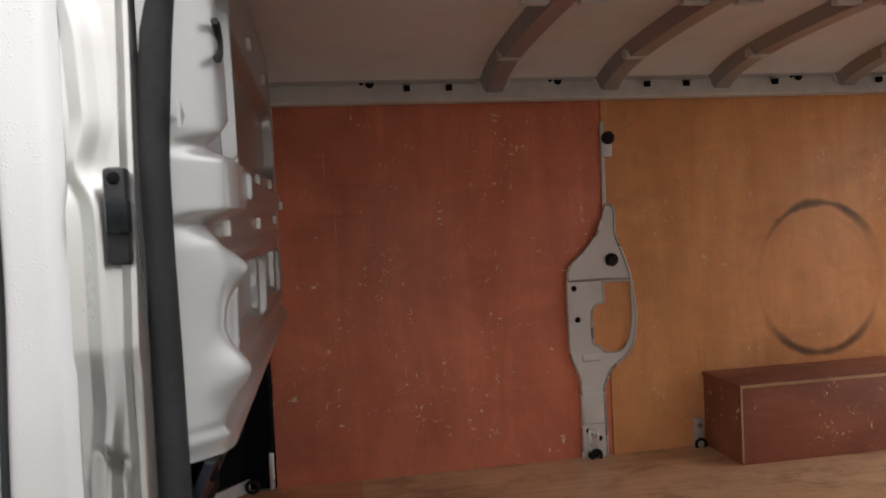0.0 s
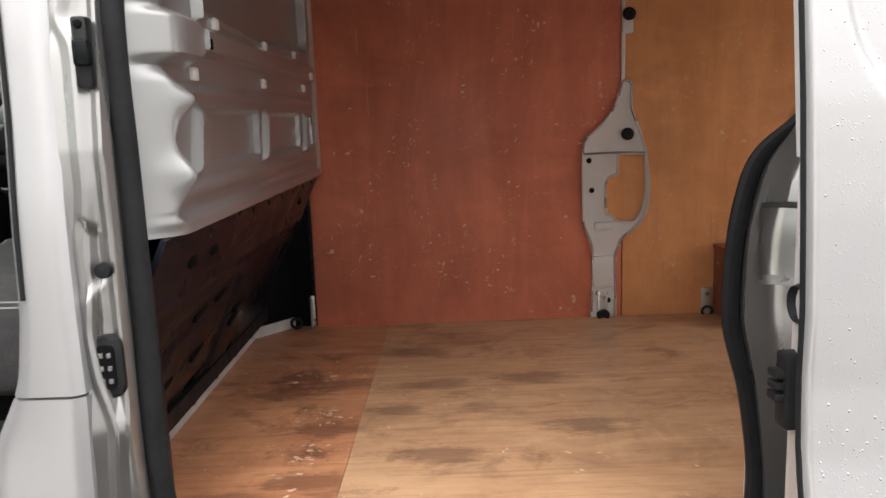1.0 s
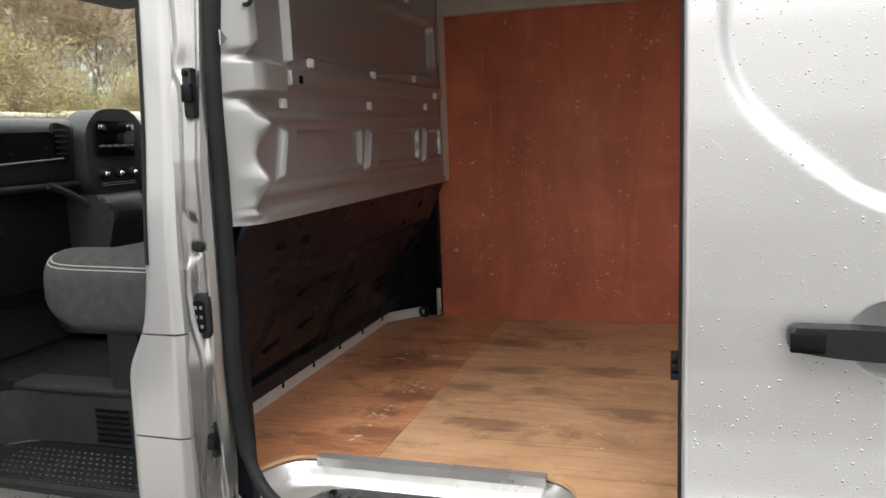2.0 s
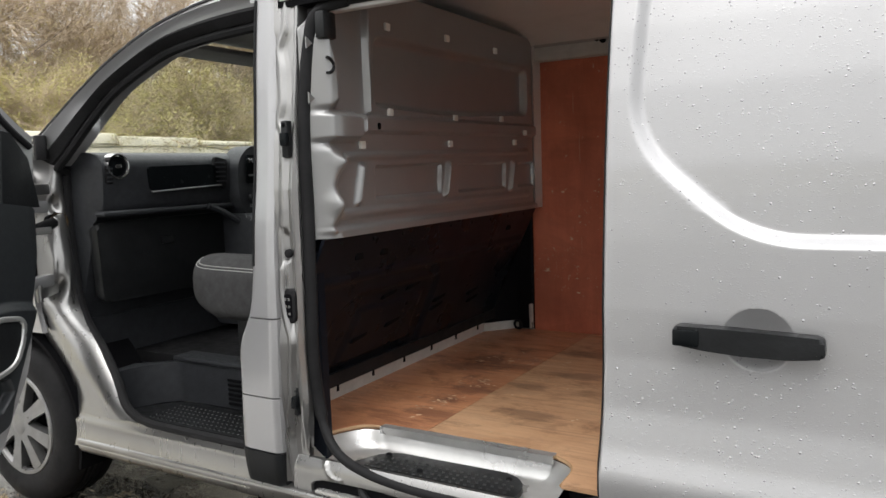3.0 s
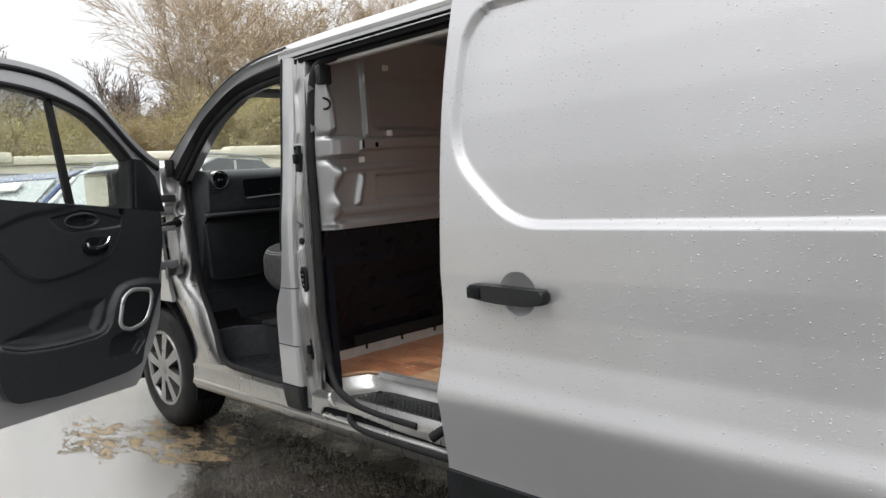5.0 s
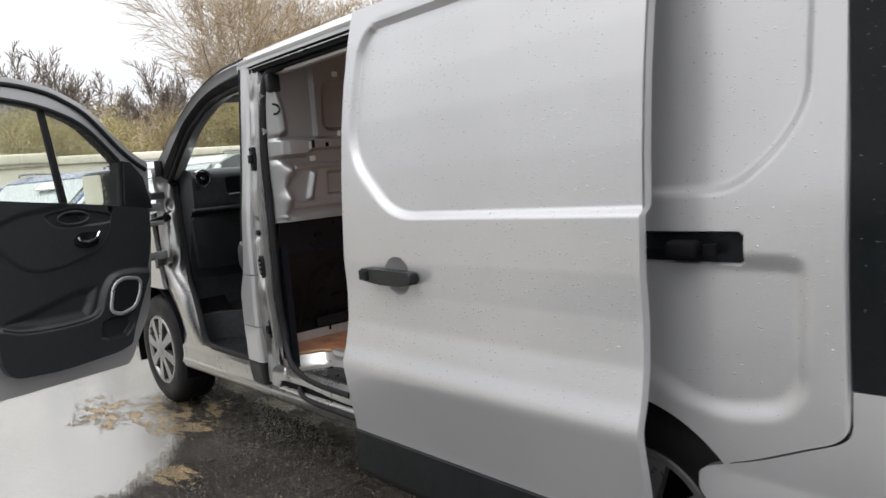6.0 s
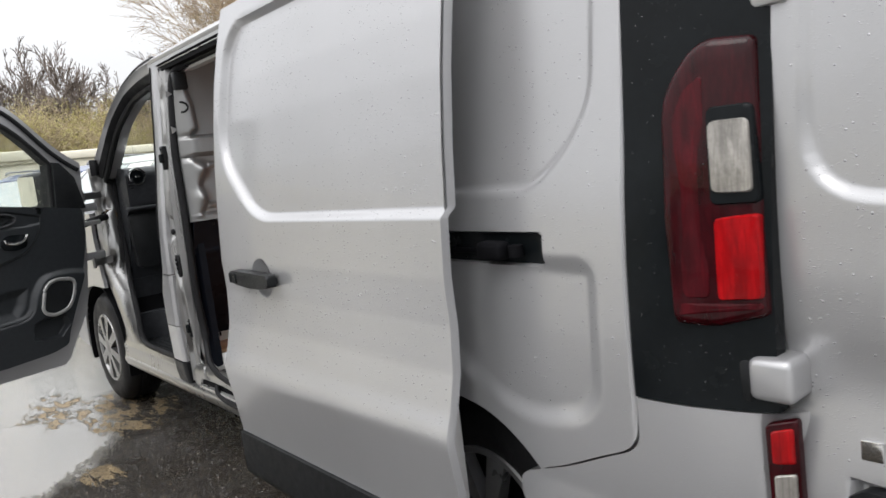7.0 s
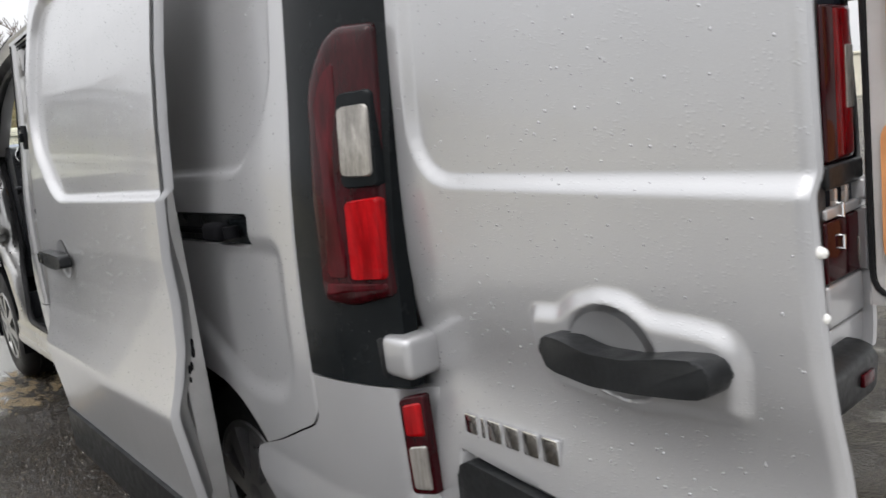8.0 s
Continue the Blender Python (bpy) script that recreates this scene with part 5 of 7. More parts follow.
def rear_door(m, plain):
    """A rear barn door in its own frame: x from hinge to free edge, outer face towards -y; m sets it open."""
    w = 0.742

    def edge(z):
        """The free edge draws in a little towards the top."""
        return w - 0.056 * np.maximum(0, np.asarray(z) - 0.70)

    prof = curve_of([(0.44, 0.005), (0.55, -0.010), (0.65, -0.012), (0.75, 0.002), (0.80, 0.012), (0.84, 0.016), (0.875, 0.013), (0.92, 0.003), (1.0, -0.002), (1.12, 0.0), (1.3, 0.010), (1.5, 0.028), (1.7, 0.052), (1.84, 0.075)], 0.02)
    win = round_poly([(0.052, 1.95), (0.050, 1.114), (1.0, 1.106), (1.0, 1.95)], 0.13, 8)
    hump = round_poly([(0.345, 0.958), (0.40, 0.963), (0.423, 0.981), (0.471, 0.995), (0.511, 0.995), (0.546, 0.979), (0.60, 0.980), (0.632, 0.978), (0.646, 0.962),
            (0.643, 0.902), (0.62, 0.898), (0.564, 0.892), (0.502, 0.877), (0.445, 0.877), (0.360, 0.879), (0.346, 0.898)], 0.012, 3)

    def skin(x, z):
        y = prof(z) + 0.010 * np.clip((x - 0.35) / 0.4, 0, 1) ** 2 * 0.4
        y = y + 0.012 * press(inside(x, z, win) + 0.012, 0.024)
        if not plain:
            y = y - 0.012 * press(inside(x, z, hump) - 0.004, 0.024)
            y = y + 0.022 * press(np.hypot((x - 0.486) / 0.062, (z - 0.934) / 0.052) - 1.0, 0.30)
            y = y + 0.020 * press(inside(x, z, [(0.118, 0.55), (0.118, 0.695), (0.74, 0.705), (0.74, 0.55)]) + 0.0, 0.012)
        rim = np.minimum(x, edge(z) - x)
        return y + 0.006 * np.clip(1 - rim / 0.010, 0, 1) ** 2

    rows = np.concatenate([np.linspace(0.45, 0.86, 60), np.linspace(0.865, 1.02, 60), np.linspace(1.025, 1.10, 16), np.linspace(1.105, 1.20, 34), np.linspace(1.21, 1.84, 60)])
    label = "silver rear door swung open, covered in raindrops" if not plain else "silver rear door swung open, plywood lined inside"
    d = sheet("rear_door", M_PAINT, van, rows, lambda z: 0.012, edge, 150, skin, 0.009, label, m=m)
    part("door_inner", prism([(0.018, 0.47), (0.046, 0.47), (0.090, 1.82), (0.080, 1.82)], "x", 0.03, w - 0.125), M_DRY, d, m=m)
    part("inner_flange", rbox(0.022, w - 0.07, 0.040, 0.050, 0.46, 0.56, 0.004), M_DRY, d, m=m)
    lin = part("door_lining", prism(round_poly([(0.07, 0.60), (w - 0.10, 0.60), (w - 0.10, 1.05), (0.07, 1.05)], 0.06), "y", 0.066, 0.072), M_ORANGE, d, "orange-brown plywood door lining", m=m)
    part("lining_upper", prism(round_poly([(0.10, 1.16), (w - 0.15, 1.16), (w - 0.15, 1.78), (0.10, 1.78)], 0.06), "y", 0.092, 0.098), M_ORANGE, lin, m=m)
    part("door_seal", tube([(x, 0.050 + 0.042 * (z - 0.47) / 1.35, z) for x, z in round_poly([(0.035, 0.49), (w - 0.08, 0.49), (w - 0.13, 1.80), (0.035, 1.80)], 0.08)], 0.010, 6, closed=True), M_RUBBER, d, m=m)
    for z in (0.84, 1.45):
        part("hinge", rbox(-0.03, 0.04, 0.01, 0.05, z - 0.03, z + 0.03, 0.006), M_PAINT, d, m=m)
    if plain:
        return skin
    # bolts along the free edge
    for z in (1.064, 1.008):
        part("edge_bolt", lathe([(0.0, 0.012), (0.004, 0.010), (0.006, 0.005), (0.0065, 0.0)], 14, (w - 0.026, 0.016, z), axis="x"), M_CLIP, d, m=m)
    # handle over a half round cup
    hpts = [(0.397, 0.949), (0.430, 0.950), (0.480, 0.942), (0.540, 0.947), (0.590, 0.960), (0.633, 0.966), (0.647, 0.957), (0.645, 0.932), (0.618, 0.925), (0.556, 0.914), (0.483, 0.905), (0.417, 0.908), (0.397, 0.917)]
    h = part("door_handle", prism(round_poly(hpts, 0.014, 4), "y", -0.040, -0.006, 0.004, 2), M_BLACKPL, d, "black grab handle", m=m)
    # painted bowl behind the upper half of the handle
    bm = bmesh.new()
    rings = []
    for r in np.linspace(1.0, 0.05, 8):
        rings.append([bm.verts.new((0.486 + 0.064 * r * math.cos(a), -0.0135 + 0.020 * (1 - r * r), 0.930 + 0.054 * r * math.sin(a))) for a in np.linspace(-0.05, math.pi + 0.05, 22)])
    for q0, q1 in zip(rings, rings[1:]):
        for k in range(21):
            bm.faces.new((q0[k], q0[k + 1], q1[k + 1], q1[k]))
    part("handle_bowl", bm, M_PAINT, h, "satin silver handle bowl", m=m)
    # chrome model badge, as plain bars
    for i, dx in enumerate((0.0, 0.046, 0.064, 0.108, 0.152, 0.196)):
        wd = 0.009 if i == 1 else 0.034
        x0, z0, z1 = 0.131 + dx, 0.731 + 0.09 * dx, 0.763 + 0.11 * dx
        yb = float(prof(0.75))
        bar = [(x0, z0), (x0 + wd, z0 + 0.1 * wd), (x0 + wd, z1 + 0.1 * wd), (x0, z1)]
        part("badge_bar", prism(round_poly(bar, 0.003, 2), "y", yb - 0.004, yb + 0.004, 0.0015), M_CHROME, d, m=m)
    part("plate_housing", prism(round_poly([(0.108, 0.52), (0.110, 0.668), (0.142, 0.690), (0.725, 0.718), (0.725, 0.52)], 0.012), "y", -0.016, 0.012, 0.006), M_BLACKPL, d, "black number plate housing", m=m)
    return skin


RD = math.degrees(math.atan2(-0.038, 0.23))
REAR_POSE = pose(4.200, 0.030, 0, 0, 0, RD)
rear_skin = rear_door(REAR_POSE, False)
rear_door(Matrix.Translation((4.215, 2 * YC - 0.03, 0)) @ Matrix.Diagonal((1, -1, 1, 1)) @ pose(0, 0, 0, 0, 0, -8), True)


def front_door():
    """The passenger door in its own frame: x from hinge to free edge, trim facing +y, glass in the upper part."""
    ang = math.degrees(math.atan2(-0.95, 0.311))
    m = pose(0.39, -0.05, 0, 0, 0, ang)
    top = smooth_curve([(-0.03, 1.445), (0.05, 1.50), (0.126, 1.566), (0.281, 1.726), (0.40, 1.80), (0.52, 1.845), (0.71, 1.872), (0.95, 1.865), (1.03, 1.82)], 6)
    low = smooth_curve([(1.06, 1.20), (1.08, 0.9), (1.07, 0.55), (1.03, 0.405), (0.90, 0.395), (0.25, 0.388)], 5)
    fore = smooth_curve([(0.215, 0.42), (0.17, 0.50), (0.085, 0.64), (0.045, 0.80), (0.015, 1.0), (-0.01, 1.2)], 4)
    outline = top + low + fore
    glass_top = smooth_curve([(0.146, 1.455), (0.22, 1.54), (0.33, 1.645), (0.45, 1.705), (0.60, 1.748), (0.80, 1.770), (0.96, 1.75)], 5)
    opening = glass_top + [(1.0, 1.31), (0.80, 1.288), (0.45, 1.252), (0.172, 1.218)]
    bm = bmesh.new()

    def loop(pts, y):
        vs = [bm.verts.new((x, y, z)) for x, z in pts]
        return [bm.edges.new((vs[i], vs[(i + 1) % len(vs)])) for i in range(len(vs))]

    es = loop(outline, -0.02) + loop(opening, -0.02)
    bmesh.ops.triangle_fill(bm, use_beauty=True, edges=es)
    out = bmesh.ops.extrude_face_region(bm, geom=list(bm.faces))
    bmesh.ops.translate(bm, vec=(0, -0.075, 0), verts=[v for v in out["geom"] if isinstance(v, bmesh.types.BMVert)])
    d = part("front_door", bm, M_PAINT, van, "open front passenger door with black inner trim", m=m)
    # window surround
    part("window_seal", tube([(x, -0.016, z) for x, z in opening], 0.013, 8, closed=True), M_RUBBER, d, m=m)
    part("frame_seal", tube([(x, -0.015, z) for x, z in [(p[0] * 0.97 + 0.02, p[1] - 0.035) for p in top]], 0.012, 8), M_RUBBER, d, m=m)
    part("quarter_bar", prism([(0.452, 1.245), (0.485, 1.247), (0.535, 1.735), (0.508, 1.728)], "y", -0.055, -0.028, 0.003), M_RUBBER, d, m=m)
    bm = bmesh.new()
    near, back = [[bm.verts.new((0.55 + (x - 0.55) * 0.994, y, 1.5 + (z - 1.5) * 0.992)) for x, z in opening] for y in (-0.012, -0.099)]
    for i in range(len(opening)):
        j = (i + 1) % len(opening)
        bm.faces.new((near[i], near[j], back[j], back[i]))
    part("window_reveal", bm, M_RUBBER, d, m=m)
    g = part("window_glass", prism(opening, "y", -0.048, -0.044), M_GLASS, d, m=m)
    g.visible_shadow = False
    sail = [(-0.005, 1.20), (0.165, 1.205), (0.14, 1.46), (0.10, 1.455), (0.03, 1.37)]
    part("corner_trim", prism(sail, "y", -0.03, 0.012, 0.006), M_BLACKPL, d, m=m)
    # moulded trim board
    trim = [(0.02, 1.20), (0.17, 1.222), (0.45, 1.256), (0.80, 1.300), (0.935, 1.322), (0.932, 1.1), (0.918, 0.62), (0.912, 0.55), (0.888, 0.505), (0.85, 0.486), (0.64, 0.467), (0.337, 0.480),
            (0.25, 0.503), (0.226, 0.576), (0.17, 0.69), (0.10, 0.83), (0.06, 0.95), (0.03, 1.05)]
    poly = round_poly(trim, 0.02, 3)

    def lim(z, pick):
        hits = [ax + (bx - ax) * (z - az) / (bz - az) for (ax, az), (bx, bz) in zip(poly, poly[1:] + poly[:1]) if (az <= z) != (bz <= z)]
        return pick(hits) if hits else 0.5

    lip = smooth_curve([(0.885, 0.722), (0.802, 0.694), (0.681, 0.680), (0.55, 0.678), (0.45, 0.686), (0.401, 0.719), (0.369, 0.798), (0.306, 0.872), (0.192, 0.884), (0.092, 0.868)], 5)
    swell = lip + [(0.02, 0.80), (0.20, 0.44), (0.96, 0.44), (0.96, 0.735)]
    small = [(0.411, 0.577), (0.395, 0.641), (0.348, 0.656), (0.245, 0.645), (0.233, 0.610), (0.280, 0.563), (0.374, 0.564)]
    armr = round_poly([(0.625, 1.213), (0.465, 1.238), (0.263, 1.188), (0.272, 1.152), (0.40, 1.146), (0.532, 1.146), (0.590, 1.167)], 0.02, 3)
    seam = smooth_curve([(0.88, 1.13), (0.798, 1.029), (0.744, 0.984), (0.674, 0.959), (0.556, 0.967), (0.412, 1.001), (0.34, 1.041), (0.284, 1.122), (0.266, 1.19)], 5)
    upper = seam + [(0.27, 1.4), (1.0, 1.4), (1.0, 1.2)]
    sweep = smooth_curve([(1.0, 1.150), (0.858, 1.190), (0.731, 1.229), (0.618, 1.243), (0.50, 1.262)], 5)

    def face(x, z):
        y = 0.020 + 0 * x
        y = y + 0.014 * press(inside(x, z, upper), 0.012)
        y = y + 0.012 * press(inside(x, z, sweep + [(0.5, 1.5), (1.0, 1.5)]), 0.030)
        y = y - 0.010 * press(inside(x, z, armr), 0.010)
        y = y - 0.034 * press(np.hypot((x - 0.475) / 0.082, (z - 1.192) / 0.030) - 0.85, 0.35)
        y = y + 0.024 * press(inside(x, z, swell), 0.034)
        y = y - 0.020 * press(inside(x, z, [(0.86, 0.74), (0.70, 0.70), (0.47, 0.70), (0.43, 0.75), (0.40, 0.83), (0.50, 0.83), (0.70, 0.78)], 0.0) + 0.01, 0.05)
        y = y - 0.032 * press(inside(x, z, small, 0.006), 0.014)
        return y - 0.012 * np.clip(1 - (x - 0.02) / 0.06, 0, 1) ** 2

    t = sheet("door_trim", M_TRIM, d, np.linspace(0.470, 1.318, 190), lambda z: lim(z, min), lambda z: lim(z, max), 200, face, -0.035, "charcoal moulded door trim", m=m)
    ring = round_poly([(0.158, 0.838), (0.265, 0.856), (0.322, 0.825), (0.352, 0.715), (0.342, 0.690), (0.300, 0.672), (0.212, 0.690), (0.168, 0.770)], 0.04, 5)
    sp = part("speaker_ring", tube([(x, 0.050, z) for x, z in ring], 0.0095, 8, closed=True, flat=0.8), M_STEEL, t, "satin silver speaker ring", m=m)
    part("speaker_grille", prism(ring, "y", 0.035, 0.050), M_BLACKPL, sp, m=m)
    hb = part("handle_bezel", prism(round_poly([(0.362, 1.046), (0.425, 1.034), (0.485, 1.048), (0.492, 1.090), (0.450, 1.116), (0.358, 1.110)], 0.018, 4), "y", 0.028, 0.040, 0.004), M_GLOSSBLACK, t, m=m)
    part("release_lever", tube(smooth_curve([(0.362, 0.058, 1.108), (0.387, 0.062, 1.080), (0.427, 0.062, 1.068), (0.467, 0.056, 1.076), (0.474, 0.052, 1.095)], 4), 0.007, 8), M_CHROME, hb, "chrome door release lever", m=m)
    part("trim_seam", tube([(x, 0.0275, z) for x, z in seam], 0.0030, 5), M_TRIM, t, m=m)
    part("pocket_lip", tube([(x, 0.0335, z) for x, z in lip[:26]], 0.0065, 6), M_TRIM, t, m=m)
    part("pull_cup", tube([(0.475 + 0.082 * math.cos(q), 0.0335, 1.192 + 0.031 * math.sin(q)) for q in np.linspace(0, math.tau, 30)[:-1]], 0.005, 6, closed=True), M_BOWL, t, "grey rimmed pull cup", m=m)
    # mirror on the outside of the door
    mm = part("door_mirror", rbox(-0.035, 0.125, -0.405, -0.135, 1.222, 1.425, 0.032, 4), M_BLACKPL, d, "black door mirror beaded with rain", m=m)
    part("mirror_glass", prism(round_poly([(-0.388, 1.242), (-0.222, 1.242), (-0.218, 1.405), (-0.388, 1.408)], 0.025), "x", 0.122, 0.128), M_MIRROR, mm, m=m)
    part("mirror_arm", rbox(0.02, 0.10, -0.16, -0.09, 1.225, 1.29, 0.012), M_BLACKPL, mm, m=m)
    # hinges and check strap
    for z in (0.93, 1.20):
        part("door_hinge", rbox(-0.10, 0.06, -0.07, -0.035, z - 0.022, z + 0.022, 0.006), M_PAINT, d, m=m)
    part("check_strap", rbox(-0.10, 0.05, -0.045, -0.030, 1.10, 1.125, 0.003), M_STEEL, d, m=m)


front_door()


# ---- the cab ----
def cab_shell():
    """Front pillar, wing, bonnet, windscreen and cab roof."""
    # door frame band over the front doorway
    outer = smooth_curve([(1.335, 1.835), (1.148, 1.828), (1.0, 1.808), (0.868, 1.778), (0.72, 1.724), (0.58, 1.660), (0.42, 1.575), (0.268, 1.487), (0.15, 1.42)], 5)
    inner = smooth_curve([(1.335, 1.745), (1.22, 1.740), (1.05, 1.730), (0.886, 1.706), (0.74, 1.655), (0.603, 1.592), (0.47, 1.50), (0.336, 1.393), (0.27, 1.345)], 5)
    bm = bmesh.new()
    n = len(outer)
    rows = []
    for (ox, oz), (ix, iz) in zip(outer, inner):
        row = []
        for s, dy in ((0.0, 0.006), (0.10, -0.002), (0.25, 0.012), (0.5, 0.026), (0.8, 0.036), (1.0, 0.05), (1.0, 0.12), (0.0, 0.12)):
            x, z = ox + (ix - ox) * s, oz + (iz - oz) * s
            row.append(bm.verts.new((x, float(SIDE(min(z, 1.8))) + dy + 0.05 * max(0, 0.6 - x), z)))
        rows.append(row)
    for a, b in zip(rows, rows[1:]):
        for k in range(8):
            bm.faces.new((a[k], a[(k + 1) % 8], b[(k + 1) % 8], b[k]))
    fr = part("front_pillar", bm, M_PAINT, van, "silver windscreen pillar and door frame")
    band = []
    bm = bmesh.new()
    for (ox, oz), (ix, iz) in zip(outer, inner):
        row = []
        for s, dy in ((0.48, 0.020), (0.62, 0.008), (0.92, 0.030), (1.0, 0.055), (0.99, 0.115)):
            x, z = ox + (ix - ox) * s, oz + (iz - oz) * s
            row.append(bm.verts.new((x, float(SIDE(min(z, 1.8))) + dy + 0.05 * max(0, 0.6 - x), z)))
        band.append(row)
    for a, b in zip(band, band[1:]):
        for k in range(4):
            bm.faces.new((a[k], a[k + 1], b[k + 1], b[k]))
    part("frame_seal", bm, M_RUBBER, fr, "broad black rubber door frame seal")
    part("pillar_trim", tube([(x, float(SIDE(min(z, 1.8))) + 0.015 + 0.05 * max(0, 0.6 - x), z + 0.004) for x, z in outer], 0.011, 8), M_RUBBER, fr)
    seal = [(x - 0.0, float(SIDE(min(z, 1.8))) + 0.05 + 0.05 * max(0, 0.6 - x), z - 0.006) for x, z in inner] + smooth_curve([(0.255, 0.160, 1.32), (0.245, 0.164, 1.20), (0.255, 0.162, 1.0), (0.278, 0.156, 0.87), (0.318, 0.142, 0.80), (0.378, 0.122, 0.745), (0.490, 0.096, 0.665), (0.586, 0.074, 0.565), (0.645, 0.058, 0.485), (0.74, 0.05, 0.450), (0.90, 0.046, 0.445), (1.24, 0.045, 0.445)], 4)
    part("door_seal", tube(seal, 0.016, 8), M_RUBBER, van, "black rubber front doorway seal")
    # hinge post running down to the sill
    lf = curve_of([(0.30, 0.40), (0.40, 0.37), (0.55, 0.33), (0.70, 0.24), (0.85, 0.20), (1.0, 0.18), (1.40, 0.10)], 0.03)
    cuts = [(0.44, 0.385, 0.040, 0.57, 0.028, 0.69, 0.050), (0.50, 0.358, 0.058, 0.525, 0.026, 0.63, 0.055), (0.58, 0.308, 0.066, 0.465, 0.028, 0.578, 0.070),
            (0.68, 0.195, 0.066, 0.375, 0.042, 0.483, 0.092), (0.76, 0.18, 0.050, 0.310, 0.050, 0.370, 0.118), (0.82, 0.205, 0.030, 0.285, 0.062, 0.305, 0.140),
            (0.90, 0.21, 0.040, 0.290, 0.085, 0.268, 0.152), (1.00, 0.21, 0.040, 0.285, 0.100, 0.255, 0.158), (1.14, 0.20, 0.045, 0.260, 0.100, 0.242, 0.162),
            (1.27, 0.17, 0.060, 0.250, 0.100, 0.235, 0.162), (1.42, 0.15, 0.060, 0.245, 0.110, 0.230, 0.162)]
    knots = [curve_of([(c[0], c[k]) for c in cuts], 0.012) for k in range(1, 7)]
    zz, tt = np.meshgrid(np.linspace(0.44, 1.42, 130), np.linspace(0, 1, 44), indexing="ij")
    ox, oy, rx, ry, ax, ay = [k(zz) for k in knots]
    # from the outer edge over the ridge and in to the seal
    w0, w1, w2 = (1 - tt) ** 2, 2 * tt * (1 - tt), tt**2
    cx, cy = 2 * rx - (ox + ax) / 2, 2 * ry - (oy + ay) / 2
    px, py = w0 * ox + w1 * cx + w2 * ax, w0 * oy + w1 * cy + w2 * ay

    def dent(t0, z0, st, sz, d):
        return d * np.exp(-((tt - t0) / st) ** 2 - ((zz - z0) / sz) ** 2)

    px = px - dent(0.42, 0.885, 0.18, 0.035, 0.030) - dent(0.55, 1.20, 0.16, 0.03, 0.030) - dent(0.30, 1.34, 0.2, 0.05, 0.03) + dent(0.75, 0.94, 0.1, 0.05, 0.006) + dent(0.25, 0.97, 0.1, 0.06, 0.012)
    py = py + dent(0.42, 0.885, 0.18, 0.035, 0.016) + dent(0.45, 0.50, 0.12, 0.09, 0.006)
    idx = np.arange(zz.size).reshape(zz.shape)
    q = np.stack([idx[:-1, :-1], idx[:-1, 1:], idx[1:, 1:], idx[1:, :-1]], -1).reshape(-1, 4)
    skin = np.stack([px, py, zz], -1).reshape(-1, 3)
    me = bpy.data.meshes.new("hinge_post")
    me.from_pydata(np.concatenate([skin, skin + np.array([-0.012, 0.012, 0])]).tolist(), [], np.concatenate([q, q[:, ::-1] + zz.size]).tolist())
    hp = link_mesh("hinge_post", me, M_JAMB, van, "silver pressed front door hinge post")
    sheet("sill_side", M_JAMB, van, np.linspace(0.318, 0.442, 16), lambda z: 0.385, lambda z: 1.262, 40,
          lambda x, z: 0.018 + 0.012 * np.sin((z - 0.32) * 25) + 0.02 * np.clip((z - 0.41) / 0.03, 0, 1), 0.03)
    part("post_plug", lathe([(0.0, 0.010), (0.009, 0.008), (0.011, 0.0)], 12, (0.278, 0.106, 0.962), axis="x"), M_RUBBER, hp)
    part("cable_opening", lathe([(0.0, 0.006), (0.030, 0.006), (0.034, -0.012)], 20, (0.248, 0.098, 1.137), axis="x"), M_DARK, hp)
    part("cable_boot", lathe([(0.031, 0.004), (0.037, 0.008), (0.037, -0.004)], 20, (0.250, 0.112, 1.135), axis="x"), M_BOOT, hp, "brown rubber cable grommet")
    part("wiring_boot", tube(smooth_curve([(0.33, -0.06, 1.11), (0.30, 0.02, 1.125), (0.262, 0.085, 1.135)], 5), 0.020, 10), M_RUBBER, hp, "black ribbed wiring boot")
    for z in (0.89, 1.262):
        part("hinge_leaf", prism(round_poly([(0.235, 0.03), (0.34, -0.045), (0.352, -0.03), (0.262, 0.085)], 0.008, 3), "z", z - 0.020, z + 0.020, 0.004), M_JAMB, hp)
        part("hinge_pin", tube([(0.345, -0.04, z - 0.03), (0.345, -0.04, z + 0.03)], 0.011, 10), M_JAMB, hp)
    part("seal_cap", prism(round_poly([(0.225, 0.055), (0.262, 0.045), (0.280, 0.075), (0.245, 0.10)], 0.010, 3), "z", 1.37, 1.46, 0.006), M_RUBBER, hp)
    # wing, arch and bonnet
    def wing_left(z):
        return -0.80 + 0.25 * max(0, z - 0.8)

    ar = 0.39

    def arch_top(z):
        return math.sqrt(max(0.0, ar * ar - max(0.0, z - 0.335) ** 2)) if z < 0.335 + ar else 0.0

    sheet("front_wing", M_PAINT, van, np.linspace(0.727, 1.16, 40), lambda z: max(arch_top(z), -0.0) if z < 0.335 + ar else wing_left(z), lambda z: max(float(lf(z)) + 0.02, arch_top(z) + 0.01), 50,
          lambda x, z: 0.012 + 0.10 * np.clip(-(x + 0.2), 0, 1) ** 1.5 + 0.05 * np.clip(z - 1.0, 0, 1), 0.02)
    sheet("front_wing_fore", M_PAINT, van, np.linspace(0.30, 0.725, 40), lambda z: -0.86, lambda z: -arch_top(z) - 0.001, 30, lambda x, z: 0.012 + 0.10 * np.clip(-(x + 0.2), 0, 1) ** 1.5, 0.02)
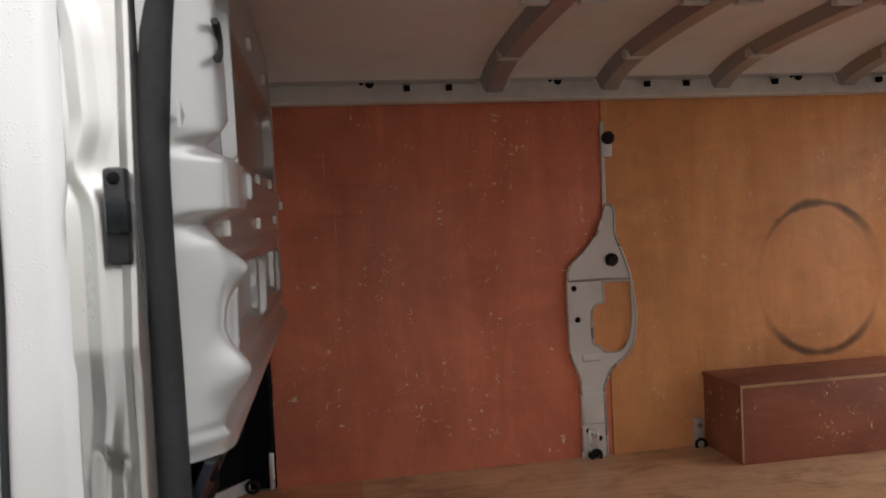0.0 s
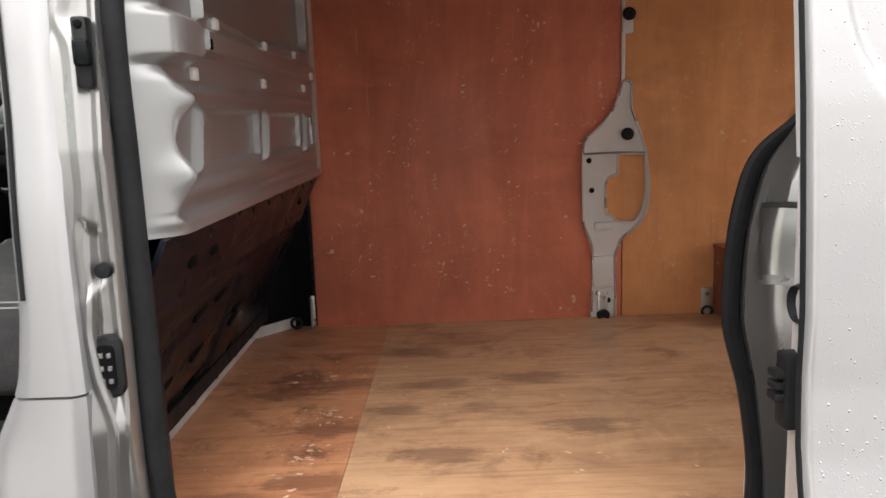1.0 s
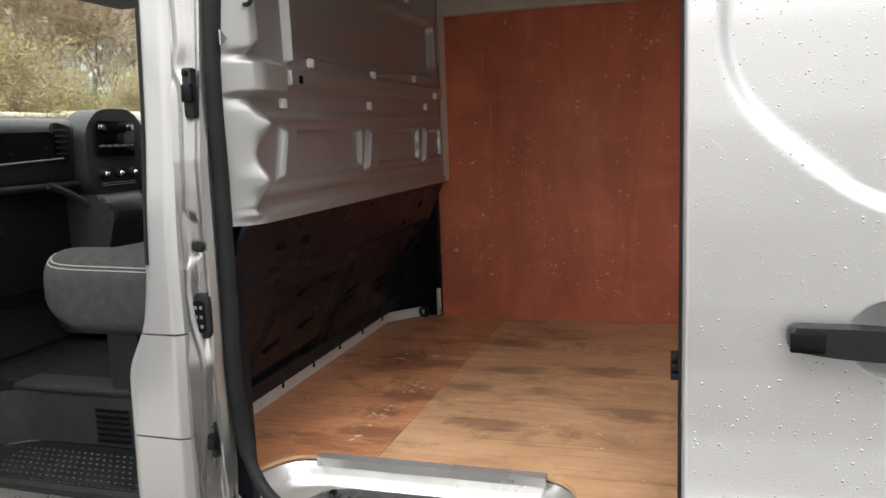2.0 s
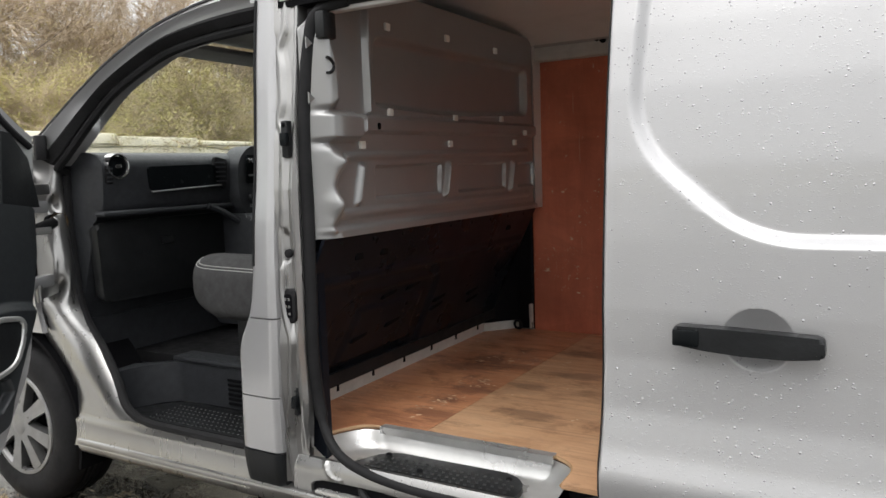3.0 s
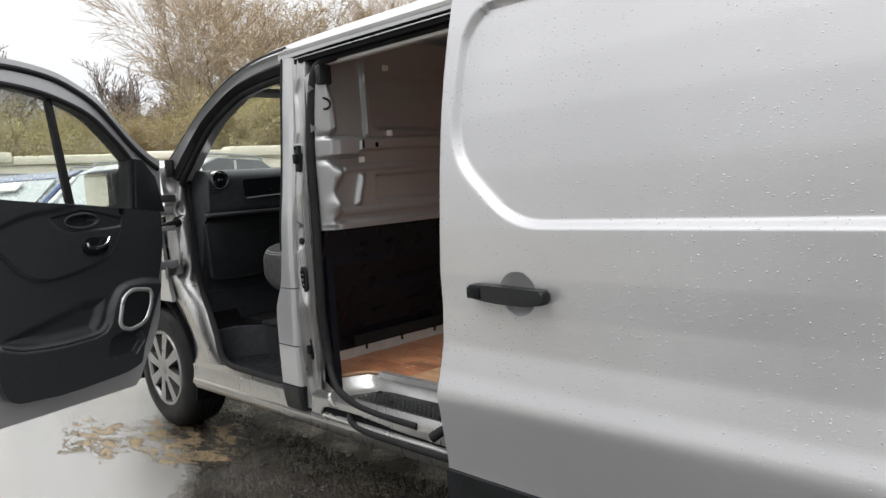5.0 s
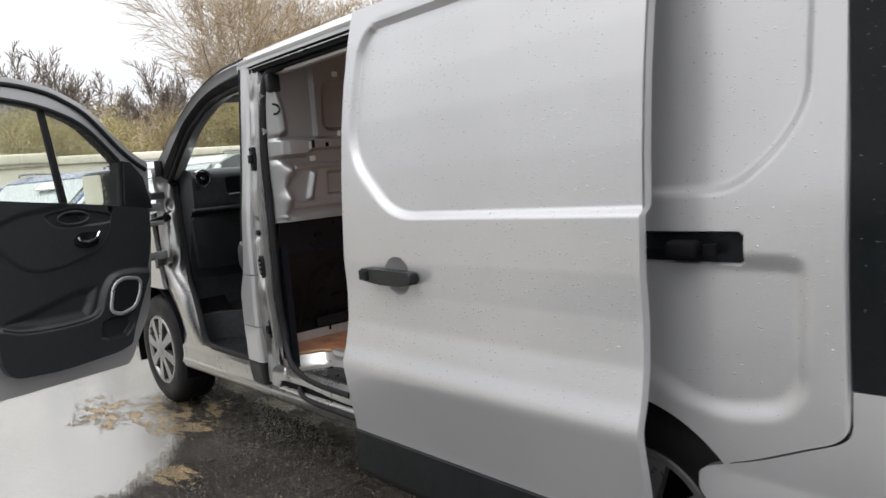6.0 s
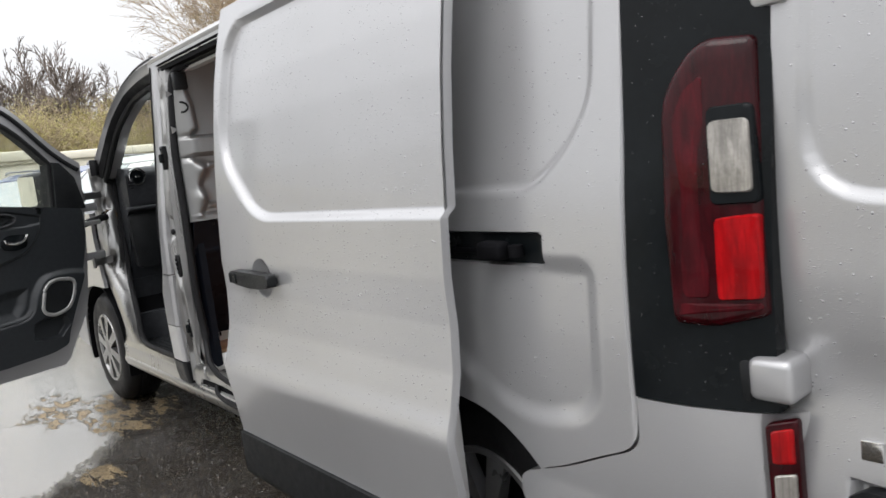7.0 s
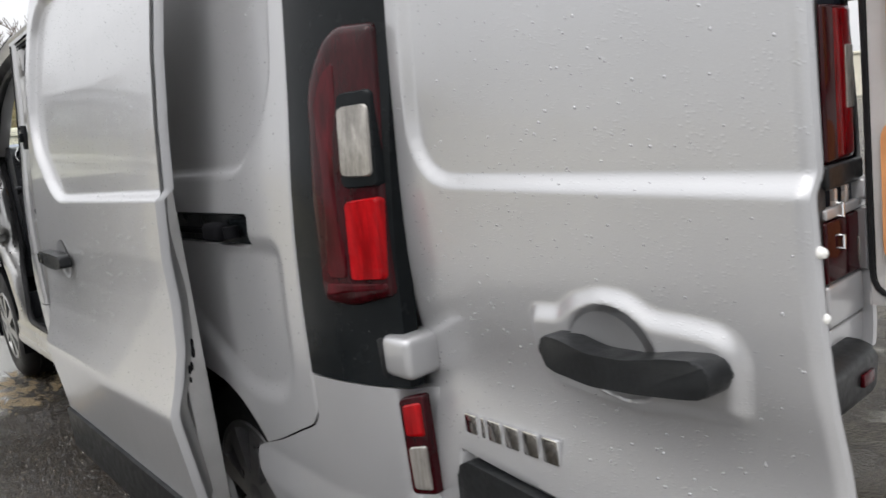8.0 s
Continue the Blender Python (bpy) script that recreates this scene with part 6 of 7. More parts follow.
    arch = [(r * math.cos(a), 0.335 + r * math.sin(a)) for r, rng in ((0.405, np.linspace(-0.3, math.pi + 0.3, 30)), (0.391, np.linspace(math.pi + 0.3, -0.3, 30))) for a in rng]
    part("arch_liner", prism(arch, "y", 0.03, 0.36), M_DARK, van)
    bon = []
    bm = bmesh.new()
    for x in np.linspace(-0.85, 0.02, 16):
        s = (x + 0.85) / 0.87
        row = []
        for y in np.linspace(0.08, 2 * YC - 0.08, 20):
            c = abs(y - YC) / (YC - 0.08)
            row.append(bm.verts.new((x + 0.02 * c, y, 0.95 + 0.27 * s**0.6 - 0.06 * c**4)))
        bon.append(row)
    for a, b in zip(bon, bon[1:]):
        for k in range(19):
            bm.faces.new((a[k], a[k + 1], b[k + 1], b[k]))
    part("bonnet", bm, M_PAINT, van)
    part("front_bumper", prism(round_poly([(-0.93, 0.25), (-0.95, 0.6), (-0.86, 0.95), (-0.70, 0.95), (-0.70, 0.25)], 0.06), "y", 0.10, 2 * YC - 0.10, 0.03), M_PAINT, van)
    part("engine_bay", rbox(-0.70, 0.25, 0.38, 2 * YC - 0.38, 0.28, 0.94), M_DARK, van)
    # windscreen
    bm = bmesh.new()
    ws = []
    for s in np.linspace(0, 1, 14):
        row = []
        for y in np.linspace(0.17, 2 * YC - 0.17, 20):
            c = ((y - YC) / (YC - 0.17)) ** 2
            row.append(bm.verts.new((-0.02 + 0.80 * s + 0.09 * c * (1 - 0.5 * s), y, 1.22 + 0.62 * s - 0.05 * s * c - 0.06 * s * (1 - s) * -1)))
        ws.append(row)
    for a, b in zip(ws, ws[1:]):
        for k in range(19):
            bm.faces.new((a[k], a[k + 1], b[k + 1], b[k]))
    g = part("windscreen", bm, M_WINDSCREEN, van, "rain-spotted windscreen")
    g.visible_shadow = False
    # cab roof and its lining
    bm = bmesh.new()
    cr = []
    for x in np.linspace(0.76, 1.31, 14):
        row = []
        for y in np.linspace(0.105, 2 * YC - 0.105, 30):
            s = abs(y - YC) / (YC - 0.105)
            row.append(bm.verts.new((x + 0.10 * s**4 * (1.31 - x), y, 1.955 - 0.05 * s**2 - 0.075 * s**8 - 0.02 * (1.8 - x) ** 2 - 0.25 * max(0, 1.10 - x) ** 2 * 2)))
        cr.append(row)
    for a, b in zip(cr, cr[1:]):
        for k in range(29):
            bm.faces.new((a[k], a[k + 1], b[k + 1], b[k]))
    part("cab_roof", bm, M_PAINT, van)
    part("headlining", rbox(0.80, 1.50, 0.17, 2 * YC - 0.17, 1.775, 1.80, 0.01), M_HEADLINING, van, "grey cab headlining")
    part("sun_visor", rbox(0.72, 0.90, 0.22, 0.78, 1.725, 1.745, 0.008, m=None), M_HEADLINING, van)
    part("far_pillar", prism([(1.335, 1.835), (0.9, 1.832), (0.38, 1.63), (0.0, 1.32), (0.12, 1.30), (0.48, 1.58), (0.9, 1.75), (1.335, 1.77)], "y", 2 * YC - 0.16, 2 * YC - 0.07), M_DASH, van)
    part("far_door", sheet_box(), M_DASH, van)
    g2 = part("far_door_glass", prism([(0.30, 1.22), (1.30, 1.24), (1.30, 1.76), (0.9, 1.745), (0.48, 1.58)], "y", 2 * YC - 0.075, 2 * YC - 0.071), M_WINDSCREEN, van)
    g2.visible_shadow = False


def sheet_box():
    return rbox(0.20, 1.34, 2 * YC - 0.14, 2 * YC - 0.02, 0.42, 1.22, 0.02)


M_BOOT = grainy("brown_rubber", (0.09, 0.055, 0.02), 0.5, 0.3, 60, 0.1)
M_STITCH = grainy("pale_thread", (0.3, 0.3, 0.29), 0.8, 0.1, 30, 0.0)
M_HEADLINING = grainy("grey_headlining_cloth", (0.22, 0.22, 0.21), 0.9, 0.15, 150, 0.1)


cab_shell()


def dashboard():
    prof = [(-0.02, 1.235), (0.20, 1.375), (0.36, 1.395), (0.43, 1.380), (0.455, 1.345), (0.45, 1.25), (0.44, 1.17), (0.38, 1.15), (0.34, 1.00), (0.27, 0.80), (0.25, 0.62), (0.10, 0.62), (0.0, 1.0)]
    d = part("dashboard", prism(round_poly(prof, 0.025, 4), "y", 0.172, 2 * YC - 0.12, 0.012), M_DASH, van, "charcoal dashboard with round air vent")
    v = part("air_vent", lathe([(0.040, 0.010), (0.043, 0.017), (0.047, 0.016), (0.049, 0.0), (0.050, -0.02)], 26, (0.449, 0.235, 1.338), axis="x"), M_CHROME, d, "round chrome-ringed air vent")
    part("vent_disc", lathe([(0.0, 0.012), (0.036, 0.008), (0.041, -0.01)], 20, (0.449, 0.235, 1.338), axis="x"), M_GLOSSBLACK, v)
    part("vent_tab", rbox(0.455, 0.466, 0.222, 0.248, 1.330, 1.345, 0.003), M_CHROME, v)
    sv = part("side_vent", prism(round_poly([(0.180, 1.275), (0.212, 1.270), (0.212, 1.335), (0.182, 1.345)], 0.012), "x", 0.448, 0.459, 0.003), M_RUBBER, d)
    for i in range(4):
        part("vent_slat", rbox(0.459, 0.465, 0.185, 0.208, 1.279 + 0.016 * i, 1.285 + 0.016 * i), M_DASH, sv)
    gb = part("glovebox_tray", prism(round_poly([(0.365, 1.335), (0.70, 1.342), (0.735, 1.32), (0.735, 1.255), (0.375, 1.24)], 0.02), "x", 0.449, 0.462), M_GLOSSBLACK, d, "black shelf tray")
    part("tray_trim", tube([(0.466, 0.375, 1.236), (0.466, 0.735, 1.252)], 0.004, 6), M_HUBCAP, gb, "thin silver trim line")
    part("lower_ledge", rbox(0.40, 0.458, 0.16, 0.82, 1.150, 1.172, 0.010, 3), M_DASH, d)
    part("glovebox_lid", prism(round_poly([(0.18, 0.82), (0.80, 0.82), (0.82, 1.13), (0.17, 1.13)], 0.03), "x", 0.345, 0.395, 0.012), M_BLACKPL, d)
    part("lid_latch", rbox(0.392, 0.402, 0.46, 0.52, 1.02, 1.05, 0.006), M_BLACKPL, d)
    # centre stack
    c = part("centre_console", prism(round_poly([(0.80, 1.16), (0.88, 1.075), (1.04, 1.07), (1.12, 1.16), (1.11, 1.36), (1.04, 1.425), (0.87, 1.42), (0.80, 1.35)], 0.05, 5), "x", 0.40, 0.505, 0.018, 4), M_DASH, d, "centre console with radio and dials")
    radio = part("radio", prism(round_poly([(0.845, 1.255), (1.04, 1.25), (1.05, 1.375), (0.85, 1.38)], 0.012), "x", 0.503, 0.512, 0.003), M_GLOSSBLACK, c, "black radio unit with grey buttons")
    for y in (0.87, 1.02):
        part("knob", lathe([(0.0, 0.018), (0.010, 0.018), (0.012, 0.0)], 14, (0.512, y, 1.355), axis="x"), M_CHROME, radio)
    for i in range(5):
        part("button", rbox(0.511, 0.515, 0.855 + 0.037 * i, 0.885 + 0.037 * i, 1.285, 1.294, 0.002), M_HUBCAP, radio)
    part("display", rbox(0.511, 0.514, 0.892, 1.0, 1.335, 1.365, 0.002), M_DARK, radio)
    for y in (0.87, 0.945, 1.02):
        k = part("heater_knob", lathe([(0.0, 0.022), (0.017, 0.020), (0.021, 0.0), (0.026, 0.0)], 16, (0.504, y, 1.19), axis="x"), M_BLACKPL, c)
        part("knob_cap", lathe([(0.0, 0.025), (0.008, 0.024), (0.010, 0.020)], 12, (0.504, y, 1.19), axis="x"), M_CHROME, k)
    part("console_chin", tube(smooth_curve([(0.462, 0.66, 1.165), (0.47, 0.74, 1.13), (0.50, 0.85, 1.065), (0.515, 0.96, 1.05), (0.50, 1.08, 1.07)], 5), 0.014, 8), M_DASH, c)
    for z in (1.150, 1.158):
        part("trim_line", tube([(0.508, 0.86, z), (0.508, 1.03, z)], 0.002, 5), M_HUBCAP, c)
    vn = part("centre_vent", prism(round_poly([(0.70, 1.27), (0.765, 1.23), (0.785, 1.36), (0.71, 1.375)], 0.012), "x", 0.448, 0.462, 0.003), M_RUBBER, d)
    for i in range(5):
        part("vent_slat", rbox(0.461, 0.466, 0.712, 0.768, 1.265 + 0.02 * i, 1.272 + 0.02 * i), M_DASH, vn)
    part("console_base", prism(round_poly([(0.30, 0.62), (0.50, 0.62), (0.52, 0.80), (0.60, 1.06), (0.56, 1.12), (0.30, 1.12)], 0.03), "y", 0.80, 1.08, 0.02), M_DASH, d)
    part("gear_lever", lathe([(0.0, 0.05), (0.02, 0.04), (0.024, 0.0), (0.012, -0.03), (0.008, -0.10)], 14, (0.62, 0.95, 1.12), axis="z"), M_GLOSSBLACK, d)
    wh = part("steering_wheel", tube([(0.62 + 0.06 * math.sin(a), 1.36 + 0.19 * math.cos(a), 1.27 + 0.18 * math.sin(a)) for a in np.linspace(0, math.tau, 32)[:-1]], 0.015, 8, closed=True), M_BLACKPL, d, "black steering wheel")
    part("wheel_boss", rbox(0.57, 0.62, 1.29, 1.43, 1.21, 1.31, 0.02, 3), M_BLACKPL, wh)


dashboard()


def cab_floor_and_seat():
    f = part("cab_floor", rbox(0.20, 1.30, 0.38, 2 * YC - 0.1, 0.54, 0.585), M_RUBBER, van)
    # step well by the door
    st = part("cab_step", prism(round_poly([(0.50, 0.06), (1.24, 0.06), (1.24, 0.33), (0.62, 0.33), (0.52, 0.2)], 0.04), "z", 0.40, 0.425, 0.006), M_BLACKPL, van, "black studded cab step")
    bm = bmesh.new()
    for i in range(26):
        for j in range(8):
            g = bmesh.ops.create_cone(bm, cap_ends=True, segments=6, radius1=0.006, radius2=0.003, depth=0.0025)
            bmesh.ops.translate(bm, vec=(0.66 + i * 0.022, 0.085 + j * 0.028, 0.4265), verts=g["verts"])
    tagged(part("tread_studs", bm, M_BLACKPL, st), kind="stuff")
    r = part("step_riser", prism(smooth_curve([(0.50, 0.10), (0.51, 0.22), (0.58, 0.32), (0.70, 0.345), (1.26, 0.345)], 4) + [(1.26, 0.37), (0.60, 0.37), (0.45, 0.25), (0.46, 0.10)], "z", 0.42, 0.575), M_DASH, van, "charcoal step surround with louvres")
    for i in range(6):
        part("louvre", rbox(0.85, 0.965, 0.339, 0.3445, 0.435 + 0.018 * i, 0.445 + 0.018 * i, 0.002), M_DARK, r)
    part("riser_cap", rbox(0.56, 1.26, 0.336, 0.44, 0.576, 0.596, 0.008), M_DASH, r)
    part("footwell_wall", rbox(0.24, 0.27, 0.08, 0.9, 0.42, 0.75), M_DASH, van)
    # passenger seat
    s = part("passenger_seat", rbox(0.90, 1.28, 0.35, 0.80, 0.586, 0.80, 0.02), M_DASH, van, "grey cloth passenger bench seat")
    bm = bmesh.new()
    nx, ny = 26, 34
    grid = []
    for a in range(nx + 1):
        row = []
        for b in range(ny + 1):
            th, ph = math.pi * a / nx - math.pi / 2, math.tau * b / ny
            sgn = lambda v, p: math.copysign(abs(v) ** p, v)
            cx = sgn(math.cos(th), 0.28) * sgn(math.cos(ph), 0.3)
            cy = sgn(math.cos(th), 0.28) * sgn(math.sin(ph), 0.3)
            cz = sgn(math.sin(th), 0.40)
            x, y, z = 1.09 + 0.285 * cx, 0.59 + 0.40 * cy, 0.885 + 0.105 * cz
            if cz > 0:
                z += 0.05 * (1.1 - x) * 0 + 0.03 * math.exp(-((abs(y - 0.59) - 0.3) / 0.08) ** 2) - 0.02 * (x - 0.82)
            if cz < 0:
                z += 0.06 * max(0, 0.95 - x) / 0.15
            row.append(bm.verts.new((x, y, z)))
        grid.append(row)
    for a in range(nx):
        for b in range(ny):
            bm.faces.new((grid[a][b], grid[a][b + 1], grid[a + 1][b + 1], grid[a + 1][b]))
    stitch = [[v.co[:] for v in row[:-1]] for row in grid]
    bmesh.ops.remove_doubles(bm, verts=bm.verts, dist=0.0008)
    cu = part("seat_cushion", bm, M_FABRIC, s, "dark grey cloth cushion with pale stitching")
    for row in (17, 18):
        ring = [Vector(q) for q in stitch[row]]
        part("stitching", tube([(q.x, q.y, q.z + 0.001) for q in ring], 0.0018, 5, closed=True), M_STITCH, cu)
    part("seat_back", rbox(1.27, 1.44, 0.20, 0.98, 0.90, 1.62, 0.05, 4, m=Matrix.Identity(4)), M_FABRIC, s)
    part("seat_opening", prism(round_poly([(1.02, 0.70), (1.22, 0.70), (1.22, 0.785), (1.02, 0.785)], 0.03), "y", 0.343, 0.356), M_DARK, s)
    ds = part("driver_seat", rbox(0.82, 1.34, 1.12, 1.60, 0.80, 0.96, 0.05, 4), M_FABRIC, van, "grey cloth driver seat")
    part("seat_back", rbox(1.30, 1.45, 1.14, 1.58, 0.94, 1.62, 0.05, 4), M_FABRIC, ds)
    part("seat_base", rbox(0.85, 1.26, 1.16, 1.56, 0.60, 0.80, 0.02), M_DASH, ds)
    # closing sheet between cab and load space
    part("cab_back_panel", rbox(1.44, 1.455, 0.20, 1.72, 1.1, 1.80), M_DASH, van)


cab_floor_and_seat()


# ---- wheels ----
def wheel(x, y, face):
    """face: -1 for the near side."""
    rr = 0.335 if x < 1 else 0.325
    w = 0.215
    prof = [(0.205, 0.0), (0.215, -0.006), (0.25, -0.012), (0.295, -0.008), (0.318, 0.006), (0.330, 0.022), (rr, 0.045)]
    for k in range(1, 5):
        g = 0.045 + k * (w - 0.09) / 5
        prof += [(rr, g - 0.006), (rr - 0.008, g - 0.004), (rr - 0.008, g + 0.004), (rr, g + 0.006)]
    prof += [(rr, w - 0.045), (0.330, w - 0.022), (0.295, w), (0.205, w)]
    ty = part("tyre", lathe([(r, -face * o) for r, o in prof], 72, (x, y, rr)), M_TYRE, van, "wet black tyre")
    part("rim", lathe([(0.208, -face * 0.004), (0.20, -face * 0.02), (0.19, -face * 0.06), (0.0, -face * 0.07)], 48, (x, y, rr)), M_DARK, ty)
    cap = part("hubcap", lathe([(0.210, 0.0), (0.206, face * 0.008), (0.192, face * 0.008), (0.186, -face * 0.006), (0.195, -face * 0.03)], 60, (x, y, rr)), M_HUBCAP, ty, "silver spoked wheel trim")
    for i in range(8):
        a = i * math.tau / 8 + 0.2
        bm = bmesh.new()
        pts = [(0.035, -0.030), (0.08, -0.024), (0.19, -0.040), (0.19, 0.020), (0.08, 0.018), (0.035, 0.026)]
        fr = [bm.verts.new((r, face * (0.014 - 0.03 * r), t)) for r, t in pts]
        bk = [bm.verts.new((r, -face * 0.03, t * 0.8)) for r, t in pts]
        bm.faces.new(fr)
        bm.faces.new(bk[::-1])
        for k in range(6):
            bm.faces.new((fr[k], fr[(k + 1) % 6], bk[(k + 1) % 6], bk[k]))
        part("spoke", bm, M_HUBCAP, cap, m=Matrix.Translation((x, y, rr)) @ Matrix.Rotation(a, 4, "Y"))
    part("centre_cap", lathe([(0.0, face * 0.02), (0.03, face * 0.018), (0.045, face * 0.012), (0.055, -face * 0.01)], 30, (x, y, rr)), M_HUBCAP, cap)


for wx in WHEEL_X:
    wheel(wx, 0.045 if wx < 1 else 0.02, -1)
    wheel(wx, 2 * YC - 0.045, 1)
part("underbody", rbox(0.45, 3.0, 0.30, 2 * YC - 0.30, 0.22, 0.34, 0.02), M_DARK, van)
part("rear_axle", rbox(3.0, 4.1, 0.36, 2 * YC - 0.36, 0.26, 0.34, 0.02), M_DARK, van)


# ---- surroundings ----
def asphalt():
    """Wet yard: dark aggregate under a film of rain, shallow puddles and grey washed silt paled to stand for sky
    reflection, and ochre grit beside the front wheel.
    """
    m = mat("wet_asphalt", (0.07, 0.065, 0.06), 0.2, coat=1.0, coat_rough=0.06, spec=0.15)
    n = Nodes(m)
    fine, stone = n.noise(n.co, 110, 6, 0.75), n.voronoi(n.co, 105).outputs["Distance"]
    big = n.noise(n.scaled(0.8, 1.5, 1.0), 0.75, 7, 0.62, 0.5)
    col = n.ramp(fine, (0.40, (0.004, 0.0035, 0.003)), (0.70, (0.070, 0.054, 0.038)))
    col = n.mix(n.ramp(n.noise(n.co, 2.6, 7, 0.65, 0.6), (0.48, 0.0), (0.70, 0.4)), col, (0.034, 0.025, 0.017))
    col = n.mix(n.ramp(n.noise(n.co, 17, 7, 0.7), (0.46, 0.0), (0.62, 0.6)), col, (0.016, 0.0135, 0.011))
    ragged = n.noise(n.scaled(1.0, 2.0, 1.0), 5.0, 14, 0.86, 0.8)
    sky_sheen = None
    for x, y, r in SHEEN_POOLS:
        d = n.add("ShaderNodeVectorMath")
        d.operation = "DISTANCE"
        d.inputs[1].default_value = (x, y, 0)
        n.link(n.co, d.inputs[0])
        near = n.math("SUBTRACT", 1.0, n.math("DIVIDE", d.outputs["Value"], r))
        sky_sheen = near if sky_sheen is None else n.math("MAXIMUM", sky_sheen, near)
    pool = n.ramp(n.math("ADD", sky_sheen, n.math("MULTIPLY", n.math("SUBTRACT", n.math("ADD", n.math("MULTIPLY", big, 0.65), n.math("MULTIPLY", ragged, 0.35)), 0.5), 1.1)), (0.0, 0.0), (0.10, 1.0))
    # pale base colour carries the sky's reflection in the pools
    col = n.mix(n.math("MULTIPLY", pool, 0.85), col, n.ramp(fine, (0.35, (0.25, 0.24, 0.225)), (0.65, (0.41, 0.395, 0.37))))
    silt = None
    for x, y, r in SILT:
        d = n.add("ShaderNodeVectorMath")
        d.operation = "DISTANCE"
        d.inputs[1].default_value = (x, y * 2.0, 0)
        n.link(n.scaled(1.0, 2.0, 1.0), d.inputs[0])
        near = n.math("SUBTRACT", 1.0, n.math("DIVIDE", d.outputs["Value"], r))
        silt = near if silt is None else n.math("MAXIMUM", silt, near)
    silt = n.ramp(n.math("ADD", n.math("MULTIPLY", n.math("MINIMUM", silt, 0.45), 0.60), n.math("MULTIPLY", n.math("SUBTRACT", n.noise(n.scaled(1.3, 3.2, 1.0), 3.6, 12, 0.74, 0.35), 0.5), 1.9)), (0.24, 0.0), (0.32, 0.95))
    col = n.mix(silt, col, n.ramp(n.noise(n.co, 60, 6, 0.7), (0.35, (0.13, 0.085, 0.04)), (0.62, (0.46, 0.35, 0.20))))
    n.set("Base Color", col)
    grit = n.ramp(n.noise(n.co, 3.2, 5, 0.6), (0.42, 0.30), (0.56, 0.12))
    n.set("Roughness", n.mix(silt, n.mix(pool, grit, (0.05, 0.05, 0.05)), (0.5, 0.5, 0.5)))
    n.set("Coat Roughness", n.mix(silt, n.ramp(pool, (0.0, 0.07), (1.0, 0.02)), (0.4, 0.4, 0.4)))
    n.set("Coat Weight", n.mix(silt, n.math("MAXIMUM", pool, n.ramp(n.noise(n.co, 1.5, 6, 0.65), (0.50, 0.06), (0.62, 0.42))), (0.2, 0.2, 0.2)))
    h = n.math("MULTIPLY", n.math("ADD", stone, fine), n.ramp(pool, (0.0, 1.0), (1.0, 0.10)))
    rough_top = n.bump(n.math("ADD", h, n.math("MULTIPLY", silt, 0.6)), 1.0, 0.009)
    n.link(rough_top, n.b.inputs["Coat Normal"])
    return m


# centre and radius of the shallow pools, sky sheen painted pale over washed-out fines, and of the ochre grit
# pools out of view towards -y are added to brighten the lower flank
SHEEN_POOLS = ((-1.3, -1.3, 1.8), (-0.75, -0.55, 1.0), (0.15, -1.25, 1.3), (-3.5, -0.5, 2.8), (-1.0, -4.0, 3.0), (-7.0, -3.0, 4.5), (-7.0, 4.5, 4.5), (7.5, 4.5, 4.0), (10.0, -1.5, 5.5), (5.2, -4.8, 3.6), (12.0, 9.0, 7.0), (2.0, -11.0, 5.0), (-9.0, -11.0, 7.0))
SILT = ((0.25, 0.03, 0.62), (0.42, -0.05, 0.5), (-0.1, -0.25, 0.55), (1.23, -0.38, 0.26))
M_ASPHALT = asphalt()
bm = bmesh.new()
bmesh.ops.create_grid(bm, x_segments=8, y_segments=8, size=400.0)
me = bpy.data.meshes.new("ground")
bm.to_mesh(me)
bm.free()
me.materials.append(M_ASPHALT)
ground = tagged(new("ground", me), "wet dark asphalt yard with shallow puddles", "ground", kind="structure")


def aggregate():
    """Small wet stones standing proud of the asphalt beside the van."""
    m = mat("wet_aggregate", (0.03, 0.025, 0.02), 0.14, coat=0.8, coat_rough=0.04)
    n = Nodes(m)
    n.set("Base Color", n.ramp(n.add("ShaderNodeNewGeometry").outputs["Random Per Island"], (0.2, (0.008, 0.006, 0.005)), (0.8, (0.030, 0.023, 0.016)), (0.97, (0.16, 0.13, 0.09))))
    rng = np.random.default_rng(8)
    count, sides = 34000, 5
    x, y = rng.uniform(-0.3, 3.4, count), rng.uniform(-1.5, 0.4, count)
    r = 0.0018 + 0.0045 * rng.random(count) ** 2
    keep = np.hypot(x - 0.15, y + 1.25) > 1.15 + 0.3 * rng.random(count)
    x, y, r = x[keep], y[keep], r[keep]
    a = rng.uniform(0, math.tau, len(x))[:, None] + np.arange(sides) * math.tau / sides
    rr = r[:, None] * rng.uniform(0.7, 1.2, a.shape)
    rim = np.stack([x[:, None] + rr * np.cos(a), y[:, None] + rr * np.sin(a), np.full(a.shape, -0.0005)], -1)
    top = np.stack([x + r * rng.uniform(-0.3, 0.3, len(x)), y + r * rng.uniform(-0.3, 0.3, len(x)), r * rng.uniform(0.35, 0.8, len(x))], -1)[:, None]
    base = np.arange(len(x))[:, None] * (sides + 1)
    f = np.concatenate([base + np.array([[k, (k + 1) % sides, sides]]) for k in range(sides)])
    me = bpy.data.meshes.new("stones")
    me.from_pydata(np.concatenate([rim, top], 1).reshape(-1, 3).tolist(), [], f.tolist())
    me.materials.append(m)
    tagged(new("loose_stones", me), "small wet dark stones set in the asphalt", "stones", kind="stuff")


aggregate()


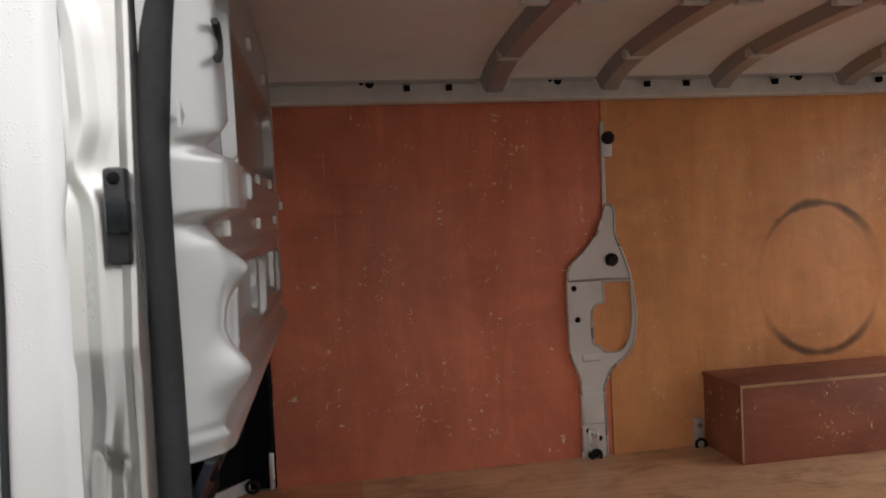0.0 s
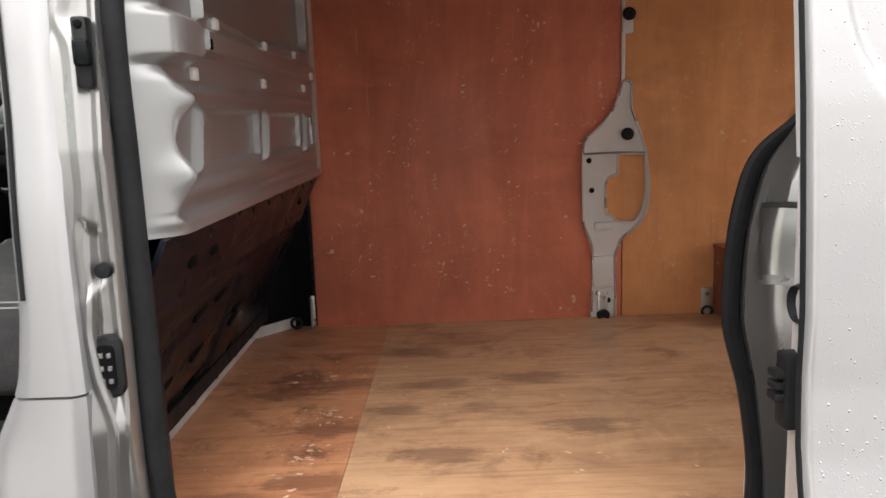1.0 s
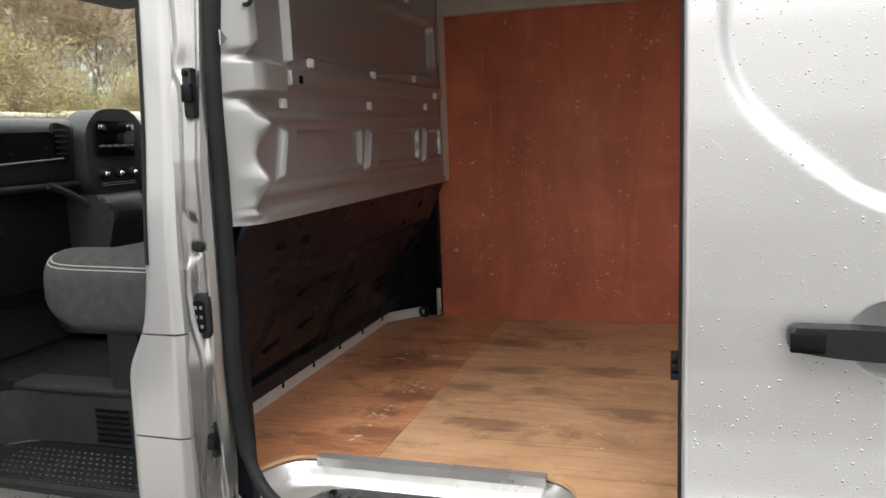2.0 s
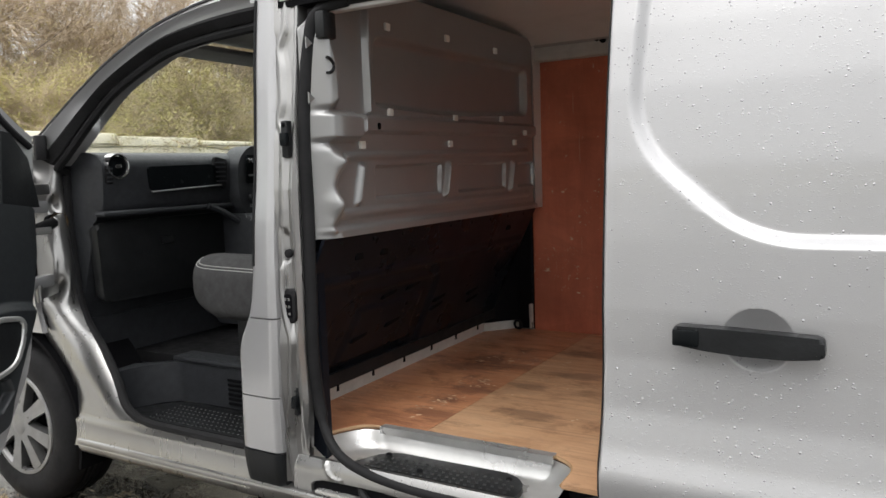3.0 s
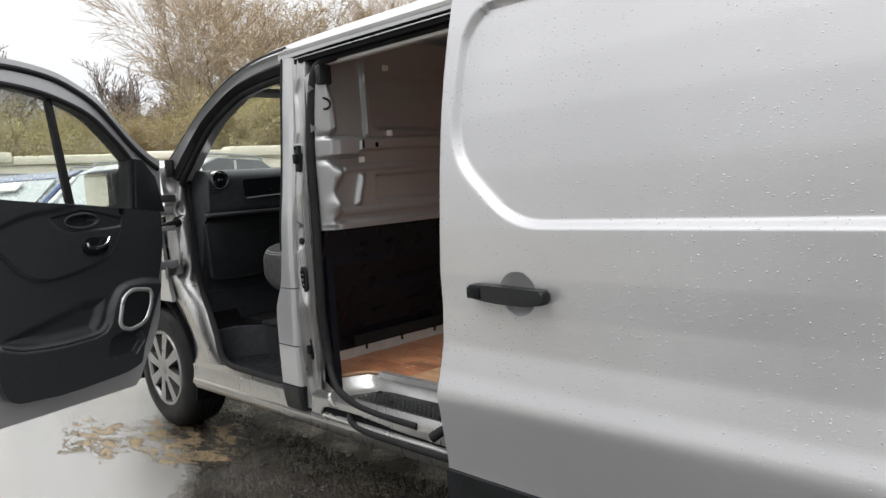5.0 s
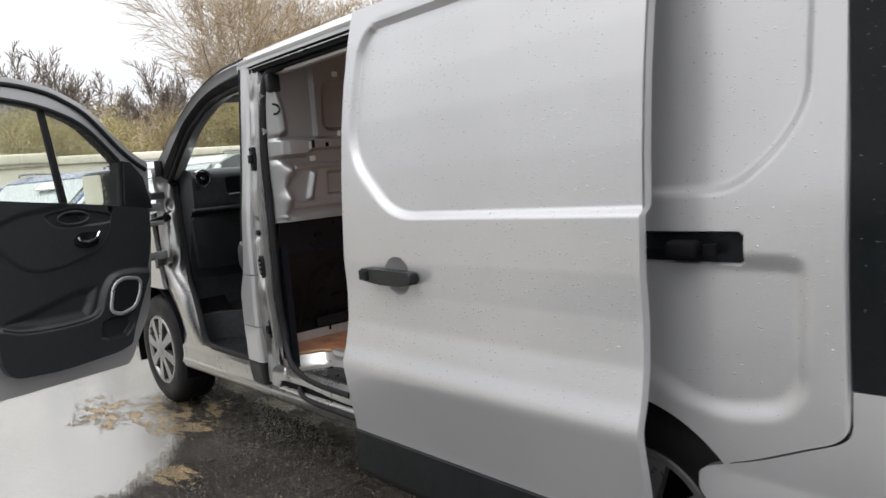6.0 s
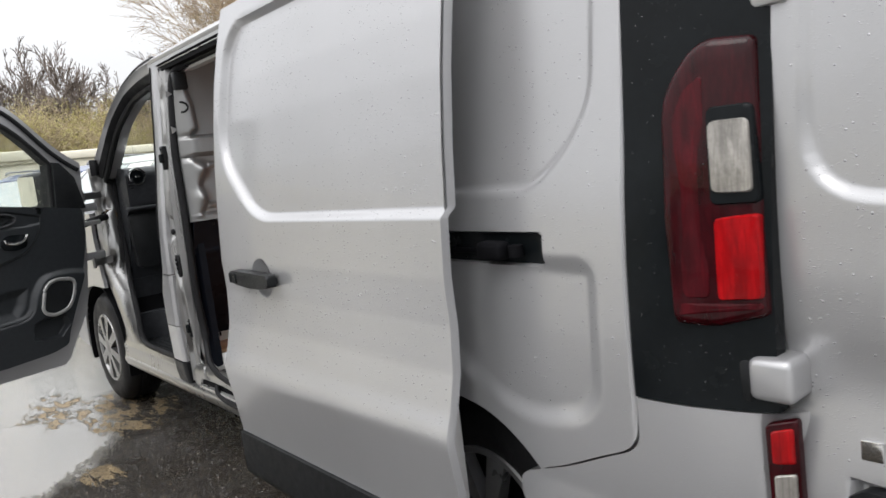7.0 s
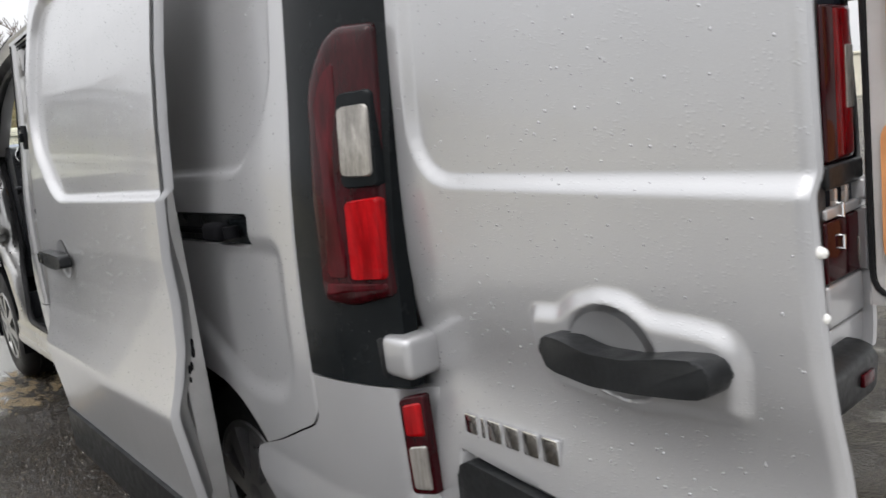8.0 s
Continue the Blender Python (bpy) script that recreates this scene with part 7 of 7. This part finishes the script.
M_WALL = grainy("cream_rendered_wall", (0.84, 0.79, 0.64), 0.85, 0.12, 6, 0.2)
M_MOSSSHADE_ROOF = grainy("moss_shade_and_roof", (0.36, 0.34, 0.25), 0.9, 0.25, 12, 0.3)
wall = thing("boundary_wall", "cream rendered boundary wall under the trees", "wall", (-10.0, 6.0, 0), kind="structure")
bm = rbox(-10.25, -10.0, -40, 60, 0, 2.02)
w1 = part("wall_face", bm, M_WALL, wall, m=Matrix.Translation((10.0, -6.0, 0)))
for k in range(50):
    part("coping_stone", rbox(-10.32, -9.94, -40 + 2 * k + 0.005, -38 + 2 * k - 0.005, 2.00 + 0.025 * math.sin(k * 2.3), 2.17 + 0.05 * math.sin(k * 1.7), 0.03), M_WALL, wall, m=Matrix.Translation((10.0, -6.0, 0)))

# dark strip: the coping's shadow line put into colour, with moss
drip = smooth_curve([(-9.985, -40 + 1.25 * k, 1.975 + 0.035 * math.sin(k * 2.1) + 0.02 * math.sin(k * 0.7)) for k in range(80)], 3)
part("drip_stain", tube(drip, 0.026, 6), M_MOSSSHADE_ROOF, wall, "dark line of moss and painted shade under the coping", m=Matrix.Translation((10.0, -6.0, 0)))

M_BARK = grainy("grey_brown_bark", (0.20, 0.165, 0.14), 0.9, 0.35, 30, 0.6)
M_TWIG = grainy("fine_brown_twigs", (0.43, 0.345, 0.25), 0.9, 0.3, 20, 0.0)
M_BUD = grainy("spring_buds_olive", (0.40, 0.33, 0.13), 0.8, 0.35, 9, 0.0)
M_OLIVE = grainy("olive_spring_leaves", (0.40, 0.36, 0.14), 0.75, 0.35, 9, 0.0)
M_LEAF = grainy("young_green_leaves", (0.25, 0.31, 0.09), 0.7, 0.4, 9, 0.0)


def twig_mesh(segments, name):
    """Many tapering three-sided sticks in one mesh: rows of start, end, two radii."""
    seg = np.array(segments, float)
    a, b, r0, r1 = seg[:, :3], seg[:, 3:6], seg[:, 6:7], seg[:, 7:8]
    d = b - a
    d /= np.linalg.norm(d, axis=1, keepdims=True) + 1e-9
    ref = np.where(np.abs(d[:, 2:3]) < 0.9, np.array([[0, 0, 1.0]]), np.array([[1.0, 0, 0]]))
    s = np.cross(d, ref)
    s /= np.linalg.norm(s, axis=1, keepdims=True)
    u = np.cross(d, s)
    vs = []
    for p, r in ((a, r0), (b, r1)):
        for k in range(3):
            vs.append(p + r * (math.cos(k * math.tau / 3) * s + math.sin(k * math.tau / 3) * u))
    n = len(seg)
    v = np.stack(vs, 1).reshape(-1, 3)
    base = np.arange(n)[:, None] * 6
    f = np.concatenate([base + np.array([[k, (k + 1) % 3, 3 + (k + 1) % 3, 3 + k]]) for k in range(3)])
    me = bpy.data.meshes.new(name)
    me.from_pydata(v.tolist(), [], f.tolist())
    return me


def leaf_mesh(points, size, rng, name):
    vs, fs = [], []
    for p in points:
        a = Vector((rng.gauss(0, 1), rng.gauss(0, 1), rng.gauss(0, 1))).normalized()
        b = a.orthogonal().normalized()
        s = size * (0.5 + rng.random())
        k = len(vs)
        vs += [p - a * s, p + b * s * 0.5, p + a * s, p - b * s * 0.5]
        fs.append((k, k + 1, k + 2, k + 3))
    me = bpy.data.meshes.new(name)
    me.from_pydata([tuple(v) for v in vs], [], fs)
    return me


def tree(seed, height, spread, label, leaf, leaves, droop=0.0, multi=1, fine=0.006):
    rng = random.Random(seed)
    limbs, twigs, tips = [], [], []

    def grow(p, d, length, r, level):
        steps = 4 if level < 2 else 3
        for i in range(steps):
            q = p + d * (length / steps)
            r2 = r * 0.82
            (limbs if level < 2 else twigs).append((*p, *q, r, r2))
            p, r = q, r2
            d = (d + Vector((rng.gauss(0, 0.16), rng.gauss(0, 0.16), rng.gauss(0, 0.10) + (0.05 - droop * (level > 2))))).normalized()
            if level < 5 and (i > 0 or level > 0):
                for _ in range(2 if level < 4 else 3):
                    ax = Vector((rng.gauss(0, 1), rng.gauss(0, 1), rng.gauss(0, 0.5))).normalized()
                    nd = (d + ax * (0.55 + 0.35 * rng.random()) * spread).normalized()
                    if rng.random() < (0.85 if level < 3 else 0.55):
                        grow(p, nd, length * (0.50 + 0.22 * rng.random()), r * 0.6, level + 1)
        tips.append(p)

    t = thing("tree", label, "tree", group="trees along the wall")
    for k in range(multi):
        lean = Vector((rng.gauss(0, 0.15 * (multi > 1)), rng.gauss(0, 0.15 * (multi > 1)), 1)).normalized()
        grow(Vector((rng.gauss(0, 0.2 * (multi > 1)), rng.gauss(0, 0.2 * (multi > 1)), 0)), lean, height * 0.5, height * 0.008 + 0.02, 0)
    me = twig_mesh(limbs, "trunk")
    link_mesh("trunk", me, M_BARK, t)
    seg = [(*s[:6], max(s[6], fine), max(s[7], fine * 0.67)) for s in twigs]
    tagged(link_mesh("twig_crown", twig_mesh(seg, "twig_crown"), M_BARK if fine > 0.01 else M_TWIG, t), kind="stuff")
    if leaves:
        pts = []
        for p in tips:
            if rng.random() < leaves:
                for _ in range(5 if multi > 2 else 3):
                    pts.append(p + Vector((rng.gauss(0, 0.12), rng.gauss(0, 0.12), rng.gauss(0, 0.12))))
        if pts:
            link_mesh("crown", leaf_mesh(pts, 0.028 if multi > 2 else 0.018, rng, "crown"), leaf, t)
    return t


kinds = [
    tree(11, 8.5, 0.62, "bare birch with drooping fine twigs", M_BUD, 0.15, droop=0.10),
    tree(12, 6.5, 1.0, "bare tree with olive buds", M_BUD, 0.35, multi=2),
    tree(13, 4.2, 1.1, "leafing shrub above the wall", M_LEAF, 0.9, multi=4),
    tree(14, 5.5, 1.0, "thicket tree with olive spring leaves", M_OLIVE, 0.6, multi=3),
    tree(15, 8.0, 0.8, "distant bare tree, grey-brown and twiggy", M_BUD, 0.0, fine=0.020),
]
spots = []
trng = random.Random(5)
# low scrub behind the wall
for i in range(38):
    y = -6 + i * 0.75 + trng.uniform(-0.5, 0.5)
    spots.append((trng.choice((2, 3, 3)), -11.8 - trng.random() * 3.0, y, trng.uniform(0.48, 0.62) if y < 4 else trng.uniform(0.52, 0.74)))
# birches and fine-twigged trees standing behind it
for i in range(12):
    y = 8.6 + i * 1.4 + trng.uniform(-0.5, 0.5)
    spots.append((trng.choice((0, 0, 1)), -14.5 - trng.random() * 4.0, y, trng.uniform(0.95, 1.25)))
# brown thicket trees a little further back
for i in range(16):
    y = 1.0 + i * 1.0 + trng.uniform(-0.4, 0.4)
    spots.append((trng.choice((1, 3, 3)), -17.0 - trng.random() * 6.0, y, trng.uniform(0.42, 0.58)))
# a distant belt of trees
for i in range(22):
    y = -12 + i * 1.9 + trng.uniform(-1.0, 1.0)
    spots.append((4, -36 - trng.random() * 10, y, trng.uniform(0.8, 1.05)))
used = {}
for k, x, y, s in spots:
    mtx = pose(x, y, 0.0, 0, 0, trng.uniform(0, 360))
    if k in used:
        copy_thing(kinds[k], mtx @ Matrix.Scale(s / used[k], 4))
    else:
        kinds[k].matrix_basis = mtx @ Matrix.Scale(s, 4)
        used[k] = s


# ---- parked cars beyond the van ----
def car(name, label, colour, x, y, turn):
    """A tall hatchback, its nose towards -y before it is turned."""
    m_body = paint(name + "_paint", colour, 0.3, 0.8, drops=False, metal=0.4)
    c = thing(name, label, "car", group="parked cars")
    side_line = [(-2.05, 0.30), (-2.12, 0.55), (-2.02, 0.80), (-1.1, 0.98), (-0.95, 1.0), (1.75, 1.05), (2.08, 0.98), (2.12, 0.6), (2.05, 0.32)]
    body = part("body", prism(round_poly(side_line, 0.08, 4), "x", -0.88, 0.88, 0.06, 3), m_body, c)
    roof_line = [(-1.05, 0.99), (-0.25, 1.50), (0.1, 1.585), (1.2, 1.57), (1.75, 1.40), (2.0, 1.03)]
    part("cabin", prism(round_poly(roof_line, 0.06, 4), "x", -0.74, 0.74, 0.06, 3), M_DARKGLASS, c, "dark car windows")
    part("roof_panel", prism(round_poly([(-0.22, 1.515), (0.1, 1.60), (1.2, 1.585), (1.72, 1.42), (1.70, 1.40), (1.2, 1.55), (0.1, 1.56), (-0.2, 1.49)], 0.02), "x", -0.72, 0.72), m_body, c)
    for s in (-0.66, 0.66):
        part("roof_rail", tube(smooth_curve([(s, -0.05, 1.60), (s, 0.1, 1.635), (s, 1.2, 1.62), (s, 1.4, 1.575)], 4), 0.014, 6), M_HUBCAP, c)
        part("door_mirror", rbox(s * 1.42 - 0.07, s * 1.42 + 0.07, -0.75, -0.60, 1.0, 1.13, 0.03), m_body, c)
        for a, b in (((-1.0, 1.02), (-0.28, 1.46)), ((0.45, 1.02), (0.50, 1.56)), ((1.62, 1.05), (1.50, 1.50))):
            part("window_pillar", tube([(s * 1.12, a[0], a[1]), (s * 1.10, b[0], b[1])], 0.03, 6), m_body, c)
    part("windscreen", prism([(-1.02, 1.0), (-0.98, 1.0), (-0.27, 1.485), (-0.31, 1.49)], "x", -0.64, 0.64), M_SCREEN, c, "windscreen with its sky reflection painted pale")
    part("paper_note", prism([(-0.505, 1.385), (-0.375, 1.475), (-0.385, 1.49), (-0.515, 1.40)], "x", -0.02, 0.28), M_CLIP, c)
    for yy in (-1.3, 1.3):
        for s in (-0.80, 0.80):
            w = part("wheel", lathe([(0.0, -0.10), (0.20, -0.11), (0.31, -0.10), (0.325, -0.06), (0.325, 0.06), (0.31, 0.10), (0.20, 0.11), (0.0, 0.10)], 28, (s, yy, 0.325), axis="x"), M_TYRE, c)
            part("rim", lathe([(0.0, 0.115), (0.19, 0.112), (0.20, 0.10)], 20, (s, yy, 0.325), axis="x"), M_HUBCAP, w)
    for s in (-0.62, 0.62):
        part("headlamp", rbox(s - 0.2, s + 0.2, -2.10, -1.92, 0.68, 0.80, 0.03), M_CLEAR, c)
    c.matrix_basis = pose(x, y, 0, 0, 0, turn) @ Matrix.Scale(1.06, 4)
    return c


M_DARKGLASS = mat("tinted_car_glass", (0.03, 0.035, 0.038), 0.05, coat=1.0)
# the sky reflected in the screen is put into its pale base colour
M_SCREEN = mat("windscreen_painted_sky_sheen", (0.30, 0.34, 0.33), 0.03, coat=1.0, spec=1.0)
car("parked_car", "dark blue parked hatchback in the yard", (0.03, 0.07, 0.20), -6.7, 1.28, 35)
car("parked_car", "pale silver-green parked car in the yard", (0.62, 0.66, 0.63), -4.5, 2.0, 35)


# ---- low building behind the camera, seen only in the paintwork ----
def warehouse():
    b = thing("warehouse", "grey clad workshop across the yard", "building", (4.0, -17.0, 0))
    part("wall", rbox(-9, 9, -4, 0, 0, 3.6), M_CLAD, b)
    part("roof", prism([(-4.2, 3.6), (0.3, 3.6), (-2.0, 4.9)], "x", -9.3, 9.3), M_MOSSSHADE_ROOF, b)
    for x in (-5.0, 0.5):
        part("roller_door", rbox(x - 1.6, x + 1.6, 0.0, 0.06, 0, 2.9), M_HUBCAP, b)
    for x in (4.5, 7.0):
        w = part("window", rbox(x - 0.7, x + 0.7, 0.0, 0.05, 1.2, 2.3), M_CLIP, b)
        part("pane", rbox(x - 0.62, x + 0.62, 0.05, 0.06, 1.28, 2.22), M_DARKGLASS, w)


M_CLAD = grainy("grey_cladding", (0.60, 0.61, 0.62), 0.6, 0.1, 5, 0.05)
warehouse()


# ---- rain on the paintwork ----
def raindrops(parent, depth, x0, x1, z0, z1, count, sizes, seed, m=None, skip=None, water=None):
    """Flattened beads of water standing on a panel."""
    rng = random.Random(seed)
    vs, fs = [], []
    n, rings = 8, ((1.0, 0.0), (0.82, 0.38), (0.45, 0.62))
    for _ in range(count):
        x, z = rng.uniform(x0, x1), rng.uniform(z0, z1)
        if noise.noise((x * 3.1, z * 2.3, seed)) < rng.uniform(-0.5, 0.15):
            continue
        if skip and skip(x, z):
            continue
        r = sizes[0] + (sizes[1] - sizes[0]) * rng.random() ** 2.6
        tall = r * rng.uniform(0.8, 1.35)
        y = float(depth(np.array([[x]]), np.array([[z]]))[0, 0])
        k = len(vs)
        for s, h in rings:
            for q in range(n):
                a = q * math.tau / n
                zz = z + tall * s * math.sin(a)
                vs.append((x + r * s * math.cos(a), y + 0.0004 - h * r * 0.75, zz))
        vs.append((x, y - 0.72 * r * 0.75, z))
        for j in range(2):
            for q in range(n):
                fs.append((k + j * n + q, k + j * n + (q + 1) % n, k + (j + 1) * n + (q + 1) % n, k + (j + 1) * n + q))
        for q in range(n):
            fs.append((k + 2 * n + q, k + 2 * n + (q + 1) % n, k + 3 * n))
    me = bpy.data.meshes.new("rain_film")
    me.from_pydata(vs, [], fs)
    if m is not None:
        me.transform(m)
    ob = link_mesh("rain_film", me, water or M_WATER, parent, "clear raindrops on the paint")
    tagged(ob, kind="stuff")
    ob.visible_shadow = False


M_WATER = mat("rain_beads_on_silver", (0.40, 0.402, 0.408), 0.10, metal=0.5, coat=1.0, coat_rough=0.02)
M_WATERDARK = mat("rain_beads_on_black", (0.020, 0.021, 0.023), 0.06, coat=1.0, coat_rough=0.02)
DOORS = {o.name: o for o in van.children}
raindrops(DOORS["sliding_door"], slide_skin, 2.47, 3.59, 0.66, 1.72, 7000, (0.0006, 0.0023), 1)
raindrops(DOORS["rear_door"], rear_skin, 0.03, 0.715, 0.72, 1.60, 2600, (0.0006, 0.0021), 2, REAR_POSE, lambda x, z: 0.34 < x < 0.66 and 0.87 < z < 1.01)
raindrops(DOORS["rear_quarter"], quarter_skin, 3.62, 3.96, 0.68, 1.70, 1200, (0.0006, 0.0022), 3, None, lambda x, z: x < 3.77 and 1.0 < z < 1.09)
raindrops(DOORS["lamp_surround"], lambda x, z: side(x, z) - 0.001, 3.985, 4.19, 0.80, 1.65, 700, (0.0006, 0.0016), 4, None, lambda x, z: x > 4.04 and 0.91 < z < 1.39, M_WATERDARK)
raindrops(DOORS["tail_lamp"], lambda x, z: side(x, z) - 0.0140, 4.070, 4.125, 0.93, 1.30, 200, (0.0006, 0.0015), 5, None, None, M_WATERDARK)
